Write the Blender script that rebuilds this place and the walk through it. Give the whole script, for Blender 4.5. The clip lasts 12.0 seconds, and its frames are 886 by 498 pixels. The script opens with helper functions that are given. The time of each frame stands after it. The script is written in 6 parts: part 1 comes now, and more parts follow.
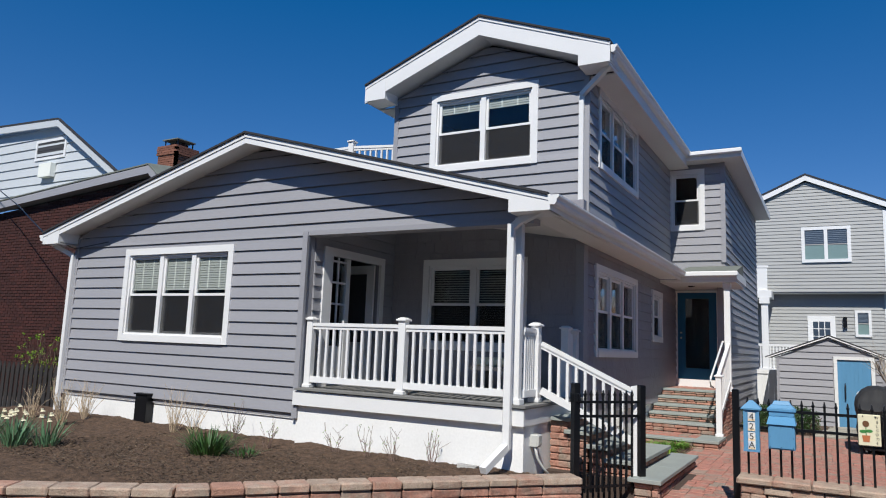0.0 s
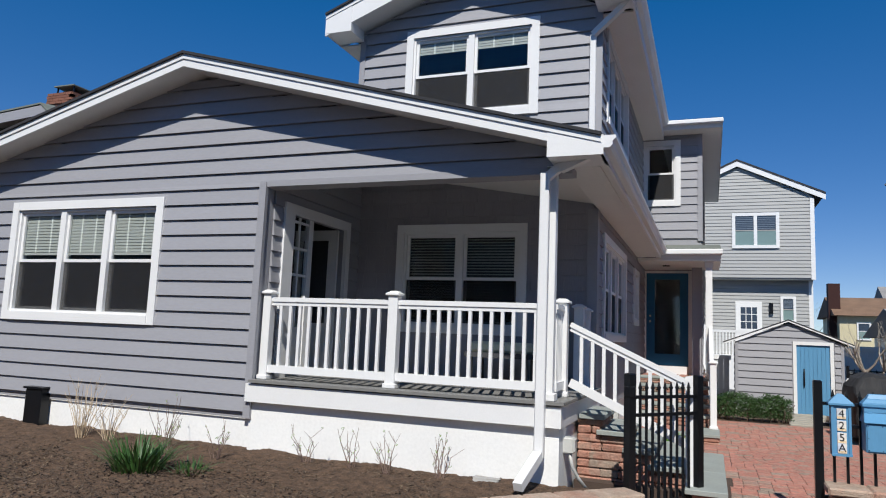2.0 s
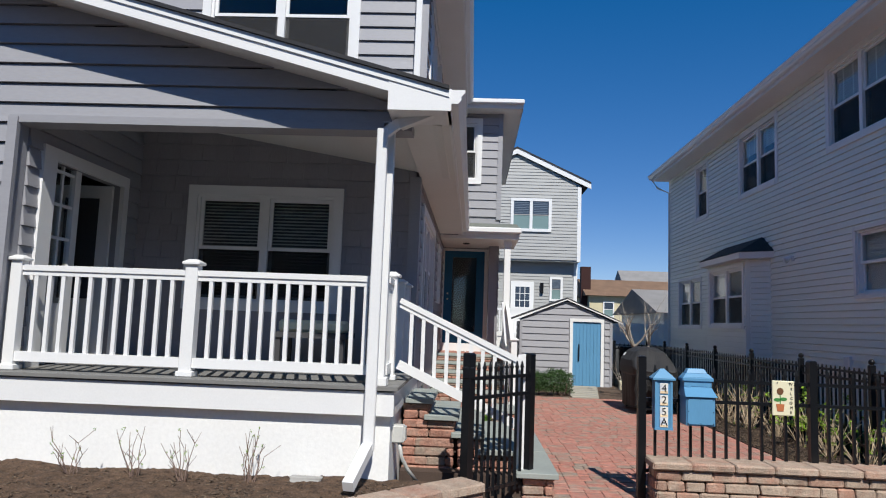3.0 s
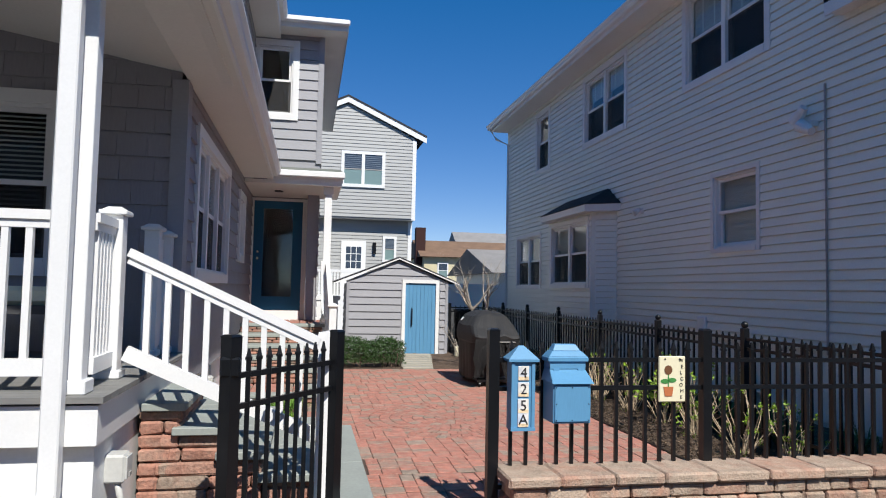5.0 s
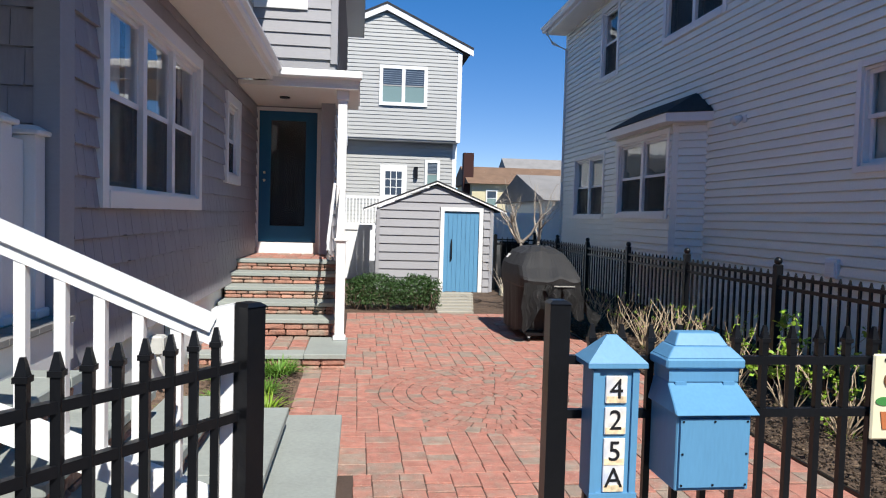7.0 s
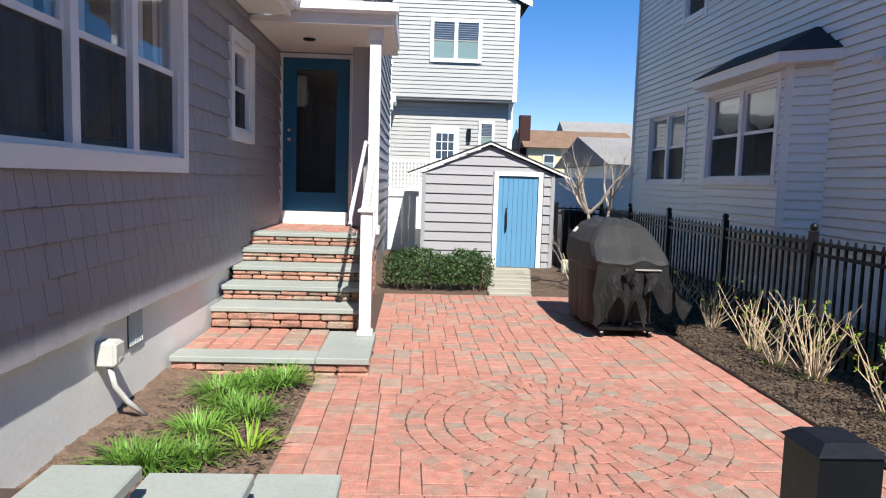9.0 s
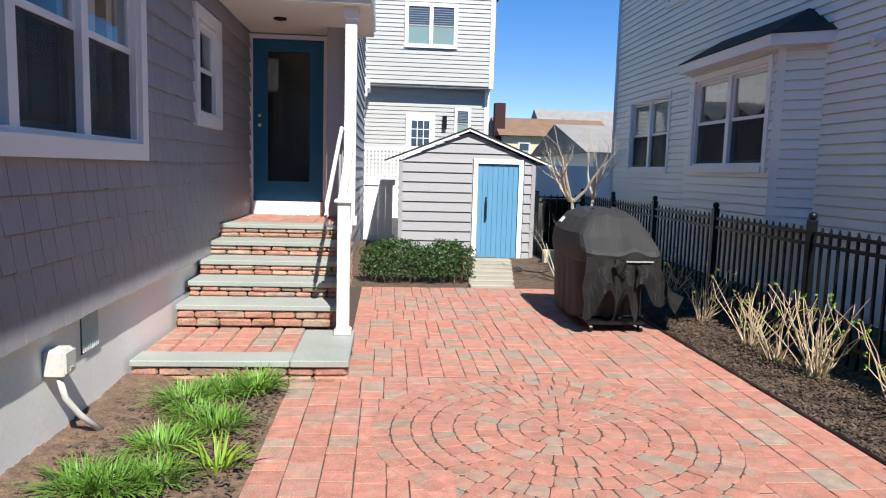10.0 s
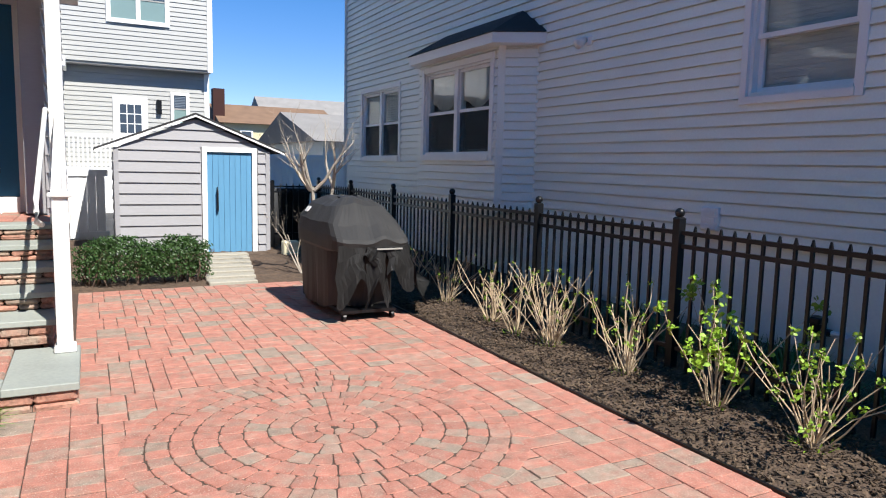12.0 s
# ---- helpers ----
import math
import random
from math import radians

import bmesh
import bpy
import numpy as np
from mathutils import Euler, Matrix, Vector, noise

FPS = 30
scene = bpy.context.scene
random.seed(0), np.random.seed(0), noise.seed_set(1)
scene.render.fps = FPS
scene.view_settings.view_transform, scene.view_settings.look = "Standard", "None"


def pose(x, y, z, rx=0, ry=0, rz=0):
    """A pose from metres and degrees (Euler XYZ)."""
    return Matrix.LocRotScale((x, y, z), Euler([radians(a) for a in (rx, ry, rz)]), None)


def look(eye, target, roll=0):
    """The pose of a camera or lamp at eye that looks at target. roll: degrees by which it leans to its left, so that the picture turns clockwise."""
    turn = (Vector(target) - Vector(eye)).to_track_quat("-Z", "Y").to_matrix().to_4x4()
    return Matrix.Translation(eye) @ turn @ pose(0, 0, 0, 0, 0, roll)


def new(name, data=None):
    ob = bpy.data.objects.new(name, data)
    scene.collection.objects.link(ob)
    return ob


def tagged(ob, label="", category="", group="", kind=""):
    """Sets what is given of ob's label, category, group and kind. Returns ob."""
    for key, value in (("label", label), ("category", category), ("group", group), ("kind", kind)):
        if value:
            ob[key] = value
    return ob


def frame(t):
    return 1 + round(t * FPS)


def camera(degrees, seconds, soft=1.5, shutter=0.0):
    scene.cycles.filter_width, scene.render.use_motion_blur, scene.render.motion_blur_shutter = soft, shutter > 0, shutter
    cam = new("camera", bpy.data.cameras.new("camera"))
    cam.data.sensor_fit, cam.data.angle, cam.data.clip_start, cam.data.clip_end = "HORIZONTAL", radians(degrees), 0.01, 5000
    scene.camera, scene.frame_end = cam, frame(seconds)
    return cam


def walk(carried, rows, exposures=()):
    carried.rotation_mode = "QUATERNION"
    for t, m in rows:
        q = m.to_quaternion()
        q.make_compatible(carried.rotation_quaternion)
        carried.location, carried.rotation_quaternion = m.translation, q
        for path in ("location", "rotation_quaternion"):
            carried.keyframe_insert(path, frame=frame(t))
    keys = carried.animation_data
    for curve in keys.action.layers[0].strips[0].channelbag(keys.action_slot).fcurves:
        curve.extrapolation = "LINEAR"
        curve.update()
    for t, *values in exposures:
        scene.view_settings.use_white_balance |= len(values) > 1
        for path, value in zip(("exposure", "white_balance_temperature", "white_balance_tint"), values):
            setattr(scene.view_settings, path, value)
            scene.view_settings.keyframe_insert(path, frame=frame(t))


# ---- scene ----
cam = camera(65.1, 12.0, soft=1.1)
PATH = [
    (0, (-0.114, 0.379, 1.589), (-1.085, 2.105, 1.866), 2.2),
    (0.5, (-0.599, 0.674, 1.556), (-1.566, 2.403, 1.83), 2.2),
    (1, (-1.091, 0.997, 1.526), (-2.056, 2.727, 1.8), 2.2),
    (1.5, (-1.561, 1.299, 1.507), (-2.477, 3.058, 1.769), 2.3),
    (2, (-2.009, 1.585, 1.506), (-2.726, 3.436, 1.752), 2.4),
    (2.5, (-2.428, 1.882, 1.501), (-2.873, 3.817, 1.74), 2.3),
    (3, (-2.674, 2.31, 1.476), (-2.765, 4.297, 1.687), 2.1),
    (3.5, (-2.747, 2.797, 1.473), (-2.577, 4.783, 1.64), 1.8),
    (3.7, (-2.709, 3.01, 1.45), (-2.466, 4.989, 1.617), 1.7),
    (5.3, (-2.213, 4.771, 1.49), (-1.832, 6.732, 1.565), 1.3),
    (5.5, (-2.146, 5.004, 1.472), (-1.788, 6.971, 1.506), 1.5),
    (6, (-1.988, 5.541, 1.486), (-1.678, 7.516, 1.452), 1.5),
    (6.5, (-1.864, 6.057, 1.517), (-1.584, 8.036, 1.44), 1.5),
    (7, (-1.778, 6.599, 1.513), (-1.535, 8.582, 1.42), 1.6),
    (7.2, (-1.751, 6.782, 1.499), (-1.517, 8.765, 1.392), 1.5),
    (8.8, (-1.578, 8.102, 1.508), (-1.475, 10.091, 1.321), 1.8),
    (9, (-1.567, 8.188, 1.51), (-1.478, 10.176, 1.314), 1.7),
    (9.5, (-1.598, 8.382, 1.511), (-1.523, 10.369, 1.301), 1.6),
    (10, (-1.623, 8.56, 1.504), (-1.459, 10.54, 1.277), 1.6),
    (10.5, (-1.674, 8.704, 1.498), (-1.358, 10.665, 1.268), 1.6),
    (11, (-1.743, 8.76, 1.51), (-1.251, 10.684, 1.281), 1.6),
    (11.5, (-1.772, 8.776, 1.496), (-1.022, 10.616, 1.269), 1.4),
    (12, (-1.789, 8.773, 1.49), (-0.883, 10.539, 1.253), 1.4),
]
LIGHT = [(0.0, 0.03, 6480, 8), (3.5, 0.12, 6520, 8), (5.5, 0.33, 6580, 8), (7.0, 0.5, 6620, 8), (9.0, 0.82, 6680, 8), (12.0, 0.82, 6680, 8)]
walk(cam, [(t, look(eye, target, roll)) for t, eye, target, roll in PATH], LIGHT)

# ---- light ----
SUN = Vector((-0.247, 1.0, -1.17)).normalized()
sun = new("sun", bpy.data.lights.new("sun", "SUN"))
sun.data.energy, sun.data.angle, sun.data.color = 4.6, radians(0.5), (1.0, 0.96, 0.91)
sun.matrix_world = look((0, 0, 30), Vector((0, 0, 30)) + SUN)
world = bpy.data.worlds.new("sky")
scene.world = world
world.use_nodes = True
sky = world.node_tree.nodes.new("ShaderNodeTexSky")
sky.sky_type, sky.sun_disc = "NISHITA", False
sky.sun_elevation = math.asin(-SUN.z)
sky.sun_rotation = math.atan2(-SUN.x, -SUN.y)
sky.altitude, sky.air_density, sky.dust_density, sky.ozone_density = 1200, 0.72, 0.0, 3.0
deep = world.node_tree.nodes.new("ShaderNodeHueSaturation")
deep.inputs["Saturation"].default_value = 1.37
deep.inputs["Hue"].default_value = 0.518
deep.inputs["Value"].default_value = 1.2
even = world.node_tree.nodes.new("ShaderNodeGamma")
even.inputs["Gamma"].default_value = 0.7
world.node_tree.links.new(sky.outputs[0], deep.inputs["Color"])
world.node_tree.links.new(deep.outputs[0], even.inputs["Color"])
world.node_tree.links.new(even.outputs[0], world.node_tree.nodes["Background"].inputs[0])
world.node_tree.nodes["Background"].inputs[1].default_value = 0.15

# ---- materials ----


def material(name, color, rough=0.6, metal=0.0, spread=0.08, grain=40.0, stain=1.2, bump=0.1, per_piece=0.0, tint=None, stretch=(1, 1, 1), specks=0.0):
    """A surface with grain and stains at two scales. per_piece: how far single pieces differ. tint: a second colour that some pieces take."""
    m = bpy.data.materials.new(name)
    m.use_nodes = True
    n, l = m.node_tree.nodes, m.node_tree.links
    b = n["Principled BSDF"]
    b.inputs["Roughness"].default_value, b.inputs["Metallic"].default_value = rough, metal
    co = n.new("ShaderNodeNewGeometry")
    mp = n.new("ShaderNodeMapping")
    mp.inputs["Scale"].default_value = stretch
    l.new(co.outputs["Position"], mp.inputs["Vector"])
    fine, wide = n.new("ShaderNodeTexNoise"), n.new("ShaderNodeTexNoise")
    fine.inputs["Scale"].default_value, fine.inputs["Detail"].default_value = grain, 4
    wide.inputs["Scale"].default_value, wide.inputs["Detail"].default_value = stain, 5
    l.new(mp.outputs[0], fine.inputs["Vector"])
    l.new(mp.outputs[0], wide.inputs["Vector"])
    add = n.new("ShaderNodeMath")
    add.operation = "ADD"
    l.new(fine.outputs[0], add.inputs[0])
    l.new(wide.outputs[0], add.inputs[1])
    val = n.new("ShaderNodeMapRange")
    val.inputs["From Min"].default_value, val.inputs["From Max"].default_value = 0.6, 1.4
    val.inputs["To Min"].default_value, val.inputs["To Max"].default_value = 1 - spread, 1 + spread
    l.new(add.outputs[0], val.inputs["Value"])
    base = n.new("ShaderNodeRGB")
    base.outputs[0].default_value = (*color, 1)
    out = base.outputs[0]
    info = n.new("ShaderNodeObjectInfo")
    if tint:
        mix = n.new("ShaderNodeMix")
        mix.data_type = "RGBA"
        ramp = n.new("ShaderNodeMapRange")
        ramp.inputs["From Min"].default_value, ramp.inputs["From Max"].default_value = 0.55, 1.0
        isl0, add0, fr0 = n.new("ShaderNodeNewGeometry"), n.new("ShaderNodeMath"), n.new("ShaderNodeMath")
        fr0.operation = "FRACT"
        l.new(info.outputs["Random"], add0.inputs[0])
        l.new(isl0.outputs["Random Per Island"], add0.inputs[1])
        l.new(add0.outputs[0], fr0.inputs[0])
        l.new(fr0.outputs[0], ramp.inputs["Value"])
        blot, bl2, sm = n.new("ShaderNodeTexNoise"), n.new("ShaderNodeMapRange"), n.new("ShaderNodeMath")
        blot.inputs["Scale"].default_value, blot.inputs["Detail"].default_value = 11.0, 3
        l.new(co.outputs["Position"], blot.inputs["Vector"])
        bl2.inputs["From Min"].default_value, bl2.inputs["From Max"].default_value = 0.3, 0.7
        bl2.inputs["To Min"].default_value, bl2.inputs["To Max"].default_value = -0.35, 0.45
        l.new(blot.outputs[0], bl2.inputs["Value"])
        sm.use_clamp = True
        l.new(ramp.outputs[0], sm.inputs[0])
        l.new(bl2.outputs[0], sm.inputs[1])
        l.new(sm.outputs[0], mix.inputs["Factor"])
        l.new(out, mix.inputs["A"])
        mix.inputs["B"].default_value = (*tint, 1)
        out = mix.outputs["Result"]
    hsv = n.new("ShaderNodeHueSaturation")
    l.new(out, hsv.inputs["Color"])
    if per_piece:
        rnd = n.new("ShaderNodeMath")
        rnd.operation = "MULTIPLY"
        rnd.inputs[1].default_value = 7.31
        l.new(info.outputs["Random"], rnd.inputs[0])
        fr = n.new("ShaderNodeMath")
        fr.operation = "FRACT"
        l.new(rnd.outputs[0], fr.inputs[0])
        isl = n.new("ShaderNodeMath")
        isl.operation = "ADD"
        geo = n.new("ShaderNodeNewGeometry")
        l.new(fr.outputs[0], isl.inputs[0])
        l.new(geo.outputs["Random Per Island"], isl.inputs[1])
        pp = n.new("ShaderNodeMapRange")
        pp.inputs["From Max"].default_value = 2.0
        pp.inputs["To Min"].default_value, pp.inputs["To Max"].default_value = 1 - per_piece, 1 + per_piece
        l.new(isl.outputs[0], pp.inputs["Value"])
        mul = n.new("ShaderNodeMath")
        mul.operation = "MULTIPLY"
        l.new(pp.outputs[0], mul.inputs[0])
        l.new(val.outputs[0], mul.inputs[1])
        l.new(mul.outputs[0], hsv.inputs["Value"])
    else:
        l.new(val.outputs[0], hsv.inputs["Value"])
    out = hsv.outputs[0]
    if specks:
        dot, cut, pale = n.new("ShaderNodeTexNoise"), n.new("ShaderNodeMapRange"), n.new("ShaderNodeMix")
        dot.inputs["Scale"].default_value, dot.inputs["Detail"].default_value = 130.0, 2
        l.new(co.outputs["Position"], dot.inputs["Vector"])
        cut.inputs["From Min"].default_value, cut.inputs["From Max"].default_value = 0.6, 0.7
        cut.inputs["To Max"].default_value = specks
        l.new(dot.outputs[0], cut.inputs["Value"])
        pale.data_type = "RGBA"
        l.new(cut.outputs[0], pale.inputs["Factor"])
        l.new(out, pale.inputs["A"])
        pale.inputs["B"].default_value = (0.6, 0.5, 0.43, 1)
        out = pale.outputs["Result"]
    l.new(out, b.inputs["Base Color"])
    if bump:
        bp = n.new("ShaderNodeBump")
        bp.inputs["Strength"].default_value, bp.inputs["Distance"].default_value = bump, 0.01
        l.new(add.outputs[0], bp.inputs["Height"])
        l.new(bp.outputs[0], b.inputs["Normal"])
    return m


def glass_material(name, tone, ior):
    m = bpy.data.materials.new(name)
    m.use_nodes = True
    n, l = m.node_tree.nodes, m.node_tree.links
    n.remove(n["Principled BSDF"])
    clear, gloss, mix, fr = n.new("ShaderNodeBsdfTransparent"), n.new("ShaderNodeBsdfGlossy"), n.new("ShaderNodeMixShader"), n.new("ShaderNodeLayerWeight")
    clear.inputs[0].default_value = (*tone, 1)
    gloss.inputs["Roughness"].default_value = 0.0
    fr.inputs["Blend"].default_value = 0.5
    steep, refl = n.new("ShaderNodeMath"), n.new("ShaderNodeMath")
    steep.operation, refl.operation = "POWER", "MULTIPLY_ADD"
    steep.inputs[1].default_value = 5.0
    low = ((ior - 1) / (ior + 1)) ** 2
    refl.inputs[1].default_value, refl.inputs[2].default_value = 1 - low, low
    l.new(fr.outputs["Facing"], steep.inputs[0])
    l.new(steep.outputs[0], refl.inputs[0])
    noise_t, bp = n.new("ShaderNodeTexNoise"), n.new("ShaderNodeBump")
    noise_t.inputs["Scale"].default_value = 2.0
    bp.inputs["Strength"].default_value, bp.inputs["Distance"].default_value = 0.06, 0.02
    l.new(noise_t.outputs[0], bp.inputs["Height"])
    l.new(bp.outputs[0], gloss.inputs["Normal"])
    l.new(refl.outputs[0], mix.inputs[0])
    l.new(clear.outputs[0], mix.inputs[1])
    l.new(gloss.outputs[0], mix.inputs[2])
    l.new(mix.outputs[0], n["Material Output"].inputs[0])
    return m


def screen_material(name, color, open_part):
    m = bpy.data.materials.new(name)
    m.use_nodes = True
    n, l = m.node_tree.nodes, m.node_tree.links
    b = n["Principled BSDF"]
    b.inputs["Base Color"].default_value, b.inputs["Roughness"].default_value = (*color, 1), 0.7
    b.inputs["Alpha"].default_value = 1 - open_part
    return m


SIDING = material("gray_painted_siding", (0.325, 0.325, 0.348), 0.55, spread=0.07, grain=60, stain=1.5, bump=0.06, per_piece=0.04, stretch=(0.25, 0.25, 1))
SHINGLE = material("gray_painted_shingle", (0.3, 0.292, 0.315), 0.6, spread=0.1, grain=35, stain=1.5, bump=0.16, per_piece=0.06, stretch=(2, 2, 0.3))
VINYL = material("light_gray_vinyl", (0.85, 0.86, 0.785), 0.5, spread=0.05, grain=50, stain=0.8, bump=0.04, per_piece=0.02)
FAR_VINYL = material("pale_gray_vinyl", (0.37, 0.373, 0.362), 0.5, spread=0.05, stain=0.5, bump=0.03, per_piece=0.02)
WHITE = material("white_paint", (0.8, 0.8, 0.79), 0.4, spread=0.04, grain=70, stain=2, bump=0.03)
SOFFIT = material("white_soffit", (0.76, 0.75, 0.72), 0.5, spread=0.05, bump=0.03)
STUCCO = material("white_stucco", (0.85, 0.85, 0.83), 0.85, spread=0.07, grain=30, stain=1.6, bump=0.15)
ROOFING = material("dark_asphalt_shingle", (0.032, 0.032, 0.036), 0.9, spread=0.3, grain=90, stain=6, bump=0.4)
GREEN_ROOF = material("green_gray_roofing", (0.17, 0.185, 0.16), 0.9, spread=0.2, grain=80, stain=5, bump=0.4)
BLUE = material("blue_paint", (0.108, 0.29, 0.48), 0.45, spread=0.08, grain=30, stain=3, bump=0.05, stretch=(3, 3, 0.5))
TEAL = material("teal_door_paint", (0.008, 0.11, 0.225), 0.4, spread=0.06, bump=0.03)
BLACK = material("black_iron", (0.006, 0.0066, 0.0082), 0.34, spread=0.25, grain=60, stain=4, bump=0.06)
BLACK.node_tree.nodes["Principled BSDF"].inputs["Specular IOR Level"].default_value = 0.38
PAVER = material("red_clay_paver", (0.4, 0.17, 0.127), 0.9, spread=0.36, grain=150, stain=13, bump=0.5, per_piece=0.2, tint=(0.29, 0.228, 0.18), specks=0.6)
PAVER_FAR = material("red_clay_paver_field", (0.48, 0.23, 0.19), 0.85, spread=0.16, grain=120, stain=2.5, bump=0.35, per_piece=0.16)
JOINT = material("dark_joint_sand", (0.075, 0.05, 0.038), 0.95, spread=0.25, grain=90, stain=5, bump=0.3)
BLUESTONE = material("bluestone", (0.30, 0.325, 0.30), 0.75, spread=0.13, grain=50, stain=3, bump=0.12, per_piece=0.05)
BLOCK = material("red_split_block", (0.36, 0.18, 0.13), 0.9, spread=0.42, grain=45, stain=9, bump=0.9, per_piece=0.2, tint=(0.3, 0.23, 0.18))
TANBLOCK = material("tan_wall_block", (0.38, 0.29, 0.22), 0.9, spread=0.34, grain=70, stain=8, bump=1.0, per_piece=0.2, tint=(0.37, 0.2, 0.14), specks=0.35)
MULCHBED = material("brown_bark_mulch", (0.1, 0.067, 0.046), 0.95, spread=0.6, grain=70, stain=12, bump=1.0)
# lighter mulch copy for the side bed, sunlight put into its color
SUNLIT_MULCH = material("sunlit_brown_mulch", (0.15, 0.098, 0.068), 0.95, spread=0.6, grain=70, stain=12, bump=1.0)
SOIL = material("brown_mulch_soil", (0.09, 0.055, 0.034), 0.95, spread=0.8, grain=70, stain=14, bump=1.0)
MULCH = material("dark_mulch_chip", (0.1, 0.07, 0.05), 0.95, spread=0.35, bump=0.5, per_piece=0.6, tint=(0.24, 0.17, 0.11))
ASPHALT = material("gray_asphalt", (0.05, 0.05, 0.052), 0.9, spread=0.25, grain=120, stain=2, bump=0.3)
CONCRETE = material("concrete", (0.36, 0.35, 0.33), 0.9, spread=0.15, bump=0.2)
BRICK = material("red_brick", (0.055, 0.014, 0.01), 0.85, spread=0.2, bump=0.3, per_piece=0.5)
MORTAR = material("mortar", (0.1, 0.075, 0.065), 0.95, spread=0.15, bump=0.3)
# near-black for dark parts, and for painted shade in rooms and hollows
DARK = material("dark_paint_and_room_shade", (0.05, 0.05, 0.055), 0.8, spread=0.1)
DECKING = material("gray_decking", (0.2, 0.197, 0.187), 0.7, spread=0.15, stretch=(0.3, 6, 1), bump=0.1)
COVER = material("black_grill_cover", (0.036, 0.036, 0.037), 0.6, spread=0.2, grain=200, stain=4, bump=0.1)
COVER.node_tree.nodes["Principled BSDF"].inputs["Specular IOR Level"].default_value = 0.25
LEAF = material("hedge_leaf", (0.035, 0.08, 0.02), 0.5, spread=0.2, per_piece=0.5, bump=0)
GRASSY = material("bright_green_blade", (0.12, 0.25, 0.035), 0.5, spread=0.15, per_piece=0.35, bump=0)
DEEPGREEN = material("deep_green_blade", (0.045, 0.11, 0.025), 0.45, spread=0.15, per_piece=0.35, bump=0)
TWIG = material("tan_twig", (0.56, 0.44, 0.3), 0.8, spread=0.2, grain=90, per_piece=0.25, bump=0.2)
BARK = material("gray_bark", (0.42, 0.37, 0.31), 0.85, spread=0.25, grain=60, per_piece=0.15, bump=0.4)
FARBARK = material("brown_bark", (0.13, 0.085, 0.065), 0.9, spread=0.3, grain=20, bump=0.2)
BUD = material("yellow_green_bud", (0.22, 0.36, 0.03), 0.5, spread=0.1, per_piece=0.3, bump=0)
NBASE = material("pale_painted_concrete", (0.7, 0.77, 0.76), 0.85, spread=0.1, stain=2, bump=0.15)
SLATESTONE = material("tan_gray_slate", (0.33, 0.31, 0.26), 0.8, spread=0.2, bump=0.2, per_piece=0.1)
CURTAIN = material("sheer_curtain", (0.6, 0.59, 0.56), 0.8, spread=0.08, bump=0)
TAPE = material("blind_tape", (0.68, 0.7, 0.65), 0.6, spread=0.05, bump=0)
SLATWHITE = material("blind_slat", (0.4, 0.42, 0.39), 0.5, spread=0.04, bump=0)
OUTLET = material("weathered_gray_plastic", (0.55, 0.55, 0.52), 0.5, spread=0.1, bump=0.03)
BROWNTWIG = material("brown_twig", (0.22, 0.15, 0.12), 0.8, spread=0.2, grain=90, per_piece=0.25, bump=0.2)
CREAM = material("cream_paint", (0.8, 0.74, 0.52), 0.5, spread=0.06, bump=0.03)
GLASS = glass_material("window_glass", (0.95, 0.97, 0.97), 1.5)
SCREEN = screen_material("insect_screen", (0.02, 0.02, 0.022), 0.5)

# ---- shape tools ----


def part(name, bm, mat, parent=None, label="", smooth=False):
    me = bpy.data.meshes.new(name)
    bm.to_mesh(me)
    bm.free()
    me.materials.append(mat)
    if smooth:
        for p in me.polygons:
            p.use_smooth = True
    ob = new(name, me)
    if parent:
        ob.parent = parent
    if label:
        tagged(ob, label)
    return ob


def thing(name, label, category, at=(0, 0, 0), group="", kind=""):
    ob = new(name)
    ob.location = at
    ob.empty_display_size = 0.1
    return tagged(ob, label, category, group, kind)


def hexa(bm, pts):
    """A solid with eight corners: four below, four above, both counterclockwise."""
    v = [bm.verts.new(p) for p in pts]
    for f in ((3, 2, 1, 0), (4, 5, 6, 7), (0, 1, 5, 4), (1, 2, 6, 5), (2, 3, 7, 6), (3, 0, 4, 7)):
        bm.faces.new([v[i] for i in f])
    return v


def box(bm, x0, x1, y0, y1, z0, z1):
    return hexa(bm, [(x0, y0, z0), (x1, y0, z0), (x1, y1, z0), (x0, y1, z0), (x0, y0, z1), (x1, y0, z1), (x1, y1, z1), (x0, y1, z1)])


def boxed(x0, x1, y0, y1, z0, z1, bevel=0.0):
    bm = bmesh.new()
    box(bm, x0, x1, y0, y1, z0, z1)
    if bevel:
        bmesh.ops.bevel(bm, geom=bm.edges[:], offset=bevel, segments=1, affect="EDGES")
    return bm


def prism(bm, poly, lift):
    """The polygon poly (3D points), swept by the vector lift."""
    lift = Vector(lift)
    a = [bm.verts.new(p) for p in poly]
    b = [bm.verts.new(Vector(p) + lift) for p in poly]
    n = len(a)
    bm.faces.new(a[::-1])
    bm.faces.new(b)
    for i in range(n):
        bm.faces.new((a[i], a[(i + 1) % n], b[(i + 1) % n], b[i]))
    bmesh.ops.recalc_face_normals(bm, faces=bm.faces[:])


def prismed(poly, lift):
    bm = bmesh.new()
    prism(bm, poly, lift)
    return bm


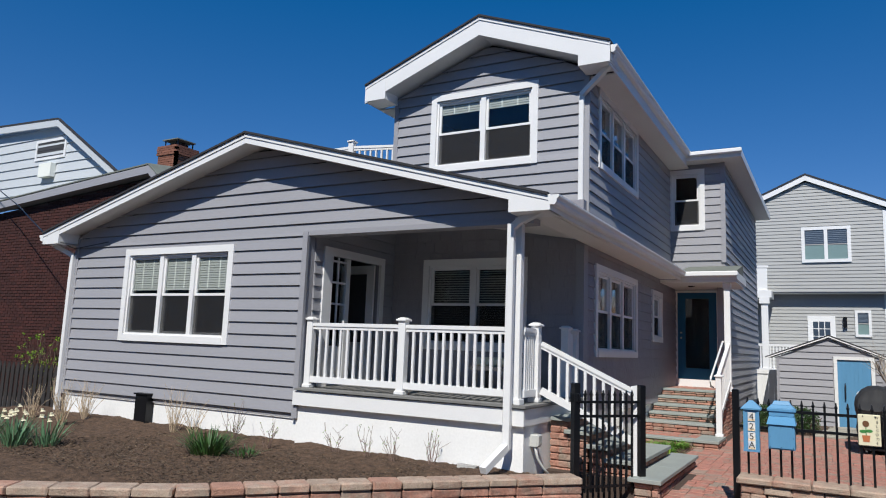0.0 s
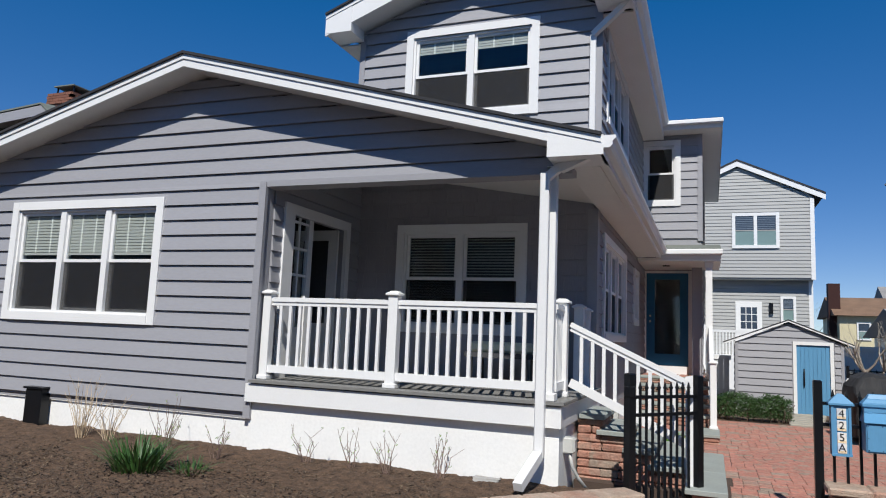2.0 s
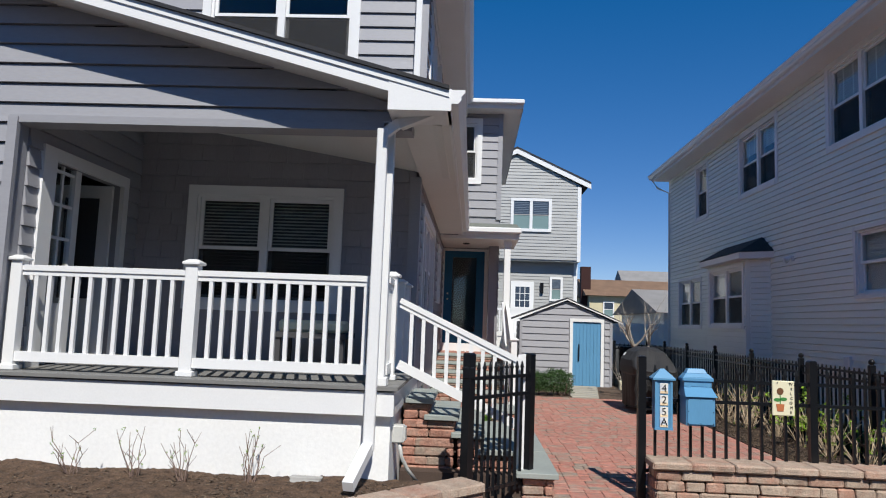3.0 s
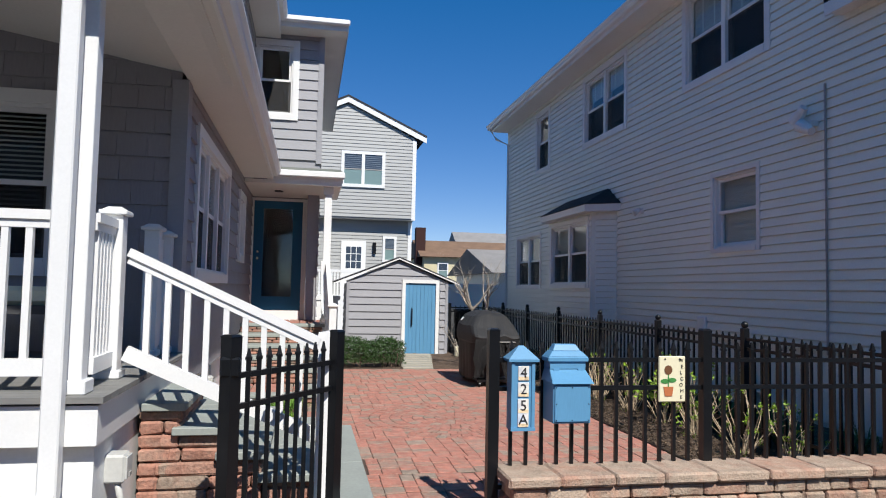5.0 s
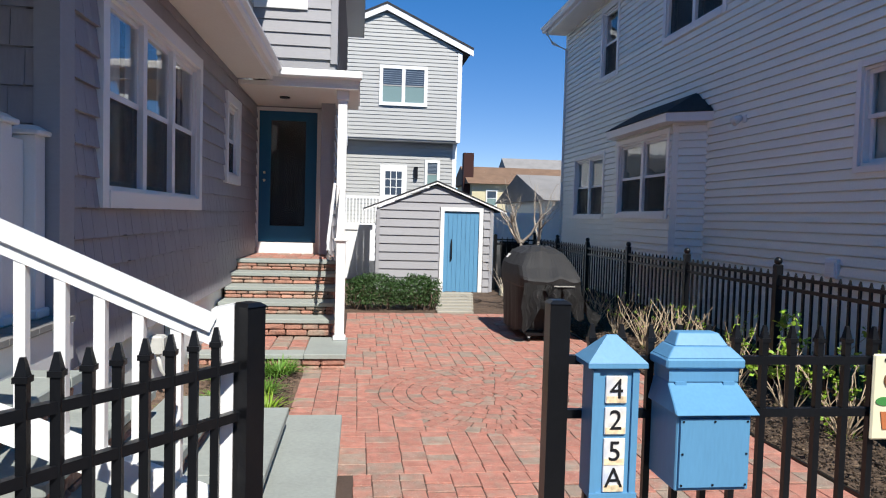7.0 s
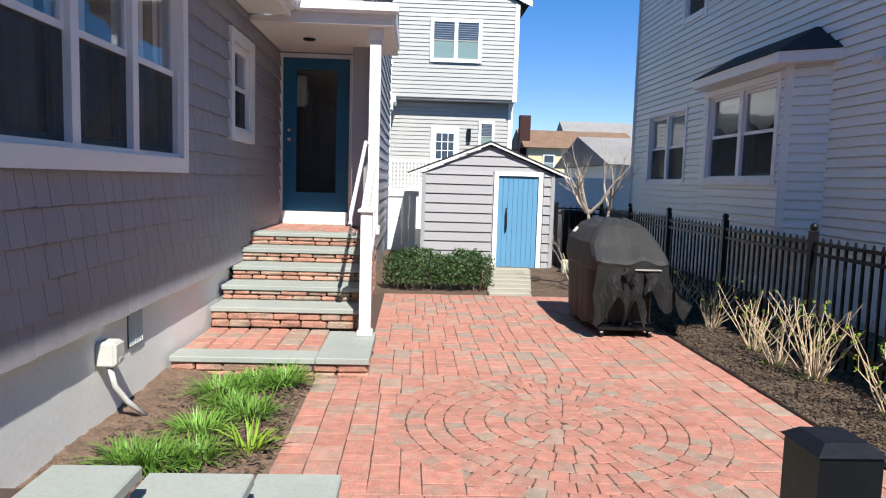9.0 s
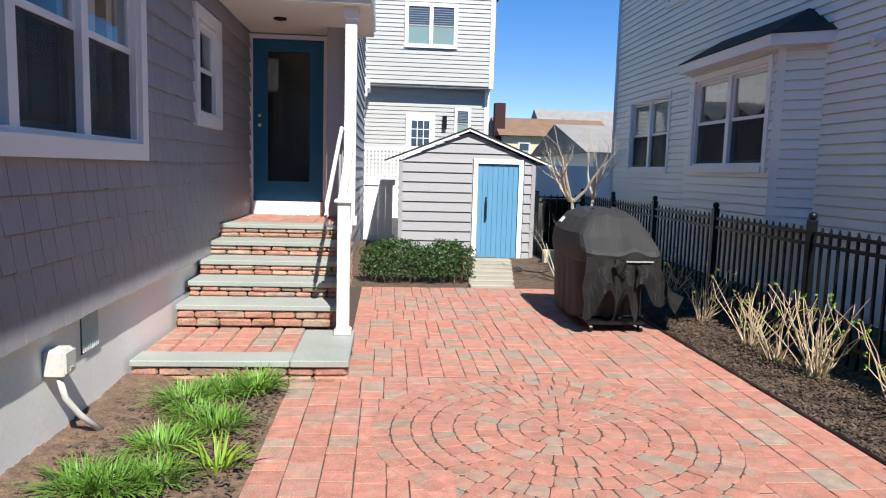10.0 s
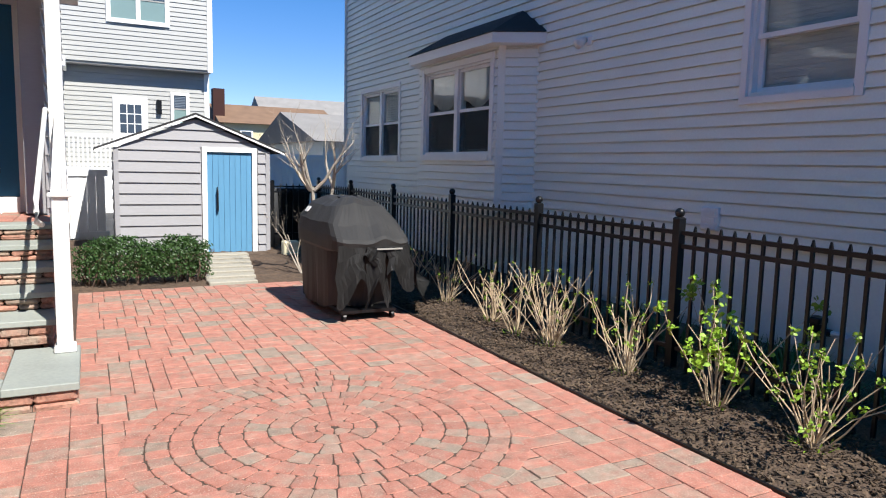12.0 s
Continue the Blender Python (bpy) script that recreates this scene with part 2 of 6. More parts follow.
def tube(bm, path, radii, sides=6):
    """A round bar along the points of path."""
    rings = []
    for i, p in enumerate(path):
        p = Vector(p)
        d = (Vector(path[min(i + 1, len(path) - 1)]) - Vector(path[max(i - 1, 0)])).normalized()
        a = d.orthogonal().normalized()
        b = d.cross(a)
        r = radii[i] if isinstance(radii, (list, tuple)) else radii
        rings.append([bm.verts.new(p + (a * math.cos(k * math.tau / sides) + b * math.sin(k * math.tau / sides)) * r) for k in range(sides)])
    for q, w in zip(rings, rings[1:]):
        for k in range(sides):
            bm.faces.new((q[k], q[(k + 1) % sides], w[(k + 1) % sides], w[k]))
    bm.faces.new(rings[0][::-1])
    bm.faces.new(rings[-1])


def bar(bm, a, b, w, h):
    """A straight bar of w by h from a to b, h upwards."""
    a, b = Vector(a), Vector(b)
    d = (b - a).normalized()
    s = d.cross(Vector((0, 0, 1)))
    s = (s if s.length > 0.01 else Vector((1, 0, 0))).normalized() * w / 2
    u = s.cross(d).normalized() * h / 2
    hexa(bm, [a - s - u, a + s - u, b + s - u, b - s - u, a - s + u, a + s + u, b + s + u, b - s + u])


class Face:
    """A wall's plane: u runs along it, d stands out of it."""

    def __init__(self, o, u, n):
        self.o, self.u, self.n = Vector(o), Vector(u), Vector(n)

    def p(self, u, z, d=0.0):
        return self.o + self.u * u + self.n * d + Vector((0, 0, z))

    def box(self, bm, u0, u1, z0, z1, d0, d1):
        flip = self.u.cross(Vector((0, 0, 1))).dot(self.n) < 0
        q = [(u0, d1), (u1, d1), (u1, d0), (u0, d0)] if not flip else [(u0, d0), (u1, d0), (u1, d1), (u0, d1)]
        hexa(bm, [self.p(u, z0, d) for u, d in q] + [self.p(u, z1, d) for u, d in q])

    def boxed(self, *a):
        bm = bmesh.new()
        self.box(bm, *a)
        bmesh.ops.recalc_face_normals(bm, faces=bm.faces[:])
        return bm


def south(y):
    return Face((0, y, 0), (1, 0, 0), (0, -1, 0))


def east(x):
    return Face((x, 0, 0), (0, 1, 0), (1, 0, 0))


def west(x):
    return Face((x, 0, 0), (0, 1, 0), (-1, 0, 0))


def spans(u0, u1, holes, z0, z1):
    """The stretches of u0..u1 that no hole takes between z0 and z1."""
    out = [(u0, u1)]
    for a, b, c, d in holes:
        if c < z1 - 1e-4 and d > z0 + 1e-4:
            out = [q for s, e in out for q in ((s, min(e, a)), (max(s, b), e)) if q[1] - q[0] > 0.01]
    return out


def core(name, face, u0, u1, z0, z1, holes, thick, mat, parent, label=""):
    """A wall body with openings through it."""
    bm = bmesh.new()
    cuts = sorted({z0, z1, *[z for h in holes for z in h[2:] if z0 < z < z1]})
    for a, b in zip(cuts, cuts[1:]):
        for s, e in spans(u0, u1, holes, a, b):
            face.box(bm, s, e, a, b, -thick, 0)
    bmesh.ops.remove_doubles(bm, verts=bm.verts[:], dist=0.0005)
    bmesh.ops.recalc_face_normals(bm, faces=bm.faces[:])
    return part(name, bm, mat, parent, label)


def lap(face, u0, u1, z0, z1, course, holes, mat, parent, name="board", out=0.02, top=None, joined=False, width=None, seed=1, gap=0.009, back=0.01):
    """Courses of lapped boards, thicker at the foot. top(z): the stretch left under a gable. width: cuts the courses into shingles."""
    rng = random.Random(seed)
    holes = [(a - 0.02, b + 0.02, c, d) for a, b, c, d in holes]
    all_bm = bmesh.new() if joined else None
    z = z0
    while z < z1 - 0.01:
        zt = min(z + course, z1)
        cuts = sorted({z, zt, *[q for h in holes for q in h[2:] if z + 0.004 < q < zt - 0.004]})
        for a, b in zip(cuts, cuts[1:]):
            lo, hi = (u0, u1) if top is None else top(a)
            lo2, hi2 = (u0, u1) if top is None else top(b)
            for s, e in spans(max(u0, lo), min(u1, hi), holes, a, b):
                runs = [(s, e)]
                if width:
                    runs, q = [], s - rng.random() * width
                    while q < e:
                        w = width * rng.uniform(0.7, 1.35)
                        if min(e, q + w) - max(s, q) > 0.02:
                            runs.append((max(s, q), min(e, q + w - 0.004)))
                        q += w
                for r, t in runs:
                    bm = all_bm if joined else bmesh.new()
                    drop = rng.uniform(-0.004, 0.004) if width else 0
                    ob, ot = back + out * (zt + (0.015 if a == z else 0.0) - a) / course, back + out * (zt - b) / course
                    rt, tt = (max(r, lo2), min(t, hi2)) if top else (r, t)
                    if tt - rt < 0.02:
                        if not joined:
                            bm.free()
                        continue
                    a2 = a + gap + drop if a == z else a
                    v = hexa(bm, [face.p(r, a2, ob), face.p(t, a2, ob), face.p(t, a2, 0), face.p(r, a2, 0), face.p(rt, b, ot), face.p(tt, b, ot), face.p(tt, b, 0), face.p(rt, b, 0)])
                    if not joined:
                        bmesh.ops.recalc_face_normals(bm, faces=bm.faces[:])
                        part(name, bm, mat, parent)
        z = zt
    if joined:
        bmesh.ops.recalc_face_normals(all_bm, faces=all_bm.faces[:])
        ob = part(name + "s", all_bm, mat, parent)
        return tagged(ob, kind="stuff")


def window(name, face, u0, u1, z0, z1, sashes, parent, trim=0.11, label="white double-hung window", blind=0.0, screens=True, hinge=False, depth=0.12, slat=0.033):
    """A trimmed window of double-hung sashes in the opening u0..u1, z0..z1."""
    w = tagged(new(name), label)
    w.parent = parent
    bm = bmesh.new()
    face.box(bm, u0 - trim, u0, z0 - trim, z1 + trim, 0.0, 0.045)
    face.box(bm, u1, u1 + trim, z0 - trim, z1 + trim, 0.0, 0.045)
    face.box(bm, u0, u1, z1, z1 + trim, 0.0, 0.043)
    bmesh.ops.recalc_face_normals(bm, faces=bm.faces[:])
    part("frame", bm, WHITE, w)
    part("sill", face.boxed(u0, u1, z0 - trim, z0, 0.0, 0.055), WHITE, w)
    part("jamb", face.boxed(u0 - 0.001, u0 + 0.03, z0, z1, -depth, 0.012), WHITE, w)
    part("jamb", face.boxed(u1 - 0.03, u1 + 0.001, z0, z1, -depth, 0.012), WHITE, w)
    part("head", face.boxed(u0 + 0.03, u1 - 0.03, z1 - 0.03, z1 + 0.001, -depth, 0.012), WHITE, w)
    part("stool", face.boxed(u0 + 0.03, u1 - 0.03, z0 - 0.001, z0 + 0.03, -depth, 0.02), WHITE, w)
    step = (u1 - u0 - 0.06) / sashes
    for i in range(1, sashes):
        q = u0 + 0.03 + step * i
        part("mullion", face.boxed(q - 0.045, q + 0.045, z0 + 0.03, z1 - 0.03, -depth, 0.012), WHITE, w)
    for i in range(sashes):
        a = u0 + 0.03 + step * i + (0.046 if i else 0.001)
        b = u0 + 0.03 + step * (i + 1) - (0.046 if i < sashes - 1 else 0.001)
        mid = (z0 + z1) / 2
        for lo, hi, d in ((mid - 0.02, z1 - 0.031, -0.02), (z0 + 0.031, mid + 0.02, -0.052)):
            bm = bmesh.new()
            for q in ((a, a + 0.04, lo, hi), (b - 0.04, b, lo, hi), (a + 0.04, b - 0.04, lo, lo + 0.04), (a + 0.04, b - 0.04, hi - 0.04, hi)):
                face.box(bm, *q, d - 0.03, d)
            bmesh.ops.recalc_face_normals(bm, faces=bm.faces[:])
            part("sash", bm, WHITE, w)
            pane = part("pane", face.boxed(a + 0.038, b - 0.038, lo + 0.038, hi - 0.038, d - 0.02, d - 0.014), GLASS, w)
            pane.visible_shadow = False
        if screens:
            part("insect_screen", face.boxed(a + 0.005, b - 0.005, z0 + 0.036, mid - 0.021, -0.032, -0.03), SCREEN, w, "dark insect screen")
        if blind:
            bm = bmesh.new()
            q, back = z1 - 0.04, -0.066 if blind < 0.48 else -0.1
            while q > z1 - (z1 - z0) * blind:
                face.box(bm, a + 0.02, b - 0.02, q - 0.004 - slat, q - 0.004, back, back + 0.006)
                q -= 0.04
            bmesh.ops.recalc_face_normals(bm, faces=bm.faces[:])
            part("blind", bm, SLATWHITE, w, "half-lowered pale blind")
            if blind < 0.48:
                for q in (a + (b - a) * 0.33, a + (b - a) * 0.68):
                    part("blind_tape", face.boxed(q - 0.012, q + 0.012, z1 - (z1 - z0) * blind, z1 - 0.06, back + 0.006, back + 0.009), TAPE, w)
    return w


def curtain(face, u0, u1, z0, z1, depth, parent):
    """A hanging curtain in soft folds behind a pane."""
    bm = bmesh.new()
    n = max(8, round((u1 - u0) / 0.02))
    rows = [[bm.verts.new(face.p(u0 + (u1 - u0) * i / n, z, -depth + 0.02 * math.sin(i * 0.9) + 0.006 * math.sin(i * 2.3))) for z in (z0, z1)] for i in range(n + 1)]
    for a, b in zip(rows, rows[1:]):
        bm.faces.new((a[0], b[0], b[1], a[1]))
    return part("curtain", bm, CURTAIN, parent, "pale folded curtain", smooth=True)

# ---- ground ----


def slab(name, x0, x1, y0, y1, z0, z1, mat, label, category, kind="structure"):
    return tagged(part(name, boxed(x0, x1, y0, y1, z0, z1), mat), label, category, kind=kind)


def sheet(name, corners, nx, ny, rough_z, mat, label, category, seed):
    """An uneven bed of earth between four corners."""
    bm = bmesh.new()
    a, b, c, d = [Vector(p) for p in corners]
    rows = []
    for j in range(ny + 1):
        row = []
        for i in range(nx + 1):
            u, v = i / nx, j / ny
            p = a.lerp(b, u).lerp(d.lerp(c, u), v)
            p.z += rough_z * (noise.noise(p * 2.3 + Vector((seed, 0, 0))) + 0.6 * noise.noise(p * 9 + Vector((seed, 3, 0))) + 0.55 * abs(noise.noise(p * 19)) + 0.5 * noise.noise(p * 37))
            row.append(bm.verts.new(p))
        rows.append(row)
    for r, s in zip(rows, rows[1:]):
        for i in range(nx):
            bm.faces.new((r[i], r[i + 1], s[i + 1], s[i]))
    return tagged(part(name, bm, mat, smooth=True), label, category, kind="structure")


slab("ground", -400, 400, -300, 500, -0.6, -0.16, ASPHALT, "dark gray asphalt street ground", "ground")
slab("paving_bed", -2.28, 1.1, 8.64, 17.35, -0.3, -0.13, JOINT, "dark sand joints under the brick paving", "paving")
sheet("soil_front", ((-13.2, 0.75, 0.02), (-6.3, 4.35, 0.1), (-2.75, 8.2, 0.16), (-13.2, 8.3, 0.2)), 400, 290, 0.03, SOIL, "brown tilled mulch bed before the house", "soil", 1)
sheet("soil_side", ((-3.4, 10.9, 0.0), (-2.24, 10.9, -0.03), (-2.24, 13.4, -0.03), (-3.4, 13.4, 0.03)), 70, 150, 0.02, SUNLIT_MULCH, "brown mulch bed between steps", "soil", 2)
sheet("soil_fence", ((1.08, 8.95, -0.02), (2.95, 8.95, 0.16), (2.95, 23, 0.12), (1.08, 17.5, -0.02)), 110, 520, 0.022, MULCHBED, "dark mulch bed along the fence", "soil", 3)
sheet("soil_back", ((-2.3, 17.3, -0.03), (1.3, 17.3, -0.03), (2.6, 23, -0.06), (-2.3, 23, -0.02)), 120, 180, 0.022, MULCHBED, "brown earth round the shed", "soil", 4)

# unseen plain houses, added behind the walk to block low southern sky light
BLOCKER_WALL = material("blocker_siding", (0.3, 0.29, 0.27), 0.7, spread=0.12, stain=0.6, bump=0.05)
for x0, x1, top, ridge in ((-46, -36.5, 6.4, 8.6), (-35, -25, 7.0, 9.4), (-23.6, -14.5, 6.6, 9.0), (-13.2, -4.4, 7.2, 9.6), (-3.2, 5.2, 6.8, 9.2), (6.5, 15.5, 7.2, 9.8), (17, 26, 6.5, 8.8), (27.5, 38, 7.0, 9.4)):
    blocker = thing("street_house", "unseen gray house added to block southern sky light", "house", group="houses across the street")
    part("wall", boxed(x0, x1, -20.0, -9.5, -0.2, top), BLOCKER_WALL, blocker)
    part("roof", prismed([(x0 - 0.3, -20.4, top - 0.1), (x0 - 0.3, -14.7, ridge), (x0 - 0.3, -9.1, top - 0.1)], (x1 - x0 + 0.6, 0, 0)), ROOFING, blocker)

# ---- house ----
house = thing("house", "gray lap-sided house with white trim and front porch", "house")
FRONT, SIDE, UFRONT = south(8.21), east(-3.37), south(10.7)
PITCH = 0.27


def under_gable(x_mid, z_top, pitch):
    return lambda z: (x_mid - max(0.0, (z_top - z) / pitch), x_mid + max(0.0, (z_top - z) / pitch))


# front wall with the triple window, open at the porch
hole_f = (-10.73, -8.36, 1.59, 2.94)
porch_open = (-6.79, -3.2, 0.0, 3.17)
core("front_wall", FRONT, -12.25, -3.37, 0.53, 3.22, [hole_f, porch_open], 0.15, SIDING, house)
part("front_gable", prismed([(-12.25, 8.215, 3.22), (-3.37, 8.215, 3.22), (-7.8, 8.215, 4.5)], (0, 0.15, 0)), SIDING, house)
front_boards = part("lap_siding", FRONT.boxed(-12.2, -6.85, 0.5, 0.52, 0.0, 0.004), SIDING, house, "gray lap siding boards")
lap(FRONT, -12.25, -3.3, 0.556, 4.5, 0.1824, [hole_f, porch_open], SIDING, front_boards, top=lambda z: (-12.25, -3.3) if z < 3.2 else under_gable(-7.8, 4.57, PITCH)(z), seed=3, out=0.024, gap=0.013)
part("corner_board", FRONT.boxed(-6.86, -6.77, 0.5, 3.17, 0.0, 0.05), SIDING, house)
part("corner_board", FRONT.boxed(-12.3, -12.2, 0.5, 3.3, 0.0, 0.035), SIDING, house)
part("porch_header", FRONT.boxed(-6.86, -3.25, 3.12, 3.19, -0.2, 0.03), SIDING, house)
window("window", FRONT, -10.73, -8.36, 1.59, 2.94, 3, house, label="white triple window with half-lowered shades", blind=0.42)
part("foundation", boxed(-12.22, -6.8, 8.24, 8.5, -0.3, 0.52), STUCCO, house, "white stuccoed foundation")
part("porch_foundation", boxed(-6.8, -3.33, 8.2, 8.5, -0.3, 0.69), STUCCO, house, "white stuccoed foundation")
part("porch_foundation", boxed(-3.53, -3.33, 8.5, 10.6, -0.3, 0.69), STUCCO, house)
part("porch_skirt", boxed(-6.82, -3.3, 8.12, 8.28, 0.69, 0.885), WHITE, house, "white skirt board")
part("porch_skirt", boxed(-3.46, -3.3, 8.28, 10.55, 0.69, 0.885), WHITE, house)
deck = part("porch_deck", boxed(-6.79, -3.32, 8.2, 10.5, 0.84, 0.895), DECKING, house, "gray board porch floor")
for i in range(17):
    part("deck_board", boxed(-6.77, -3.27, 8.09 + i * 0.142, 8.226 + i * 0.142, 0.9, 0.93), DECKING, deck)

# porch inside: left wall with the open entry door, back wall with a double window
PL, PB = east(-6.79), south(10.5)
hole_d, hole_p = (8.75, 10.1, 0.93, 2.92), (-6.04, -4.37, 1.64, 2.92)
core("porch_side_wall", PL, 8.37, 10.5, 0.9, 3.7, [hole_d], 0.15, SIDING, house)
lap(PL, 8.37, 10.5, 0.93, 3.6, 0.183, [hole_d], SIDING, house, "porch_side_siding", joined=True)
core("porch_back_wall", PB, -6.79, -3.37, 0.9, 3.9, [hole_p], 0.15, SHINGLE, house)
back_shingles = part("shingle_siding", PB.boxed(-6.7, -3.4, 0.935, 0.94, 0.0, 0.004), SHINGLE, house, "gray shingle siding")
lap(PB, -6.79, -3.4, 0.93, 3.75, 0.2, [hole_p], SHINGLE, back_shingles, "shingle", out=0.014, width=0.22, seed=5, back=0.004)
window("window", PB, -6.04, -4.37, 1.64, 2.92, 2, house, label="white double window with open slat blinds", blind=0.97, slat=0.015)
part("porch_ceiling", prismed([(-6.8, 8.3, 3.16), (-3.37, 8.3, 3.16), (-3.0, 8.3, 3.2), (-3.0, 8.3, 3.26), (-6.8, 8.3, 3.9), (-6.8, 8.3, 3.84)][3:] + [(-3.0, 8.3, 3.2)], (0, 2.25, 0)), SOFFIT, house, "white sloping porch ceiling")

# side wall with shingles
hole_s, hole_n = (11.16, 13.62, 1.62, 2.87), (15.14, 15.88, 1.955, 2.81)
core("side_wall", SIDE, 10.5, 17.8, 0.6, 3.3, [hole_s, hole_n], 0.15, SHINGLE, house)
core("upper_side_wall", SIDE, 10.72, 17.8, 3.3, 6.05, [(11.29, 13.69, 4.68, 5.83)], 0.15, SIDING, house)
side_shingles = part("shingle_siding", SIDE.boxed(10.7, 17.6, 0.6, 0.62, 0.0, 0.004), SHINGLE, house, "gray shingle siding")
lap(SIDE, 10.66, 17.62, 0.6, 1.5, 0.18, [hole_s, hole_n], SHINGLE, side_shingles, "shingle", out=0.022, width=0.17, seed=7, back=0.004)
ob = lap(SIDE, 10.66, 17.62, 1.5, 3.22, 0.18, [hole_s, hole_n], SHINGLE, house, "upper_shingle", out=0.022, width=0.17, joined=True, seed=8, back=0.004)
part("corner_board", PB.boxed(-3.47, -3.34, 0.93, 3.2, 0.0, 0.03), SIDING, house)
part("corner_board", SIDE.boxed(10.5, 10.66, 0.6, 3.2, 0.0, 0.03), SIDING, house)
window("window", SIDE, 11.16, 13.62, 1.62, 2.87, 3, house, label="white triple window with curtains")
window("window", SIDE, 15.14, 15.88, 1.955, 2.81, 1, house, label="small white double-hung window")
part("side_foundation", boxed(-3.6, -3.4, 10.6, 17.7, -0.3, 0.62), STUCCO, house, "white stuccoed foundation")
vent_grate = new("foundation_vent")
vent_grate.parent = house
tagged(vent_grate, "dark slotted vent low on the foundation")
# dark sheet on the flat wall stands for shade between the slats
part("backing", boxed(-3.4, -3.397, 12.7, 12.94, 0.36, 0.6), DARK, vent_grate)
for i in range(8):
    part("slat", boxed(-3.396, -3.385, 12.71 + i * 0.029, 12.722 + i * 0.029, 0.37, 0.59), NBASE, vent_grate)

# upper storey
hole_u, hole_us = (-6.13, -4.32, 4.71, 5.9), (11.29, 13.69, 4.68, 5.83)
core("upper_front_wall", UFRONT, -7.0, -3.37, 3.2, 6.05, [hole_u], 0.15, SIDING, house)
part("upper_gable", prismed([(-7.0, 10.705, 6.05), (-3.37, 10.705, 6.05), (-5.15, 10.705, 6.74)], (0, 0.15, 0)), SIDING, house)
upper_boards = part("lap_siding", UFRONT.boxed(-6.9, -3.4, 3.9, 3.91, 0.0, 0.004), SIDING, house, "gray lap siding boards")
lap(UFRONT, -7.0, -3.42, 3.5, 6.75, 0.183, [hole_u], SIDING, upper_boards, top=lambda z: (-7.0, -3.42) if z < 6.0 else under_gable(-5.15, 6.78, 0.385)(z), seed=9, out=0.024, gap=0.013)
part("corner_board", UFRONT.boxed(-3.44, -3.34, 3.4, 6.0, 0.0, 0.035), SIDING, house)
part("corner_board", UFRONT.boxed(-7.03, -6.94, 4.2, 6.0, 0.0, 0.035), SIDING, house)
window("window", UFRONT, -6.13, -4.32, 4.71, 5.9, 2, house, label="white double window on the upper storey", blind=0.2)
lap(SIDE, 10.74, 17.05, 3.35, 5.98, 0.183, [hole_us], SIDING, house, "upper_side_siding", joined=True)
window("window", SIDE, 11.29, 13.69, 4.68, 5.83, 3, house, label="white triple window on the upper storey")
part("upper_left_wall", boxed(-7.0, -6.85, 10.85, 25, 3.6, 6.05), SIDING, house)

# bay of the upper storey over the side entry
BUMP, BSIDE = south(17.04), east(-2.17)
hole_b = (-3.3, -2.69, 4.57, 5.8)
core("bay_front_wall", BUMP, -3.37, -2.17, 3.5, 6.1, [hole_b], 0.12, SIDING, house)
lap(BUMP, -3.36, -2.2, 3.75, 6.05, 0.183, [hole_b], SIDING, house, "bay_siding", joined=True)
window("window", BUMP, -3.3, -2.69, 4.57, 5.8, 1, house, label="white double-hung window over the side entry")
core("bay_side_wall", BSIDE, 17.16, 24.5, 0.0, 6.1, [], 0.12, SIDING, house)
lap(BSIDE, 17.06, 24.5, 0.4, 6.05, 0.183, [], SIDING, house, "bay_side_siding", joined=True)
part("corner_board", BUMP.boxed(-2.24, -2.14, 3.7, 6.05, 0.0, 0.035), SIDING, house)
part("house_back_wall", boxed(-12.2, -2.2, 24.5, 24.7, -0.2, 6.1), SIDING, house)
part("house_left_wall", boxed(-12.25, -12.1, 8.36, 24.5, -0.2, 3.3), SIDING, house)
# inner surfaces in near-black: the shade of unlit rooms is in the color
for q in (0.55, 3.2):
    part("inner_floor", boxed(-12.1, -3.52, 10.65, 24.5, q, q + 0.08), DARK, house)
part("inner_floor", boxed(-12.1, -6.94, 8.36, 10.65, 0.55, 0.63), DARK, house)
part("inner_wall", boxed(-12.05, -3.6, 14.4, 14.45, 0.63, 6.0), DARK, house)


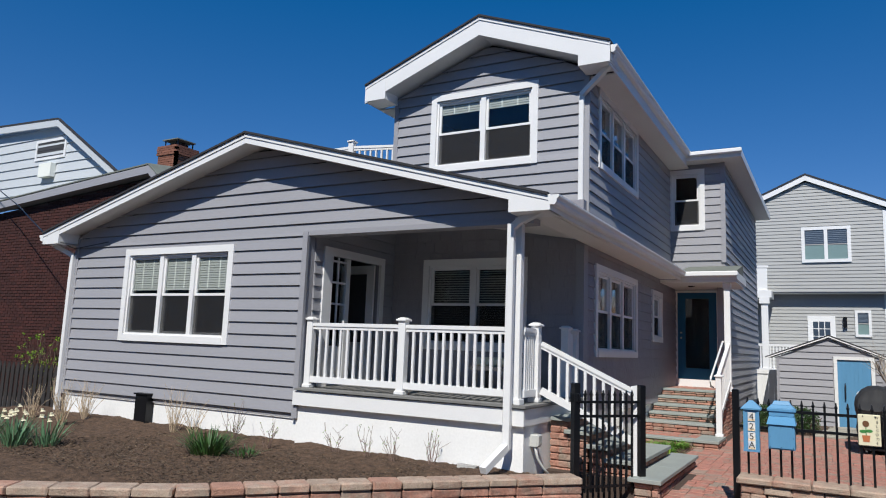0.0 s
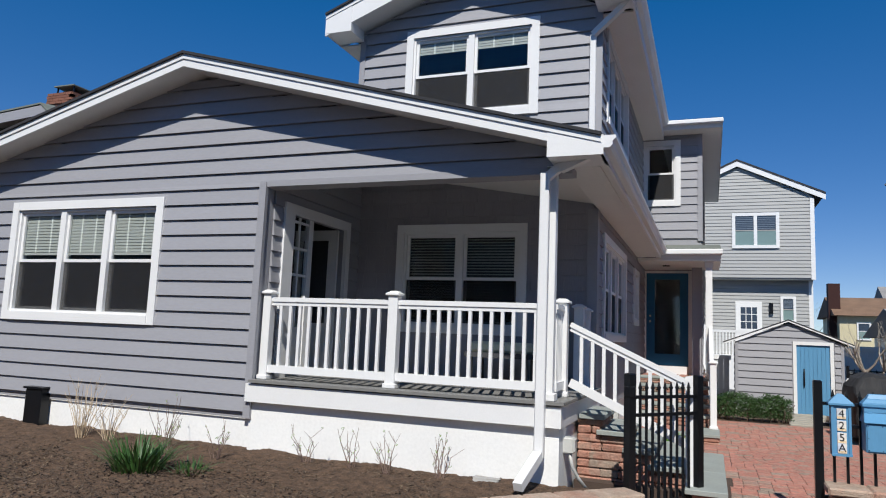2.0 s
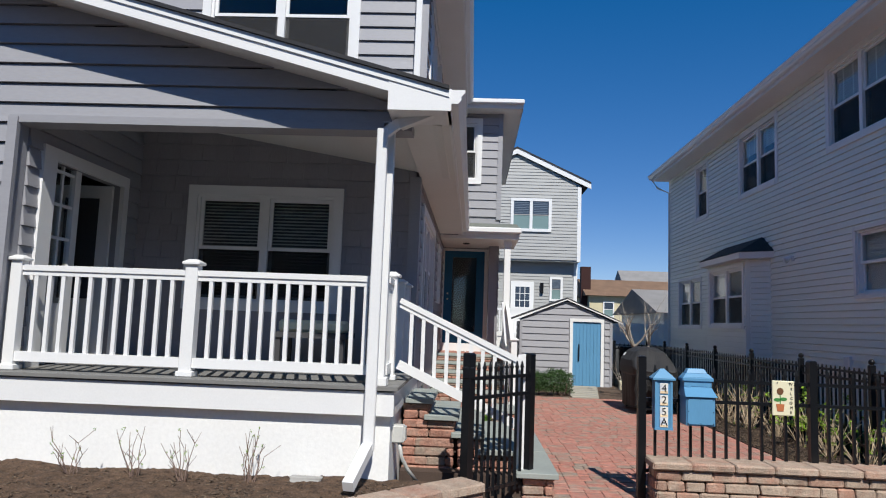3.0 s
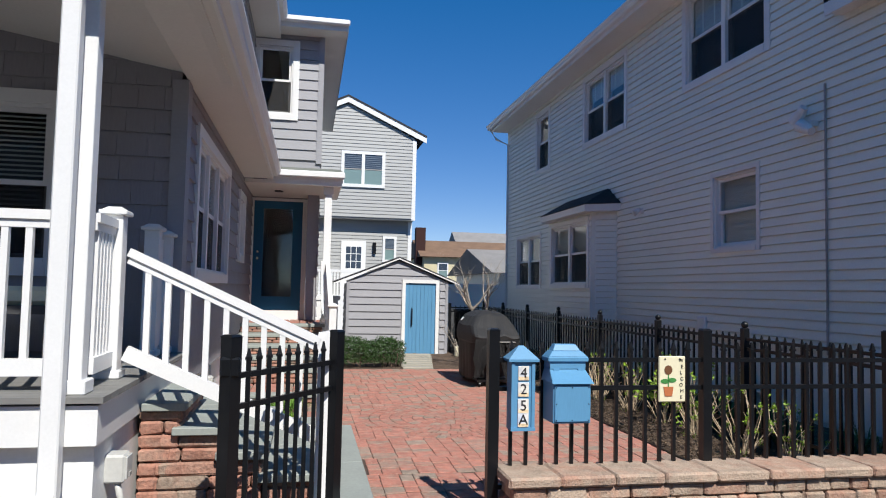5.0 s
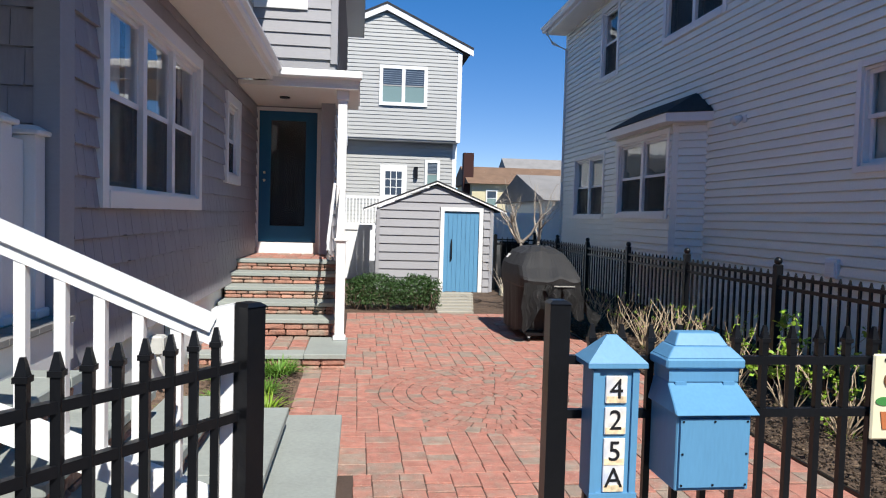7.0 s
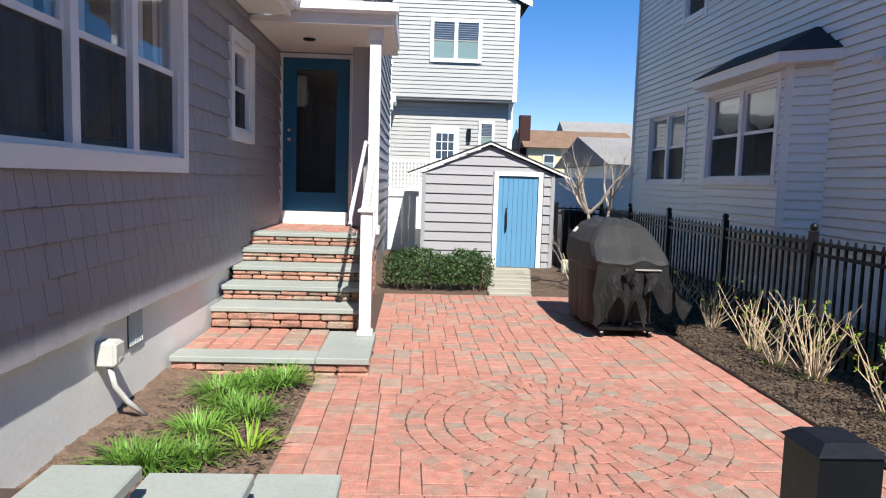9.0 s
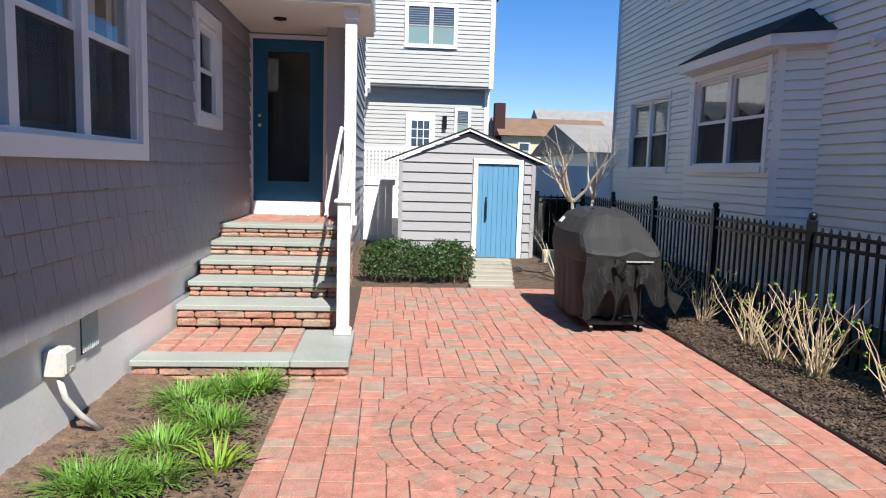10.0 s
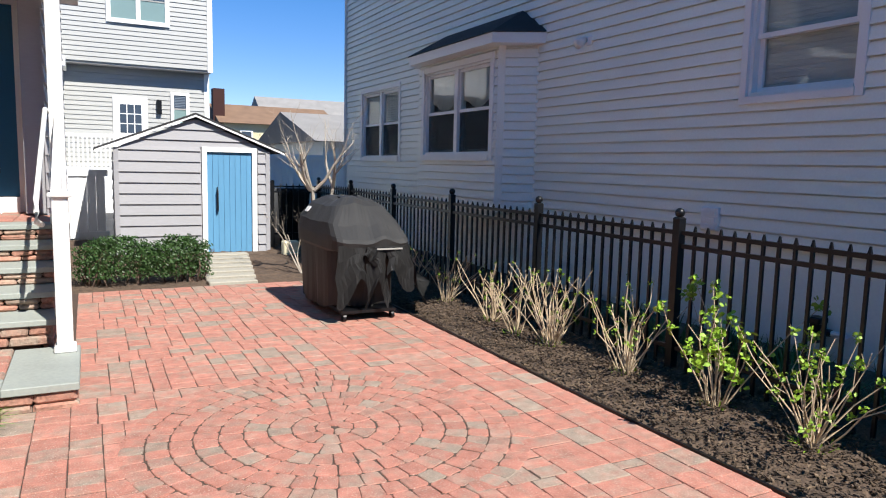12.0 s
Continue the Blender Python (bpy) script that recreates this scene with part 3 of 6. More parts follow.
def gable_roof(name, x0, x1, xm, z_mid, pitch, y0, y1, thick, mat, parent, fascia):
    """Two sloping roof leaves with white rake boards, gutters and soffits."""
    roof = part(name, prismed([(x0, y0 - 0.06, z_mid + 0.012 - pitch * (xm - x0)), (xm, y0 - 0.06, z_mid + 0.012), (x1, y0 - 0.06, z_mid + 0.012 - pitch * (x1 - xm)), (x1, y0 - 0.06, z_mid - pitch * (x1 - xm) - 0.02), (xm, y0 - 0.06, z_mid - 0.02), (x0, y0 - 0.06, z_mid - pitch * (xm - x0) - 0.02)], (0, y1 - y0 + 0.06, 0)), mat, parent)
    for xa, xb in ((x0, xm), (x1, xm)):
        za, zb = z_mid - pitch * abs(xm - xa) - 0.035, z_mid - 0.035
        part("rake_board", prismed([(xa, y0 - 0.02, za), (xb, y0 - 0.02, zb), (xb, y0 - 0.02, zb - fascia), (xa, y0 - 0.02, za - fascia)], (0, 0.03, 0)), WHITE, roof, "white rake board")
        part("drip_edge", prismed([(xa, y0 - 0.035, za + 0.012), (xb, y0 - 0.035, zb + 0.012), (xb, y0 - 0.035, zb - 0.045), (xa, y0 - 0.035, za - 0.045)], (0, 0.013, 0)), WHITE, roof)
        part("rake_soffit", prismed([(xa, y0 + 0.012, za - fascia + 0.03), (xb, y0 + 0.012, zb - fascia + 0.03), (xb, y0 + 0.012, zb - fascia + 0.05), (xa, y0 + 0.012, za - fascia + 0.05)], (0, 0.5, 0)), SOFFIT, roof, "white boxed soffit")
    return roof


def gutter(x, y0, y1, z, out, parent):
    """A white gutter along y with its lip towards out (+1 or -1)."""
    q = [(0, 0), (0.06, 0.0), (0.085, 0.03), (0.085, 0.06), (0.115, 0.09), (0.115, 0.115), (0.1, 0.115), (0.1, 0.095), (0.07, 0.07), (0.07, 0.04), (0.055, 0.014), (0, 0.014)]
    trough = part("gutter", prismed([(x + out * a, y0, z + b) for a, b in q], (0, y1 - y0, 0)), WHITE, parent, "white rain gutter")
    rim = [(0, 0), (0.06, 0.0), (0.085, 0.03), (0.085, 0.06), (0.115, 0.09), (0.115, 0.115), (0, 0.115)]
    part("gutter_end", prismed([(x + out * a, y0 - 0.004, z + b) for a, b in rim], (0, 0.004, 0)), WHITE, parent)
    return trough


main_roof = gable_roof("roof", -12.72, -2.92, -7.8, 4.7, PITCH, 7.82, 10.72, 0.1, ROOFING, house, 0.135)
part("roof_side", prismed([(-12.72, 10.72, 3.37), (-7.8, 10.72, 4.7), (-7.0, 10.72, 4.5), (-7.0, 10.72, 4.4), (-7.8, 10.72, 4.6), (-12.72, 10.72, 3.27)], (0, 13.9, 0)), ROOFING, house)
part("roof_skirt", prismed([(-3.38, 10.5, 3.506), (-2.92, 10.5, 3.382), (-2.92, 10.5, 3.28), (-3.38, 10.5, 3.4)], (0, 5.6, 0)), ROOFING, house)
part("side_soffit", boxed(-3.36, -2.92, 7.84, 15.82, 3.215, 3.235), SOFFIT, house, "white vented soffit")
part("side_fascia", boxed(-2.93, -2.905, 7.82, 15.8, 3.19, 3.38), WHITE, house)
gutter(-2.905, 7.8, 15.8, 3.25, 1, house)
gutter(-12.73, 7.8, 24.6, 3.22, -1, house)
part("left_soffit", boxed(-12.72, -12.25, 7.84, 24.6, 3.17, 3.19), SOFFIT, house)
# boxed eave returns at the ends of the rakes
part("eave_return", prismed([(-3.42, 7.795, 3.19), (-2.9, 7.795, 3.19), (-2.9, 7.795, 3.37), (-3.42, 7.795, 3.47)], (0, 0.42, 0)), WHITE, house, "white boxed eave return")
part("eave_return", prismed([(-12.72, 7.795, 3.16), (-12.25, 7.795, 3.16), (-12.25, 7.795, 3.46), (-12.72, 7.795, 3.35)], (0, 0.42, 0)), WHITE, house, "white boxed eave return")

upper_roof = gable_roof("roof", -7.42, -2.9, -5.13, 7.14, 0.385, 10.27, 17.0, 0.1, ROOFING, house, 0.31)
part("upper_soffit", boxed(-3.36, -2.92, 10.72, 17.0, 5.93, 5.95), SOFFIT, house, "white vented soffit")
part("upper_soffit", boxed(-7.4, -7.0, 10.72, 17.0, 5.93, 5.95), SOFFIT, house)
part("upper_fascia", boxed(-2.94, -2.915, 10.3, 16.7, 5.91, 6.24), WHITE, house)
gutter(-2.915, 10.28, 16.6, 6.1, 1, house)
part("eave_return", prismed([(-3.4, 10.245, 5.95), (-2.9, 10.245, 5.95), (-2.9, 10.245, 6.24), (-3.4, 10.245, 6.39)], (0, 0.42, 0)), WHITE, house)
part("eave_return", prismed([(-7.42, 10.245, 5.95), (-6.98, 10.245, 5.95), (-6.98, 10.245, 6.39), (-7.42, 10.245, 6.24)], (0, 0.42, 0)), WHITE, house)
part("back_roof", prismed([(-7.4, 17.0, 6.2), (-4.6, 17.0, 6.5), (-1.8, 17.0, 6.17), (-1.8, 17.0, 6.1), (-7.4, 17.0, 6.1)], (0, 7.7, 0)), ROOFING, house)
part("bay_soffit", boxed(-3.0, -1.75, 16.62, 24.7, 6.02, 6.06), SOFFIT, house, "white vented soffit")
part("bay_fascia", boxed(-3.0, -1.74, 16.6, 16.625, 6.02, 6.2), WHITE, house)
part("bay_fascia", boxed(-1.765, -1.74, 16.626, 24.7, 6.02, 6.2), WHITE, house)
part("bay_gutter", boxed(-2.9, -1.72, 16.5, 16.598, 6.1, 6.2, 0.02), WHITE, house)
part("bay_roof", prismed([(-3.2, 16.6, 6.2), (-1.74, 16.6, 6.2), (-2.2, 17.3, 6.16), (-3.2, 17.3, 6.16)], (0, 0, 0.03)), ROOFING, house)

# side entry: small roof, ceiling, door wall, columns
part("entry_roof", prismed([(-2.95, 15.8, 3.37), (-2.95, 17.035, 3.37), (-2.95, 17.035, 3.62)], (1.15, 0, 0)), GREEN_ROOF, house, "small gray shingled entry roof")
part("entry_ceiling", boxed(-3.35, -1.82, 15.83, 17.62, 3.14, 3.2), SOFFIT, house, "white entry ceiling with a recessed lamp")
part("entry_beam", boxed(-3.0, -1.8, 15.82, 16.0, 3.2, 3.365), WHITE, house)
part("entry_beam", boxed(-1.95, -1.8, 16.0, 17.6, 3.2, 3.365), WHITE, house)
part("entry_gutter", boxed(-2.9, -1.77, 15.72, 15.818, 3.25, 3.36, 0.02), WHITE, house)
DW = south(17.63)
hole_e = (-3.33, -2.44, 1.03, 3.08)
core("entry_wall", DW, -3.37, -2.17, 0.0, 3.2, [hole_e], 0.12, SIDING, house)
part("entry_wall_panel", boxed(-2.36, -2.16, 17.1, 17.62, 0.9, 3.14), SIDING, house)
for u0, u1, z0, z1 in ((-3.37, -3.325, 0.88, 3.12), (-2.445, -2.36, 0.88, 3.12), (-3.325, -2.445, 3.07, 3.12)):
    part("door_casing", DW.boxed(u0, u1, z0, z1, 0.0, 0.03), WHITE, house)
part("threshold", DW.boxed(-3.325, -2.445, 0.86, 1.045, 0.0, 0.06), WHITE, house, "white door sill")
side_door = tagged(new("side_door"), "teal door with a full-length glass pane")
side_door.parent = house
bm = bmesh.new()
for q in ((-3.325, -3.15, 1.05, 3.07), (-2.62, -2.445, 1.05, 3.07), (-3.15, -2.62, 1.05, 1.3), (-3.15, -2.62, 2.93, 3.07)):
    DW.box(bm, *q, -0.06, -0.015)
bmesh.ops.recalc_face_normals(bm, faces=bm.faces[:])
part("door_leaf", bm, TEAL, side_door)
pane = part("pane", DW.boxed(-3.15, -2.62, 1.3, 2.93, -0.045, -0.035), GLASS, side_door)
pane.visible_shadow = False
# dark sheet behind the door glass stands for the shade of a hall
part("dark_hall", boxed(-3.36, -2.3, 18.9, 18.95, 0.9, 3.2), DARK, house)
for u0, u1 in ((11.25, 11.9), (12.1, 12.4), (12.95, 13.3), (13.5, 13.68)):
    curtain(SIDE, u0, u1, 1.66, 2.85, 0.14, house)

# ---- porch things ----


def cap_post(x, y, z0, z1, w, parent, mat=None):
    """A square white post with a base moulding and a stepped cap."""
    mat = mat or WHITE
    p = part("post", boxed(x - w / 2, x + w / 2, y - w / 2, y + w / 2, z0, z1 - 0.05, 0.004), mat, parent)
    part("post_cap", boxed(x - w / 2 - 0.025, x + w / 2 + 0.025, y - w / 2 - 0.025, y + w / 2 + 0.025, z1 - 0.05, z1 - 0.022, 0.006), mat, p)
    bm = bmesh.new()
    a, b = w / 2 + 0.012, w / 2 - 0.02
    hexa(bm, [(x - a, y - a, z1 - 0.022), (x + a, y - a, z1 - 0.022), (x + a, y + a, z1 - 0.022), (x - a, y + a, z1 - 0.022), (x - b, y - b, z1), (x + b, y - b, z1), (x + b, y + b, z1), (x - b, y + b, z1)])
    part("cap_top", bm, mat, p)
    part("post_foot", boxed(x - w / 2 - 0.018, x + w / 2 + 0.018, y - w / 2 - 0.018, y + w / 2 + 0.018, z0, z0 + 0.05, 0.008), mat, p)
    return p


def rail_run(a, b, top, low, step, parent, w=0.065, mat=None, bal=0.034):
    """A top and a bottom rail from a to b with balusters. top and low: their heights over a and b."""
    mat = mat or WHITE
    a, b = Vector(a), Vector(b)
    up = Vector((0, 0, 1))
    for name, h, t in (("top_rail", top, 0.05), ("bottom_rail", low, 0.085)):
        bm = bmesh.new()
        bar(bm, a + up * h, b + up * h, w, t)
        part(name, bm, mat, parent)
    bm = bmesh.new()
    bar(bm, a + up * (top - 0.045), b + up * (top - 0.045), w * 0.6, 0.045)
    part("rail_fillet", bm, mat, parent)
    n = max(2, round((b - a).length / step))
    for i in range(1, n):
        p = a.lerp(b, i / n)
        s = bal / 2
        part("baluster", boxed(p.x - s, p.x + s, p.y - s, p.y + s, p.z + low + 0.03, p.z + top - 0.04), mat, parent)


porch_rail = thing("porch_railing", "white railing with square balusters on the porch edge", "railing")
cap_post(-6.72, 8.32, 0.93, 1.94, 0.1, porch_rail)
cap_post(-5.14, 8.32, 0.93, 1.95, 0.11, porch_rail)
cap_post(-3.44, 8.82, 0.93, 1.935, 0.11, porch_rail)
rail_run((-6.67, 8.32, 0.93), (-5.195, 8.32, 0.93), 0.9, 0.12, 0.122, porch_rail)
rail_run((-5.085, 8.32, 0.93), (-3.49, 8.32, 0.93), 0.9, 0.12, 0.114, porch_rail)
rail_run((-3.43, 8.36, 0.93), (-3.44, 8.765, 0.93), 0.9, 0.12, 0.07, porch_rail)
cap_post(-3.5, 10.14, 0.93, 1.95, 0.11, porch_rail)
cap_post(-3.46, 10.4, 0.93, 1.92, 0.11, porch_rail)
part("rail_panel", boxed(-3.5, -3.46, 10.2, 10.34, 1.0, 1.84), WHITE, porch_rail)

column = thing("porch_column", "slim white square porch corner column", "column")
part("shaft", boxed(-3.5, -3.4, 8.18, 8.28, 0.93, 3.2, 0.004), WHITE, column)
part("base", boxed(-3.525, -3.375, 8.155, 8.305, 0.93, 1.0, 0.006), WHITE, column)

spout = thing("downspout", "white metal downspout beside the porch column", "downspout")
bm = bmesh.new()
bar(bm, (-2.98, 7.95, 3.26), (-3.34, 8.06, 3.14), 0.07, 0.09)
bar(bm, (-3.34, 8.06, 3.16), (-3.48, 8.06, 3.05), 0.07, 0.08)
part("elbow", bm, WHITE, spout)
part("pipe", boxed(-3.53, -3.44, 8.02, 8.1, 0.42, 3.1, 0.008), WHITE, spout)
bm = bmesh.new()
bar(bm, (-3.485, 8.06, 0.46), (-3.56, 7.6, 0.235), 0.085, 0.08)
part("outlet", bm, WHITE, spout)
spout2 = thing("downspout", "white metal downspout at the house corner", "downspout")
part("pipe", boxed(-12.33, -12.25, 8.1, 8.18, 0.2, 3.0, 0.008), WHITE, spout2)
bm = bmesh.new()
bar(bm, (-12.29, 8.14, 2.98), (-12.6, 7.95, 3.16), 0.07, 0.08)
part("elbow", bm, WHITE, spout2)
spout3 = thing("downspout", "white metal downspout on the upper storey", "downspout")
part("pipe", boxed(-3.5, -3.42, 10.6, 10.66, 3.55, 5.62, 0.008), WHITE, spout3)
bm = bmesh.new()
bar(bm, (-3.46, 10.62, 5.62), (-2.95, 10.45, 5.98), 0.07, 0.08)
bar(bm, (-2.95, 10.45, 5.96), (-2.88, 10.42, 6.12), 0.07, 0.08)
part("elbow", bm, WHITE, spout3)

# entry door on the porch, standing open
door = thing("front_door", "white glazed entry door standing ajar in its frame", "door")
for u0, u1, z0, z1 in ((8.55, 8.76, 0.93, 3.02), (10.06, 10.17, 0.93, 3.02), (8.76, 10.06, 2.9, 3.02)):
    part("casing", PL.boxed(u0, u1, z0, z1, 0.0, 0.05), WHITE, door)
part("sidelight_frame", PL.boxed(8.77, 8.83, 0.94, 2.9, -0.08, -0.02), WHITE, door)
part("sidelight_frame", PL.boxed(9.2, 9.3, 0.94, 2.9, -0.08, -0.02), WHITE, door)
part("sidelight_panel", PL.boxed(8.83, 9.2, 0.94, 1.5, -0.07, -0.03), WHITE, door)
for i in range(5):
    part("glazing_bar", PL.boxed(8.83, 9.2, 1.5 + i * 0.33, 1.53 + i * 0.33, -0.065, -0.035), WHITE, door)
part("glazing_bar", PL.boxed(9.0, 9.03, 1.5, 2.9, -0.062, -0.038), WHITE, door)
part("pane", PL.boxed(8.83, 9.2, 1.5, 2.9, -0.055, -0.05), GLASS, door)
leaf = part("door_leaf", boxed(-7.55, -6.86, 10.02, 10.06, 0.95, 2.9), WHITE, door, "white door leaf swung inwards")
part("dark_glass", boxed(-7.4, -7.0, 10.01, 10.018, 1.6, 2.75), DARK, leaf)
part("lever", boxed(-7.5, -7.4, 9.97, 10.015, 1.9, 1.93), BLACK, leaf)

bench = thing("porch_bench", "dark bench with a pale cushion on the porch", "bench")
part("cushion", boxed(-4.75, -4.05, 9.7, 10.15, 1.32, 1.45, 0.03), CREAM, bench, "pale cushion")
part("seat", boxed(-4.8, -4.0, 9.65, 10.2, 1.26, 1.32), DARK, bench)
for x in (-4.77, -4.09):
    for y in (9.67, 10.12):
        part("leg", boxed(x, x + 0.06, y, y + 0.06, 0.93, 1.26), DARK, bench)

# utility boxes on the foundation
meter = thing("meter_box", "dark gray metal box at the house foundation", "utility box")
part("case", boxed(-10.12, -9.84, 8.08, 8.22, 0.14, 0.62, 0.01), BLACK, meter)
part("lid", boxed(-10.14, -9.82, 8.06, 8.22, 0.62, 0.645), BLACK, meter)
for x, y, z in ((-3.33, 12.3, 0.38), (-3.27, 8.46, 0.45)):
    ob = thing("outlet_box", "gray weatherproof outlet box with a pale cable", "outlet box")
    part("case", boxed(x - 0.07, x + 0.04, y - 0.065, y + 0.065, z - 0.02, z + 0.13, 0.012), OUTLET, ob)
    part("lid", boxed(x + 0.04, x + 0.052, y - 0.058, y + 0.058, z, z + 0.118, 0.004), OUTLET, ob)
    part("latch", boxed(x + 0.052, x + 0.058, y - 0.02, y + 0.02, z + 0.01, z + 0.03), CONCRETE, ob)
    bm = bmesh.new()
    tube(bm, [(x + 0.0, y - 0.03, z - 0.02), (x + 0.02, y - 0.01, z - 0.14), (x + 0.07, y + 0.04, z - 0.25), (x + 0.15, y + 0.12, z - 0.37)], 0.017, 8)
    part("conduit", bm, OUTLET, ob, smooth=True)

# ---- stone work ----


def block_bm(x0, x1, y0, y1, z0, z1, rng, wob=0.012):
    """A split stone with uneven, rounded edges."""
    bm = bmesh.new()
    box(bm, x0, x1, y0, y1, z0, z1)
    bmesh.ops.bevel(bm, geom=bm.edges[:], offset=min(0.014, 0.2 * min(x1 - x0, z1 - z0, y1 - y0)), segments=1, affect="EDGES")
    for v in bm.verts:
        v.co += Vector((rng.uniform(-wob, wob), rng.uniform(-wob, wob), rng.uniform(-wob, wob) * 0.35))
    return bm


def courses(face, u0, u1, z0, z1, h, length, mat, parent, depth=0.09, seed=1, name="block"):
    """Courses of split blocks on a face, each a part of parent."""
    rng = random.Random(seed)
    z = z0
    while z < z1 - 0.02:
        zt = min(z + h, z1)
        u = u0 - rng.random() * length * 0.5
        while u < u1 - 0.005:
            e = u + length * rng.uniform(0.6, 1.35)
            a, b = max(u0, u), min(u1, e)
            if u1 - b < 0.06:
                b, e = u1, u1
            if b - a > 0.03:
                bm = face.boxed(a + 0.003, b - 0.003, z + 0.003, zt - 0.003, -depth, rng.uniform(-0.006, 0.008))
                bmesh.ops.bevel(bm, geom=bm.edges[:], offset=0.013, segments=1, affect="EDGES")
                for v in bm.verts:
                    v.co += Vector((rng.uniform(-1, 1), rng.uniform(-1, 1), rng.uniform(-0.5, 0.5))) * 0.006
                part(name, bm, mat, parent)
            u = e
        z = zt


def stone_slab(x0, x1, y0, y1, z0, z1, parent, name="tread"):
    return part(name, boxed(x0, x1, y0, y1, z0, z1, 0.006), BLUESTONE, parent)


entry_steps = thing("entry_steps", "stone entry steps with bluestone treads and red block risers", "steps")
part("step_core", boxed(-3.37, -1.93, 13.42, 14.5, -0.2, 0.09), JOINT, entry_steps)
TREADS = ((14.41, 0.325), (14.78, 0.465), (15.15, 0.605), (15.53, 0.745), (15.92, 0.885))
for (y, z), nxt in zip(TREADS, [q[0] for q in TREADS[1:]] + [17.62]):
    part("step_core", boxed(-3.37, -2.13, y + 0.07, nxt + 0.1 if nxt < 17 else nxt, -0.2, z - 0.055), JOINT, entry_steps)
    last = nxt > 17
    stone_slab(-3.365, -2.02, y, (y + 0.3) if last else nxt + 0.06, z - 0.045, z, entry_steps)
    z_low = 0.135 if y < 14.5 else z - 0.14
    courses(south(y + 0.014), -3.36, -2.06, z_low, z - 0.045, (z - 0.045 - z_low) / 2 if y < 14.5 else 0.0475, 0.22, BLOCK, entry_steps, seed=int(y * 10))
    courses(east(-2.055), y + 0.05, nxt if not last else 17.6, -0.05, z - 0.045, 0.075, 0.27, BLOCK, entry_steps, seed=int(y * 7), depth=0.06)
courses(south(13.372), -3.36, -1.885, -0.04, 0.1, 0.07, 0.27, BLOCK, entry_steps, seed=77)
courses(east(-1.882), 13.38, 14.5, -0.04, 0.1, 0.07, 0.27, BLOCK, entry_steps, seed=78, depth=0.06)
stone_slab(-3.365, -2.28, 13.35, 13.6, 0.1, 0.145, entry_steps)
stone_slab(-2.277, -1.87, 13.35, 14.3, 0.1, 0.15, entry_steps)
for i in range(6):
    for j in range(4):
        part("brick", block_bm(-3.36 + i * 0.18, -3.187 + i * 0.18, 13.605 + j * 0.2, 13.8 + j * 0.2, 0.08, 0.14, random.Random(i * 9 + j), 0.002), PAVER, entry_steps)
for i in range(7):
    for j in range(6):
        part("brick", block_bm(-3.36 + i * 0.185, -3.18 + i * 0.185, 16.225 + j * 0.23, 16.45 + j * 0.23, 0.8, 0.88, random.Random(i * 9 + j), 0.002), PAVER, entry_steps)

entry_rail = thing("entry_railing", "white stair railing with newel post and grab bar", "railing")
cap_post(-1.96, 14.15, 0.15, 1.27, 0.1, entry_rail)
rail_run((-1.985, 14.2, 0.3), (-2.0, 15.97, 0.95), 0.9, 0.12, 0.13, entry_rail)
bm = bmesh.new()
tube(bm, [(-2.08, 14.3, 1.02), (-2.1, 14.16, 1.05), (-2.1, 14.1, 1.12), (-2.1, 14.2, 1.2), (-2.1, 15.85, 1.9), (-2.1, 15.97, 1.9), (-2.05, 16.0, 1.85)], 0.02, 8)
part("grab_bar", bm, WHITE, entry_rail, "white metal grab bar", smooth=True)
ecol = thing("entry_column", "white square column of the side entry", "column")
part("shaft", boxed(-2.08, -1.96, 15.98, 16.1, 0.885, 3.14, 0.004), WHITE, ecol)
part("base", boxed(-2.1, -1.94, 15.96, 16.12, 0.885, 0.98, 0.006), WHITE, ecol)
part("capital", boxed(-2.1, -1.94, 15.96, 16.12, 3.02, 3.14, 0.006), WHITE, ecol)
lamp = thing("recessed_lamp", "small round recessed lamp in the entry ceiling", "ceiling lamp")
bm = bmesh.new()
bmesh.ops.create_cone(bm, cap_ends=True, segments=20, radius1=0.07, radius2=0.075, depth=0.02, matrix=Matrix.Translation((-2.85, 16.7, 3.132)))
part("rim", bm, BLACK, lamp)
knob = thing("door_hardware", "brass door knob and lock on the teal door", "door knob")
for z, r in ((2.0, 0.022), (2.12, 0.02)):
    bm = bmesh.new()
    bmesh.ops.create_uvsphere(bm, u_segments=10, v_segments=6, radius=r, matrix=Matrix.Translation((-3.24, 17.6, z)))
    part("knob", bm, CREAM, knob, smooth=True)

# porch stairs of bluestone on blocks, with their railing
porch_steps = thing("porch_steps", "bluestone porch stairs on red split blocks", "steps")
PT = ((-3.28, -3.02, 0.76, 9.95), (-3.1, -2.77, 0.61, 10.2), (-2.84, -2.52, 0.455, 10.65), (-2.6, -2.18, 0.31, 10.92), (-2.24, -1.86, 0.17, 11.24))
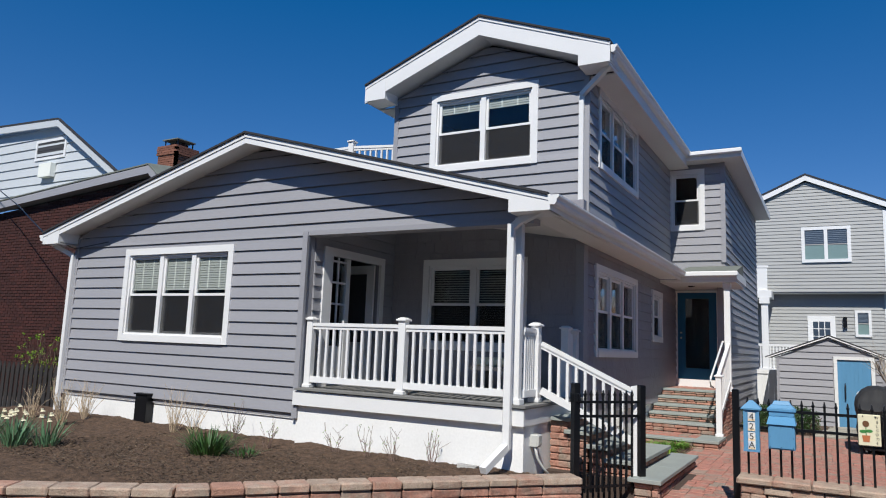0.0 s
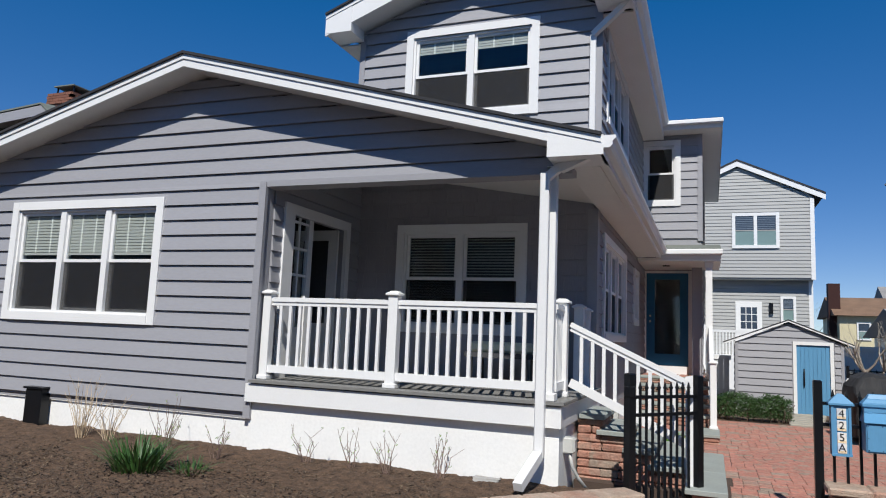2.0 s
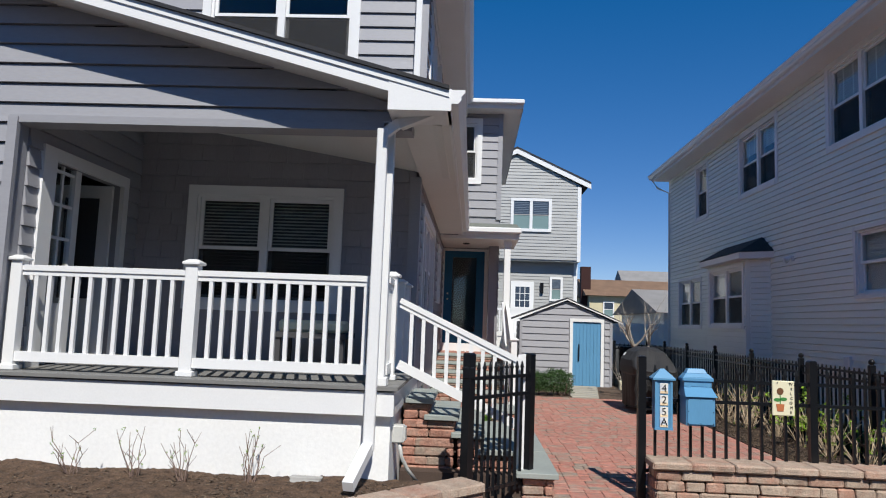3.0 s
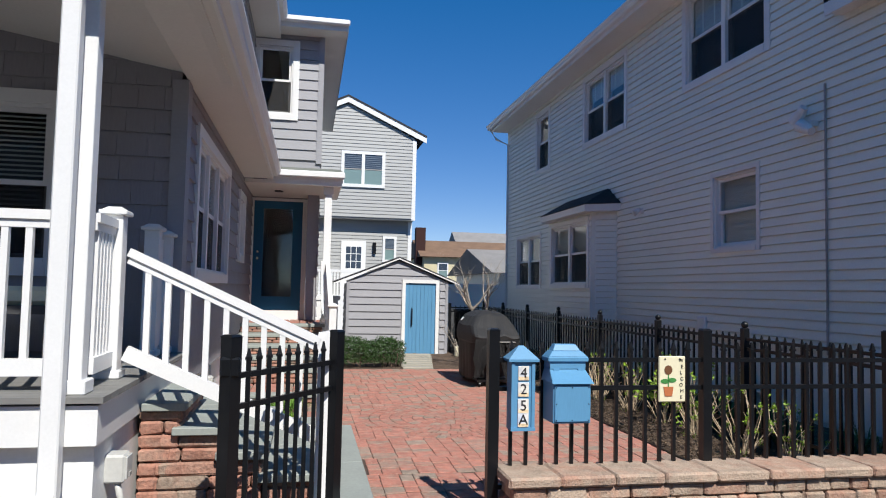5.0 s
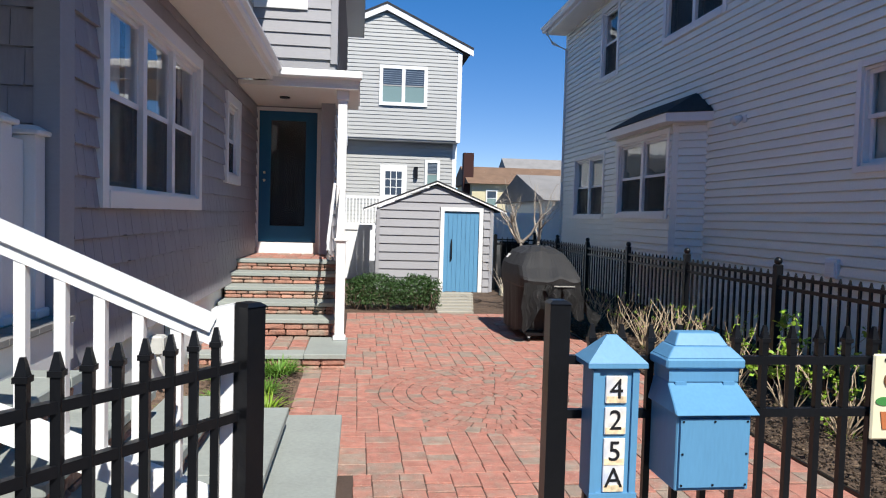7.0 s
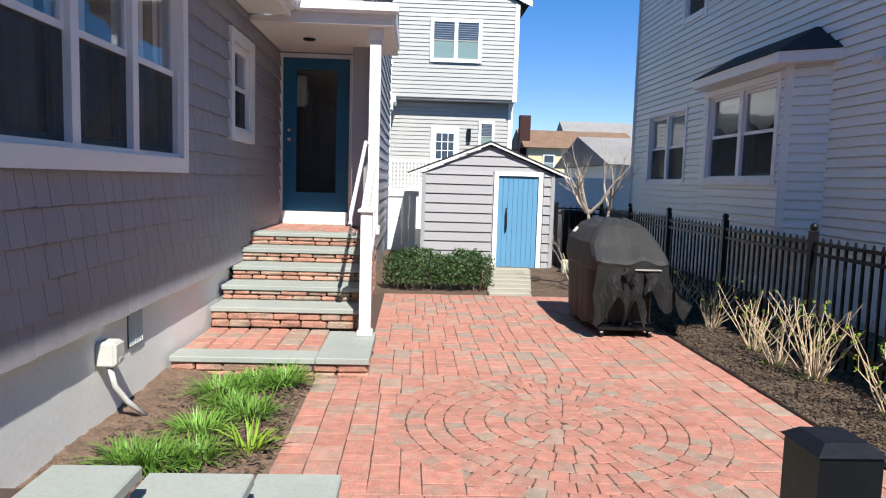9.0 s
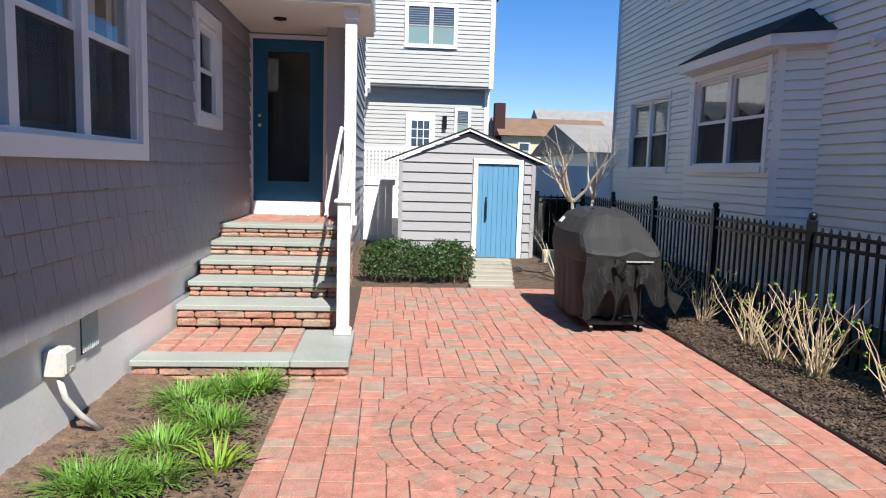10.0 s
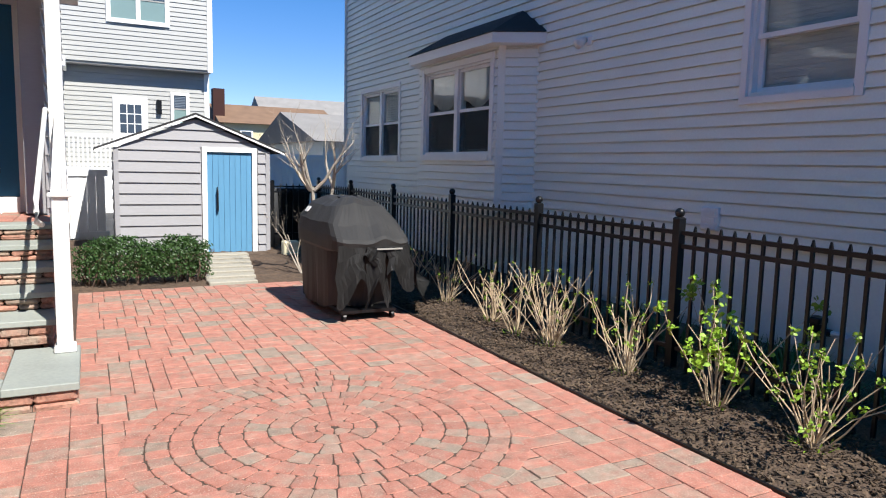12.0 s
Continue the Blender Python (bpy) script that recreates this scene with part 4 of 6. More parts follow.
for x0, x1, z, y1 in PT:
    y0 = 8.95 if z > 0.3 else 8.7
    for ya, yb in ((y0, 9.8), (9.805, y1)):
        stone_slab(x0, x1, ya, yb, z - 0.05, z, porch_steps)
    part("step_core", boxed(-3.3, x1 - 0.1, y0 + 0.12, y1 - 0.08, -0.2, z - 0.055), JOINT, porch_steps)
    courses(south(y0 + 0.05), -3.3 if z > 0.6 else x0 + 0.06, x1 - 0.04, -0.12, z - 0.05, 0.085, 0.25, BLOCK, porch_steps, seed=int(z * 100))
    courses(east(x1 - 0.035), y0 + 0.06, y1 - 0.04, -0.12 if z < 0.2 else z - 0.2, z - 0.05, 0.07, 0.27, BLOCK, porch_steps, seed=int(z * 90), depth=0.06)
stair_rail = thing("porch_stair_railing", "white sloping stair railing with square balusters", "railing")
rail_run((-3.35, 8.8, 0.93), (-2.23, 8.88, 0.41), 0.74, 0.15, 0.125, stair_rail)
bm = bmesh.new()
hexa(bm, [(-2.235, 8.86, -0.12), (-2.165, 8.86, -0.12), (-2.165, 8.93, -0.12), (-2.235, 8.93, -0.12), (-2.235, 8.86, 1.2), (-2.165, 8.86, 1.215), (-2.165, 8.93, 1.215), (-2.235, 8.93, 1.2)])
part("newel_post", bm, WHITE, stair_rail, "plain white end post")

# ---- gate and fences ----


def picket_bm(x, y, z0, z1, w=0.02):
    bm = bmesh.new()
    s = w / 2
    box(bm, x - s, x + s, y - s, y + s, z0, z1 - 0.06)
    t = s * 1.12
    hexa(bm, [(x - t, y - t, z1 - 0.06), (x + t, y - t, z1 - 0.06), (x + t, y + t, z1 - 0.06), (x - t, y + t, z1 - 0.06), (x - s * 0.45, y - s * 0.45, z1 - 0.015), (x + s * 0.45, y - s * 0.45, z1 - 0.015), (x + s * 0.45, y + s * 0.45, z1 - 0.015), (x - s * 0.45, y + s * 0.45, z1 - 0.015)])
    box(bm, x - t * 1.25, x + t * 1.25, y - t * 1.25, y + t * 1.25, z1 - 0.075, z1 - 0.06)
    return bm


def iron_run(parent, a, b, z0, top, rails, step, z_tip, skip_ends=True, w=0.02):
    """Pickets and rails between two ends."""
    a, b = Vector((*a, 0)), Vector((*b, 0))
    for z in rails:
        bm = bmesh.new()
        bar(bm, a + Vector((0, 0, z)), b + Vector((0, 0, z)), 0.026, 0.03)
        part("rail", bm, BLACK, parent)
    n = round((b - a).length / step)
    first = None
    for i in range(1, n):
        p = a.lerp(b, i / n)
        if first is None:
            first = part("picket", picket_bm(0, 0, z0, z_tip, w), BLACK, parent)
            first.location = p
        else:
            ob = new("picket", first.data)
            ob.parent = parent
            ob.location = p


def iron_post(parent, x, y, z0, z1, w, turn=0.0, ball=False):
    bm = bmesh.new()
    s = w / 2
    box(bm, -s, s, -s, s, z0, z1 - 0.012)
    hexa(bm, [(-s - 0.004, -s - 0.004, z1 - 0.012), (s + 0.004, -s - 0.004, z1 - 0.012), (s + 0.004, s + 0.004, z1 - 0.012), (-s - 0.004, s + 0.004, z1 - 0.012), (-s * 0.7, -s * 0.7, z1), (s * 0.7, -s * 0.7, z1), (s * 0.7, s * 0.7, z1), (-s * 0.7, s * 0.7, z1)])
    p = part("post", bm, BLACK, parent)
    p.location, p.rotation_euler = (x, y, 0), (0, 0, turn)
    if ball:
        bm = bmesh.new()
        bmesh.ops.create_uvsphere(bm, u_segments=10, v_segments=8, radius=0.036, matrix=Matrix.Translation((0, 0, z1 + 0.03)))
        part("finial", bm, BLACK, p, smooth=True)
    return p


gate = thing("garden_gate", "black iron picket gate standing open", "gate")
turn = math.atan2(0.7, 0.56)
iron_post(gate, -2.686, 8.155, -0.12, 1.235, 0.075, turn)
iron_post(gate, -2.124, 8.888, -0.12, 1.22, 0.075, turn)
iron_run(gate, (-2.656, 8.195), (-2.154, 8.848), 0.02, 1.0, (1.02, 0.86, 0.08), 0.082, 1.17, w=0.025)
latch = part("latch", boxed(-0.05, 0.05, -0.05, 0.05, 1.02, 1.12, 0.01), BLACK, gate)
latch.location = (-2.686, 8.155, 0)
front_fence = thing("front_fence", "black iron picket fence on a low block wall", "fence")
iron_post(front_fence, -1.085, 8.93, -0.12, 1.237, 0.072)
for x in (0.46, 1.97):
    iron_post(front_fence, x, 8.92, 0.3, 1.25, 0.066)
for a, b in ((-1.07, 0.43), (0.49, 1.94)):
    iron_run(front_fence, (a, 8.92), (b, 8.92), 0.33 if a > 0 else 0.05, 1.0, (1.03, 0.84, 0.2), 0.108, 1.17, w=0.023)
side_fence = thing("side_fence", "black iron picket fence with ball-topped posts", "fence")
ys = [8.92 + 1.745 * i for i in range(8)]
for y in ys[1:]:
    iron_post(side_fence, 1.97, y, -0.1, 1.17, 0.062, ball=True)
for a, b in zip(ys, ys[1:]):
    iron_run(side_fence, (1.97, a + 0.04), (1.97, b - 0.04), 0.06, 1.0, (1.06, 0.965, 0.22), 0.108, 1.13)
back_fence = thing("back_fence", "black iron picket fence beside the shed", "fence")
iron_post(back_fence, 1.12, 21.12, -0.1, 1.17, 0.062)
iron_run(back_fence, (1.15, 21.12), (1.95, 21.12), 0.06, 1.0, (1.06, 0.965, 0.22), 0.108, 1.13)

front_wall = thing("block_wall", "low tan concrete block garden wall with cap stones", "garden wall")
part("wall_core", boxed(-1.0, 3.6, 8.68, 8.9, -0.3, 0.26), JOINT, front_wall)
courses(south(8.64), -1.02, 3.6, -0.2, 0.265, 0.093, 0.23, TANBLOCK, front_wall, seed=21)
courses(west(-1.02), 8.66, 8.96, -0.2, 0.265, 0.093, 0.2, TANBLOCK, front_wall, seed=22)
rng = random.Random(4)
x = -1.06
while x < 3.5:
    w = rng.uniform(0.32, 0.42)
    part("cap_stone", block_bm(x + 0.002, x + w - 0.002, 8.6, 8.97, 0.265, 0.335, rng, 0.004), TANBLOCK, front_wall)
    x += w

edging = thing("garden_edging", "low curved block edging of the front bed", "garden wall")
EDGE = [Vector(p) for p in ((-2.62, 8.05, 0), (-2.95, 7.72, 0), (-4.42, 6.12, 0), (-5.38, 4.95, 0), (-6.52, 4.15, 0), (-9.0, 2.6, 0), (-12.5, 0.9, 0))]
for a, b in zip(EDGE, EDGE[1:]):
    n = max(1, round((b - a).length / 0.33))
    ang = math.atan2(b.y - a.y, b.x - a.x)
    for i in range(n):
        p = a.lerp(b, (i + 0.5) / n)
        s = (b - a).length / n / 2 - 0.003
        m = Matrix.Translation(p) @ Matrix.Rotation(ang, 4, "Z")
        for z0, z1, d, nm in ((0.155, 0.235, 0.14, "cap_stone"), (0.06, 0.15, 0.12, "block"), (-0.2, 0.055, 0.12, "block")):
            bm = block_bm(-s, s, -d, d, z0, z1, rng, 0.006)
            bm.transform(m @ Matrix.Translation((rng.uniform(-0.004, 0.004), 0, 0)))
            part(nm, bm, TANBLOCK if nm == "cap_stone" else BLOCK, edging)

# ---- letter boxes and sign ----


def lettering(body, size, at, rot, mat, parent, name="lettering"):
    cu = bpy.data.curves.new(name, "FONT")
    cu.body, cu.size, cu.extrude, cu.align_x, cu.align_y = body, size, 0.001, "CENTER", "CENTER"
    tmp = bpy.data.objects.new("tmp", cu)
    scene.collection.objects.link(tmp)
    dg = bpy.context.evaluated_depsgraph_get()
    me = bpy.data.meshes.new_from_object(tmp.evaluated_get(dg))
    bpy.data.objects.remove(tmp)
    me.materials.clear()
    me.materials.append(mat)
    ob = new(name, me)
    ob.parent = parent
    ob.matrix_basis = Matrix.Translation(at) @ Euler([radians(a) for a in rot]).to_matrix().to_4x4()
    return ob


TILE = material("white_glazed_tile", (0.8, 0.76, 0.68), 0.25, spread=0.2, grain=40, stain=14, bump=0.02, tint=(0.45, 0.55, 0.75))
ORANGE_P = material("orange_glaze", (0.8, 0.62, 0.4), 0.3, spread=0.4, grain=60, stain=30, bump=0)
INK = material("black_ink", (0.01, 0.01, 0.012), 0.5, spread=0.1, bump=0)
number_box = thing("number_plaque", "light blue wooden house number box on the fence", "number plaque")
part("body", boxed(-0.997, -0.838, 8.8, 8.9, 0.585, 1.03, 0.004), BLUE, number_box)
bm = boxed(-1.02, -0.815, 8.775, 8.925, 1.03, 1.045)
hexa(bm, [(-1.02, 8.775, 1.046), (-0.815, 8.775, 1.046), (-0.815, 8.925, 1.046), (-1.02, 8.925, 1.046), (-0.935, 8.845, 1.13), (-0.9, 8.845, 1.13), (-0.9, 8.855, 1.13), (-0.935, 8.855, 1.13)])
part("cap", bm, BLUE, number_box)
for x in (-0.997, -0.86):
    part("side_strip", boxed(x, x + 0.022, 8.79, 8.802, 0.6, 1.02), BLUE, number_box)
part("foot_strip", boxed(-1.0, -0.835, 8.785, 8.802, 0.585, 0.606), BLUE, number_box)
for ch, z in zip("425A", (0.955, 0.85, 0.745, 0.655)):
    t = part("tile", boxed(-0.952, -0.878, 8.792, 8.8, z - 0.046, z + 0.046, 0.002), TILE, number_box, "painted number tile")
    part("painted_patch", boxed(-0.949, -0.881, 8.7905, 8.7925, z - 0.044, z - 0.022), ORANGE_P, t)
    lettering(ch, 0.095, (-0.915, 8.79, z), (90, 0, 0), INK, t, "numeral")
mailbox = thing("mailbox", "light blue wooden mailbox hung on the fence", "mailbox")


def frustum(x0, x1, y0, y1, z0, X0, X1, Y0, Y1, z1):
    bm = bmesh.new()
    hexa(bm, [(x0, y0, z0), (x1, y0, z0), (x1, y1, z0), (x0, y1, z0), (X0, Y0, z1), (X1, Y0, z1), (X1, Y1, z1), (X0, Y1, z1)])
    bmesh.ops.bevel(bm, geom=bm.edges[:], offset=0.003, segments=1, affect="EDGES")
    return bm


part("body", boxed(-0.745, -0.49, 8.7, 8.9, 0.645, 0.9, 0.004), BLUE, mailbox)
part("lid", frustum(-0.76, -0.475, 8.67, 8.9, 0.9, -0.74, -0.495, 8.79, 8.9, 0.985), BLUE, mailbox, "sloping blue lid")
part("front_board", boxed(-0.735, -0.5, 8.69, 8.7, 0.66, 0.885), BLUE, mailbox)
part("neck", boxed(-0.74, -0.495, 8.78, 8.9, 0.985, 1.035), BLUE, mailbox)
part("cornice", boxed(-0.757, -0.478, 8.765, 8.905, 1.03, 1.064, 0.006), BLUE, mailbox)
part("cap", frustum(-0.752, -0.483, 8.77, 8.9, 1.064, -0.718, -0.517, 8.8, 8.895, 1.1), BLUE, mailbox)
part("cap_top", frustum(-0.714, -0.521, 8.803, 8.893, 1.1, -0.69, -0.545, 8.83, 8.885, 1.142), BLUE, mailbox)
for x in (-0.727, -0.62, -0.508):
    for z in (0.668, 0.77, 0.876):
        if not (x == -0.62 and z == 0.77):
            part("screw", boxed(x - 0.003, x + 0.003, 8.687, 8.69, z - 0.003, z + 0.003), BLACK, mailbox)
for x in (-0.7, -0.53):
    part("hinge", boxed(x - 0.02, x + 0.02, 8.774, 8.781, 0.95, 0.985), BLUE, mailbox)
sign = thing("welcome_sign", "cream welcome plaque with a painted potted sunflower", "sign")
part("board", boxed(0.085, 0.285, 8.88, 8.895, 0.745, 1.06, 0.006), CREAM, sign)
GREEN_P, TERRA, BROWN_P = material("green_paint", (0.06, 0.25, 0.06), 0.5, bump=0), material("terracotta_paint", (0.5, 0.16, 0.06), 0.5, bump=0), material("brown_paint", (0.16, 0.07, 0.03), 0.5, bump=0)


def disc(x, y, z, rx, rz, parent, mat, name):
    bm = bmesh.new()
    bmesh.ops.create_cone(bm, cap_ends=True, segments=16, radius1=1, radius2=1, depth=0.003, matrix=Matrix.Translation((x, y, z)) @ Matrix.Rotation(radians(90), 4, "X") @ Matrix.Diagonal((rx, rz, 1, 1)))
    return part(name, bm, mat, parent)


disc(0.155, 8.878, 0.965, 0.03, 0.032, sign, BROWN_P, "painted_flower")
disc(0.13, 8.878, 0.888, 0.033, 0.016, sign, GREEN_P, "painted_leaf")
disc(0.182, 8.878, 0.895, 0.033, 0.016, sign, GREEN_P, "painted_leaf")
part("painted_stem", boxed(0.151, 0.159, 8.877, 8.88, 0.84, 0.935), GREEN_P, sign)
part("painted_pot", prismed([(0.128, 8.876, 0.785), (0.182, 8.876, 0.785), (0.192, 8.876, 0.85), (0.118, 8.876, 0.85)], (0, 0.003, 0)), TERRA, sign)
for i, ch in enumerate("WELCOME"):
    lettering(ch, 0.034, (0.25 + 0.006 * (i % 2), 8.877, 1.03 - i * 0.042), (90, 0, 0), INK, sign, "letter")
for x in (0.13, 0.24):
    disc(x, 8.877, 1.04, 0.006, 0.006, sign, INK, "screw")

# ---- shed ----
shed = thing("garden_shed", "small gray lap-sided garden shed with a blue door", "shed")
SF, SW_ = south(20.8), west(-1.37)
hole_sd = (-0.03, 0.7, -0.08, 1.63)
part("shed_body", boxed(-1.35, 0.96, 20.86, 22.6, -0.2, 1.6), SIDING, shed)
core("shed_front", SF, -1.37, 0.98, -0.12, 1.66, [hole_sd], 0.05, SIDING, shed)
part("shed_gable", prismed([(-1.37, 20.805, 1.66), (0.98, 20.805, 1.66), (-0.2, 20.805, 2.15)], (0, 1.8, 0)), SIDING, shed)
lap(SF, -1.37, 0.98, -0.1, 2.15, 0.172, [(-0.11, 0.78, -0.2, 1.7)], SIDING, shed, "shed_board", out=0.022, gap=0.013, top=lambda z: (-1.37, 0.98) if z < 1.66 else under_gable(-0.2, 2.16, 0.42)(z), seed=31)
lap(SW_, 20.8, 22.6, -0.1, 1.6, 0.172, [], SIDING, shed, "shed_side_siding", joined=True)
part("corner_board", boxed(-1.42, -1.35, 20.765, 20.81, -0.12, 1.66), SIDING, shed)
part("corner_board", boxed(0.93, 1.0, 20.765, 20.81, -0.12, 1.66), SIDING, shed)
for sgn, x_end in ((-1, -1.68), (1, 1.26)):
    zz = 2.25 - 0.405 * abs(x_end + 0.2)
    part("shed_roof", prismed([(-0.2, 20.7, 2.25), (x_end, 20.7, zz), (x_end, 20.7, zz - 0.03), (-0.2, 20.7, 2.215)], (0, 2.15, 0)), ROOFING, shed, "dark shingled shed roof")
    part("shed_fascia", prismed([(-0.2, 20.695, 2.213), (x_end, 20.695, zz - 0.032), (x_end, 20.695, zz - 0.062), (-0.2, 20.695, 2.183)], (0, 0.03, 0)), WHITE, shed)
for u0, u1, z0, z1 in ((-0.11, -0.03, -0.1, 1.71), (0.7, 0.78, -0.1, 1.71), (-0.03, 0.7, 1.63, 1.71)):
    part("door_frame", SF.boxed(u0, u1, z0, z1, 0.0, 0.04), WHITE, shed, "white door frame")
shed_door = part("door", SF.boxed(-0.03, 0.7, -0.08, 1.63, -0.04, -0.012), BLUE, shed, "light blue plank door")
for i in range(8):
    part("plank", SF.boxed(-0.028 + i * 0.091, 0.057 + i * 0.091, -0.07, 1.62, -0.012, 0.0), BLUE, shed_door)
bm = bmesh.new()
tube(bm, [(0.13, 20.79, 0.62), (0.13, 20.74, 0.66), (0.13, 20.74, 1.0), (0.13, 20.79, 1.04)], 0.014, 8)
part("handle", bm, BLACK, shed_door, "long black pull handle", smooth=True)
for i in range(7):
    y = 17.38 + i * 0.46
    st = part("stepping_slab", boxed(-0.52 + i * 0.06 - 0.03 * (i % 2), 0.06 + i * 0.075, y, y + 0.24, -0.06 - i * 0.006, 0.03 - i * 0.004, 0.01), SLATESTONE)
    tagged(st, "flat gray-tan stone slab leading to the shed", "stepping stone", "slabs to the shed")

slab_block = thing("concrete_block", "pale weathered concrete block beside the shed", "block", (1.2, 20.2, -0.05))
bm = boxed(-0.13, 0.13, -0.1, 0.1, 0.0, 0.24, 0.02)
part("body", bm, CREAM, slab_block)
# flat dark plate imitates the shade of a core hole; block is solid
part("hollow", boxed(0.131, 0.134, -0.05, 0.05, 0.05, 0.19), DARK, slab_block)

# white vinyl fences behind the yard
for nm, x0, x1, y, top in (("vinyl_fence", -2.1, -1.45, 23.2, 1.25), ("vinyl_fence", 1.2, 9.0, 25.0, 1.66)):
    vf = thing(nm, "white vinyl privacy fence", "fence")
    n = max(1, round((x1 - x0) / 0.15))
    for i in range(n):
        part("board", boxed(x0 + i * 0.15, x0 + 0.146 + i * 0.15, y, y + 0.025, -0.1, top), WHITE, vf)
    part("rail", boxed(x0, x1, y - 0.03, y - 0.002, top - 0.1, top + 0.02), WHITE, vf)
    part("rail", boxed(x0, x1, y - 0.03, y - 0.002, 0.0, 0.12), WHITE, vf)

# ---- covered grill ----
grill = thing("covered_grill", "barbecue grill under a black fabric cover on casters", "grill", (0, 0, 0))
bm = bmesh.new()
SECT = ((0.07, 0.25, 0.9, 15.08, 16.17), (0.3, 0.245, 0.9, 15.06, 16.17), (0.66, 0.23, 0.92, 15.05, 16.19), (0.69, 0.21, 0.97, 14.82, 16.22), (0.765, 0.205, 0.98, 14.79, 16.23), (0.8, 0.205, 0.97, 14.82, 16.22), (0.92, 0.225, 0.94, 14.99, 16.19), (1.08, 0.33, 0.86, 15.2, 16.06), (1.14, 0.43, 0.76, 15.33, 15.9), (1.155, 0.5, 0.7, 15.45, 15.8))
rings = []
for k, (z, x0, x1, y0, y1) in enumerate(SECT):
    ring = []
    cx, cy, hx, hy = (x0 + x1) / 2, (y0 + y1) / 2, (x1 - x0) / 2, (y1 - y0) / 2
    for i in range(64):
        a = i * math.tau / 64
        c, s = math.cos(a), math.sin(a)
        r = (abs(c) ** 9 + abs(s) ** 9) ** (-1 / 9)
        fold = 1 + (0.035 * math.sin(a * 9 + 1.3) + 0.025 * math.sin(a * 17) + 0.02 * noise.noise(Vector((c * 3, s * 3, z * 5)))) * max(0.0, 1 - z / 0.75)
        sag = 0.05 * noise.noise(Vector((c * 2, s * 2, 4 + z * 4))) if z > 0.7 else 0.0
        lift = 0.09 * max(0.0, -s) * (0.5 + 0.5 * math.sin(a * 5)) if k == 0 else 0.0
        ring.append(bm.verts.new((cx + hx * r * c * fold, cy + hy * r * s * fold, z + sag + lift)))
    rings.append(ring)
for q, w in zip(rings, rings[1:]):
    for i in range(64):
        bm.faces.new((q[i], q[(i + 1) % 64], w[(i + 1) % 64], w[i]))
bm.faces.new(rings[-1])
bmesh.ops.recalc_face_normals(bm, faces=bm.faces[:])
cover = part("cover", bm, COVER, grill, "creased black fabric cover")
for k, (x0, x1, drop, seed) in enumerate(((0.22, 0.48, 0.6, 1.0), (0.52, 0.7, 0.66, 2.2), (0.72, 0.95, 0.46, 3.7), (0.5, 0.58, 0.2, 5.0))):
    bm = bmesh.new()
    flap = []
    for i in range(10):
        u = i / 9
        x = x0 + (x1 - x0) * u
        flap.append([bm.verts.new((x + 0.02 * math.sin(j * 2 + seed) + 0.05 * (j / 4) * (u - 0.3), 14.81 - 0.035 * math.sin(u * 7 + seed + j * 0.8) * (j / 4) - 0.012 * j, 0.74 - drop * (j / 4) * (0.75 + 0.25 * math.sin(u * 5 + seed)))) for j in range(5)])
    for q, w in zip(flap, flap[1:]):
        for j in range(4):
            bm.faces.new((q[j], w[j], w[j + 1], q[j + 1]))
    bmesh.ops.solidify(bm, geom=bm.faces[:], thickness=0.006)
    part("loose_flap", bm, COVER, grill, "loose folded cover flap")
bm = bmesh.new()
flap = []
for i in range(9):
    u = i / 8
    top, low = Vector((0.93 + 0.05 * u, 14.84 + 0.5 * u, 0.7 - 0.05 * u)), Vector((1.08 + 0.27 * u, 14.8 + 0.42 * u, 0.3 - 0.2 * math.sin(u * 3.1)))
    flap.append([bm.verts.new(top.lerp(low, j / 5) + Vector((0.03 * math.sin(u * 9 + j), 0.03 * math.cos(u * 7 + j * 1.3), 0.0)) * (j / 5)) for j in range(6)])
for q, w in zip(flap, flap[1:]):
    for j in range(5):
        bm.faces.new((q[j], w[j], w[j + 1], q[j + 1]))
bmesh.ops.solidify(bm, geom=bm.faces[:], thickness=0.006)
part("loose_flap", bm, COVER, grill, "cover corner blown outwards")
part("label_tag", prismed([(0.25, 15.86, 0.985), (0.25, 15.96, 0.985), (0.29, 15.96, 1.035), (0.29, 15.86, 1.035)], (-0.006, 0, 0.006)), WHITE, grill, "small white sewn label")
part("cabinet", boxed(0.34, 0.82, 15.09, 15.5, 0.12, 0.64), CONCRETE, grill, "gray grill cabinet behind the flaps")
part("shelf_edge", boxed(0.6, 0.86, 14.776, 14.788, 0.697, 0.71), CONCRETE, grill, "pale shelf edge under the cover")
part("base_tray", boxed(0.31, 0.86, 14.92, 16.1, 0.075, 0.105), BLACK, grill)
for x in (0.34, 0.83):
    for y in (14.95, 16.05):
        bm = bmesh.new()
        bmesh.ops.create_cone(bm, cap_ends=True, segments=16, radius1=0.037, radius2=0.037, depth=0.03, matrix=Matrix.Translation((x, y, 0.037)) @ Matrix.Rotation(radians(90), 4, "Y"))
        wheel = part("caster", bm, BLACK, grill)
        part("fork", boxed(x - 0.025, x + 0.025, y - 0.012, y + 0.012, 0.055, 0.08), BLACK, wheel)

# ---- neighbour on the fence side ----
nb = thing("neighbor_house", "two-storey house with light gray vinyl siding", "house")
NW = west(2.97)
wins = [(19.74, 21.5, 1.62, 2.81, 2, 0.07), (15.4, 17.14, 4.4, 5.61, 2, 0.1), (19.24, 20.04, 4.33, 5.6, 1, 0.09), (11.66, 13.41, 4.49, 5.75, 2, 0.1), (11.83, 12.73, 2.1, 3.04, 1, 0.06)]
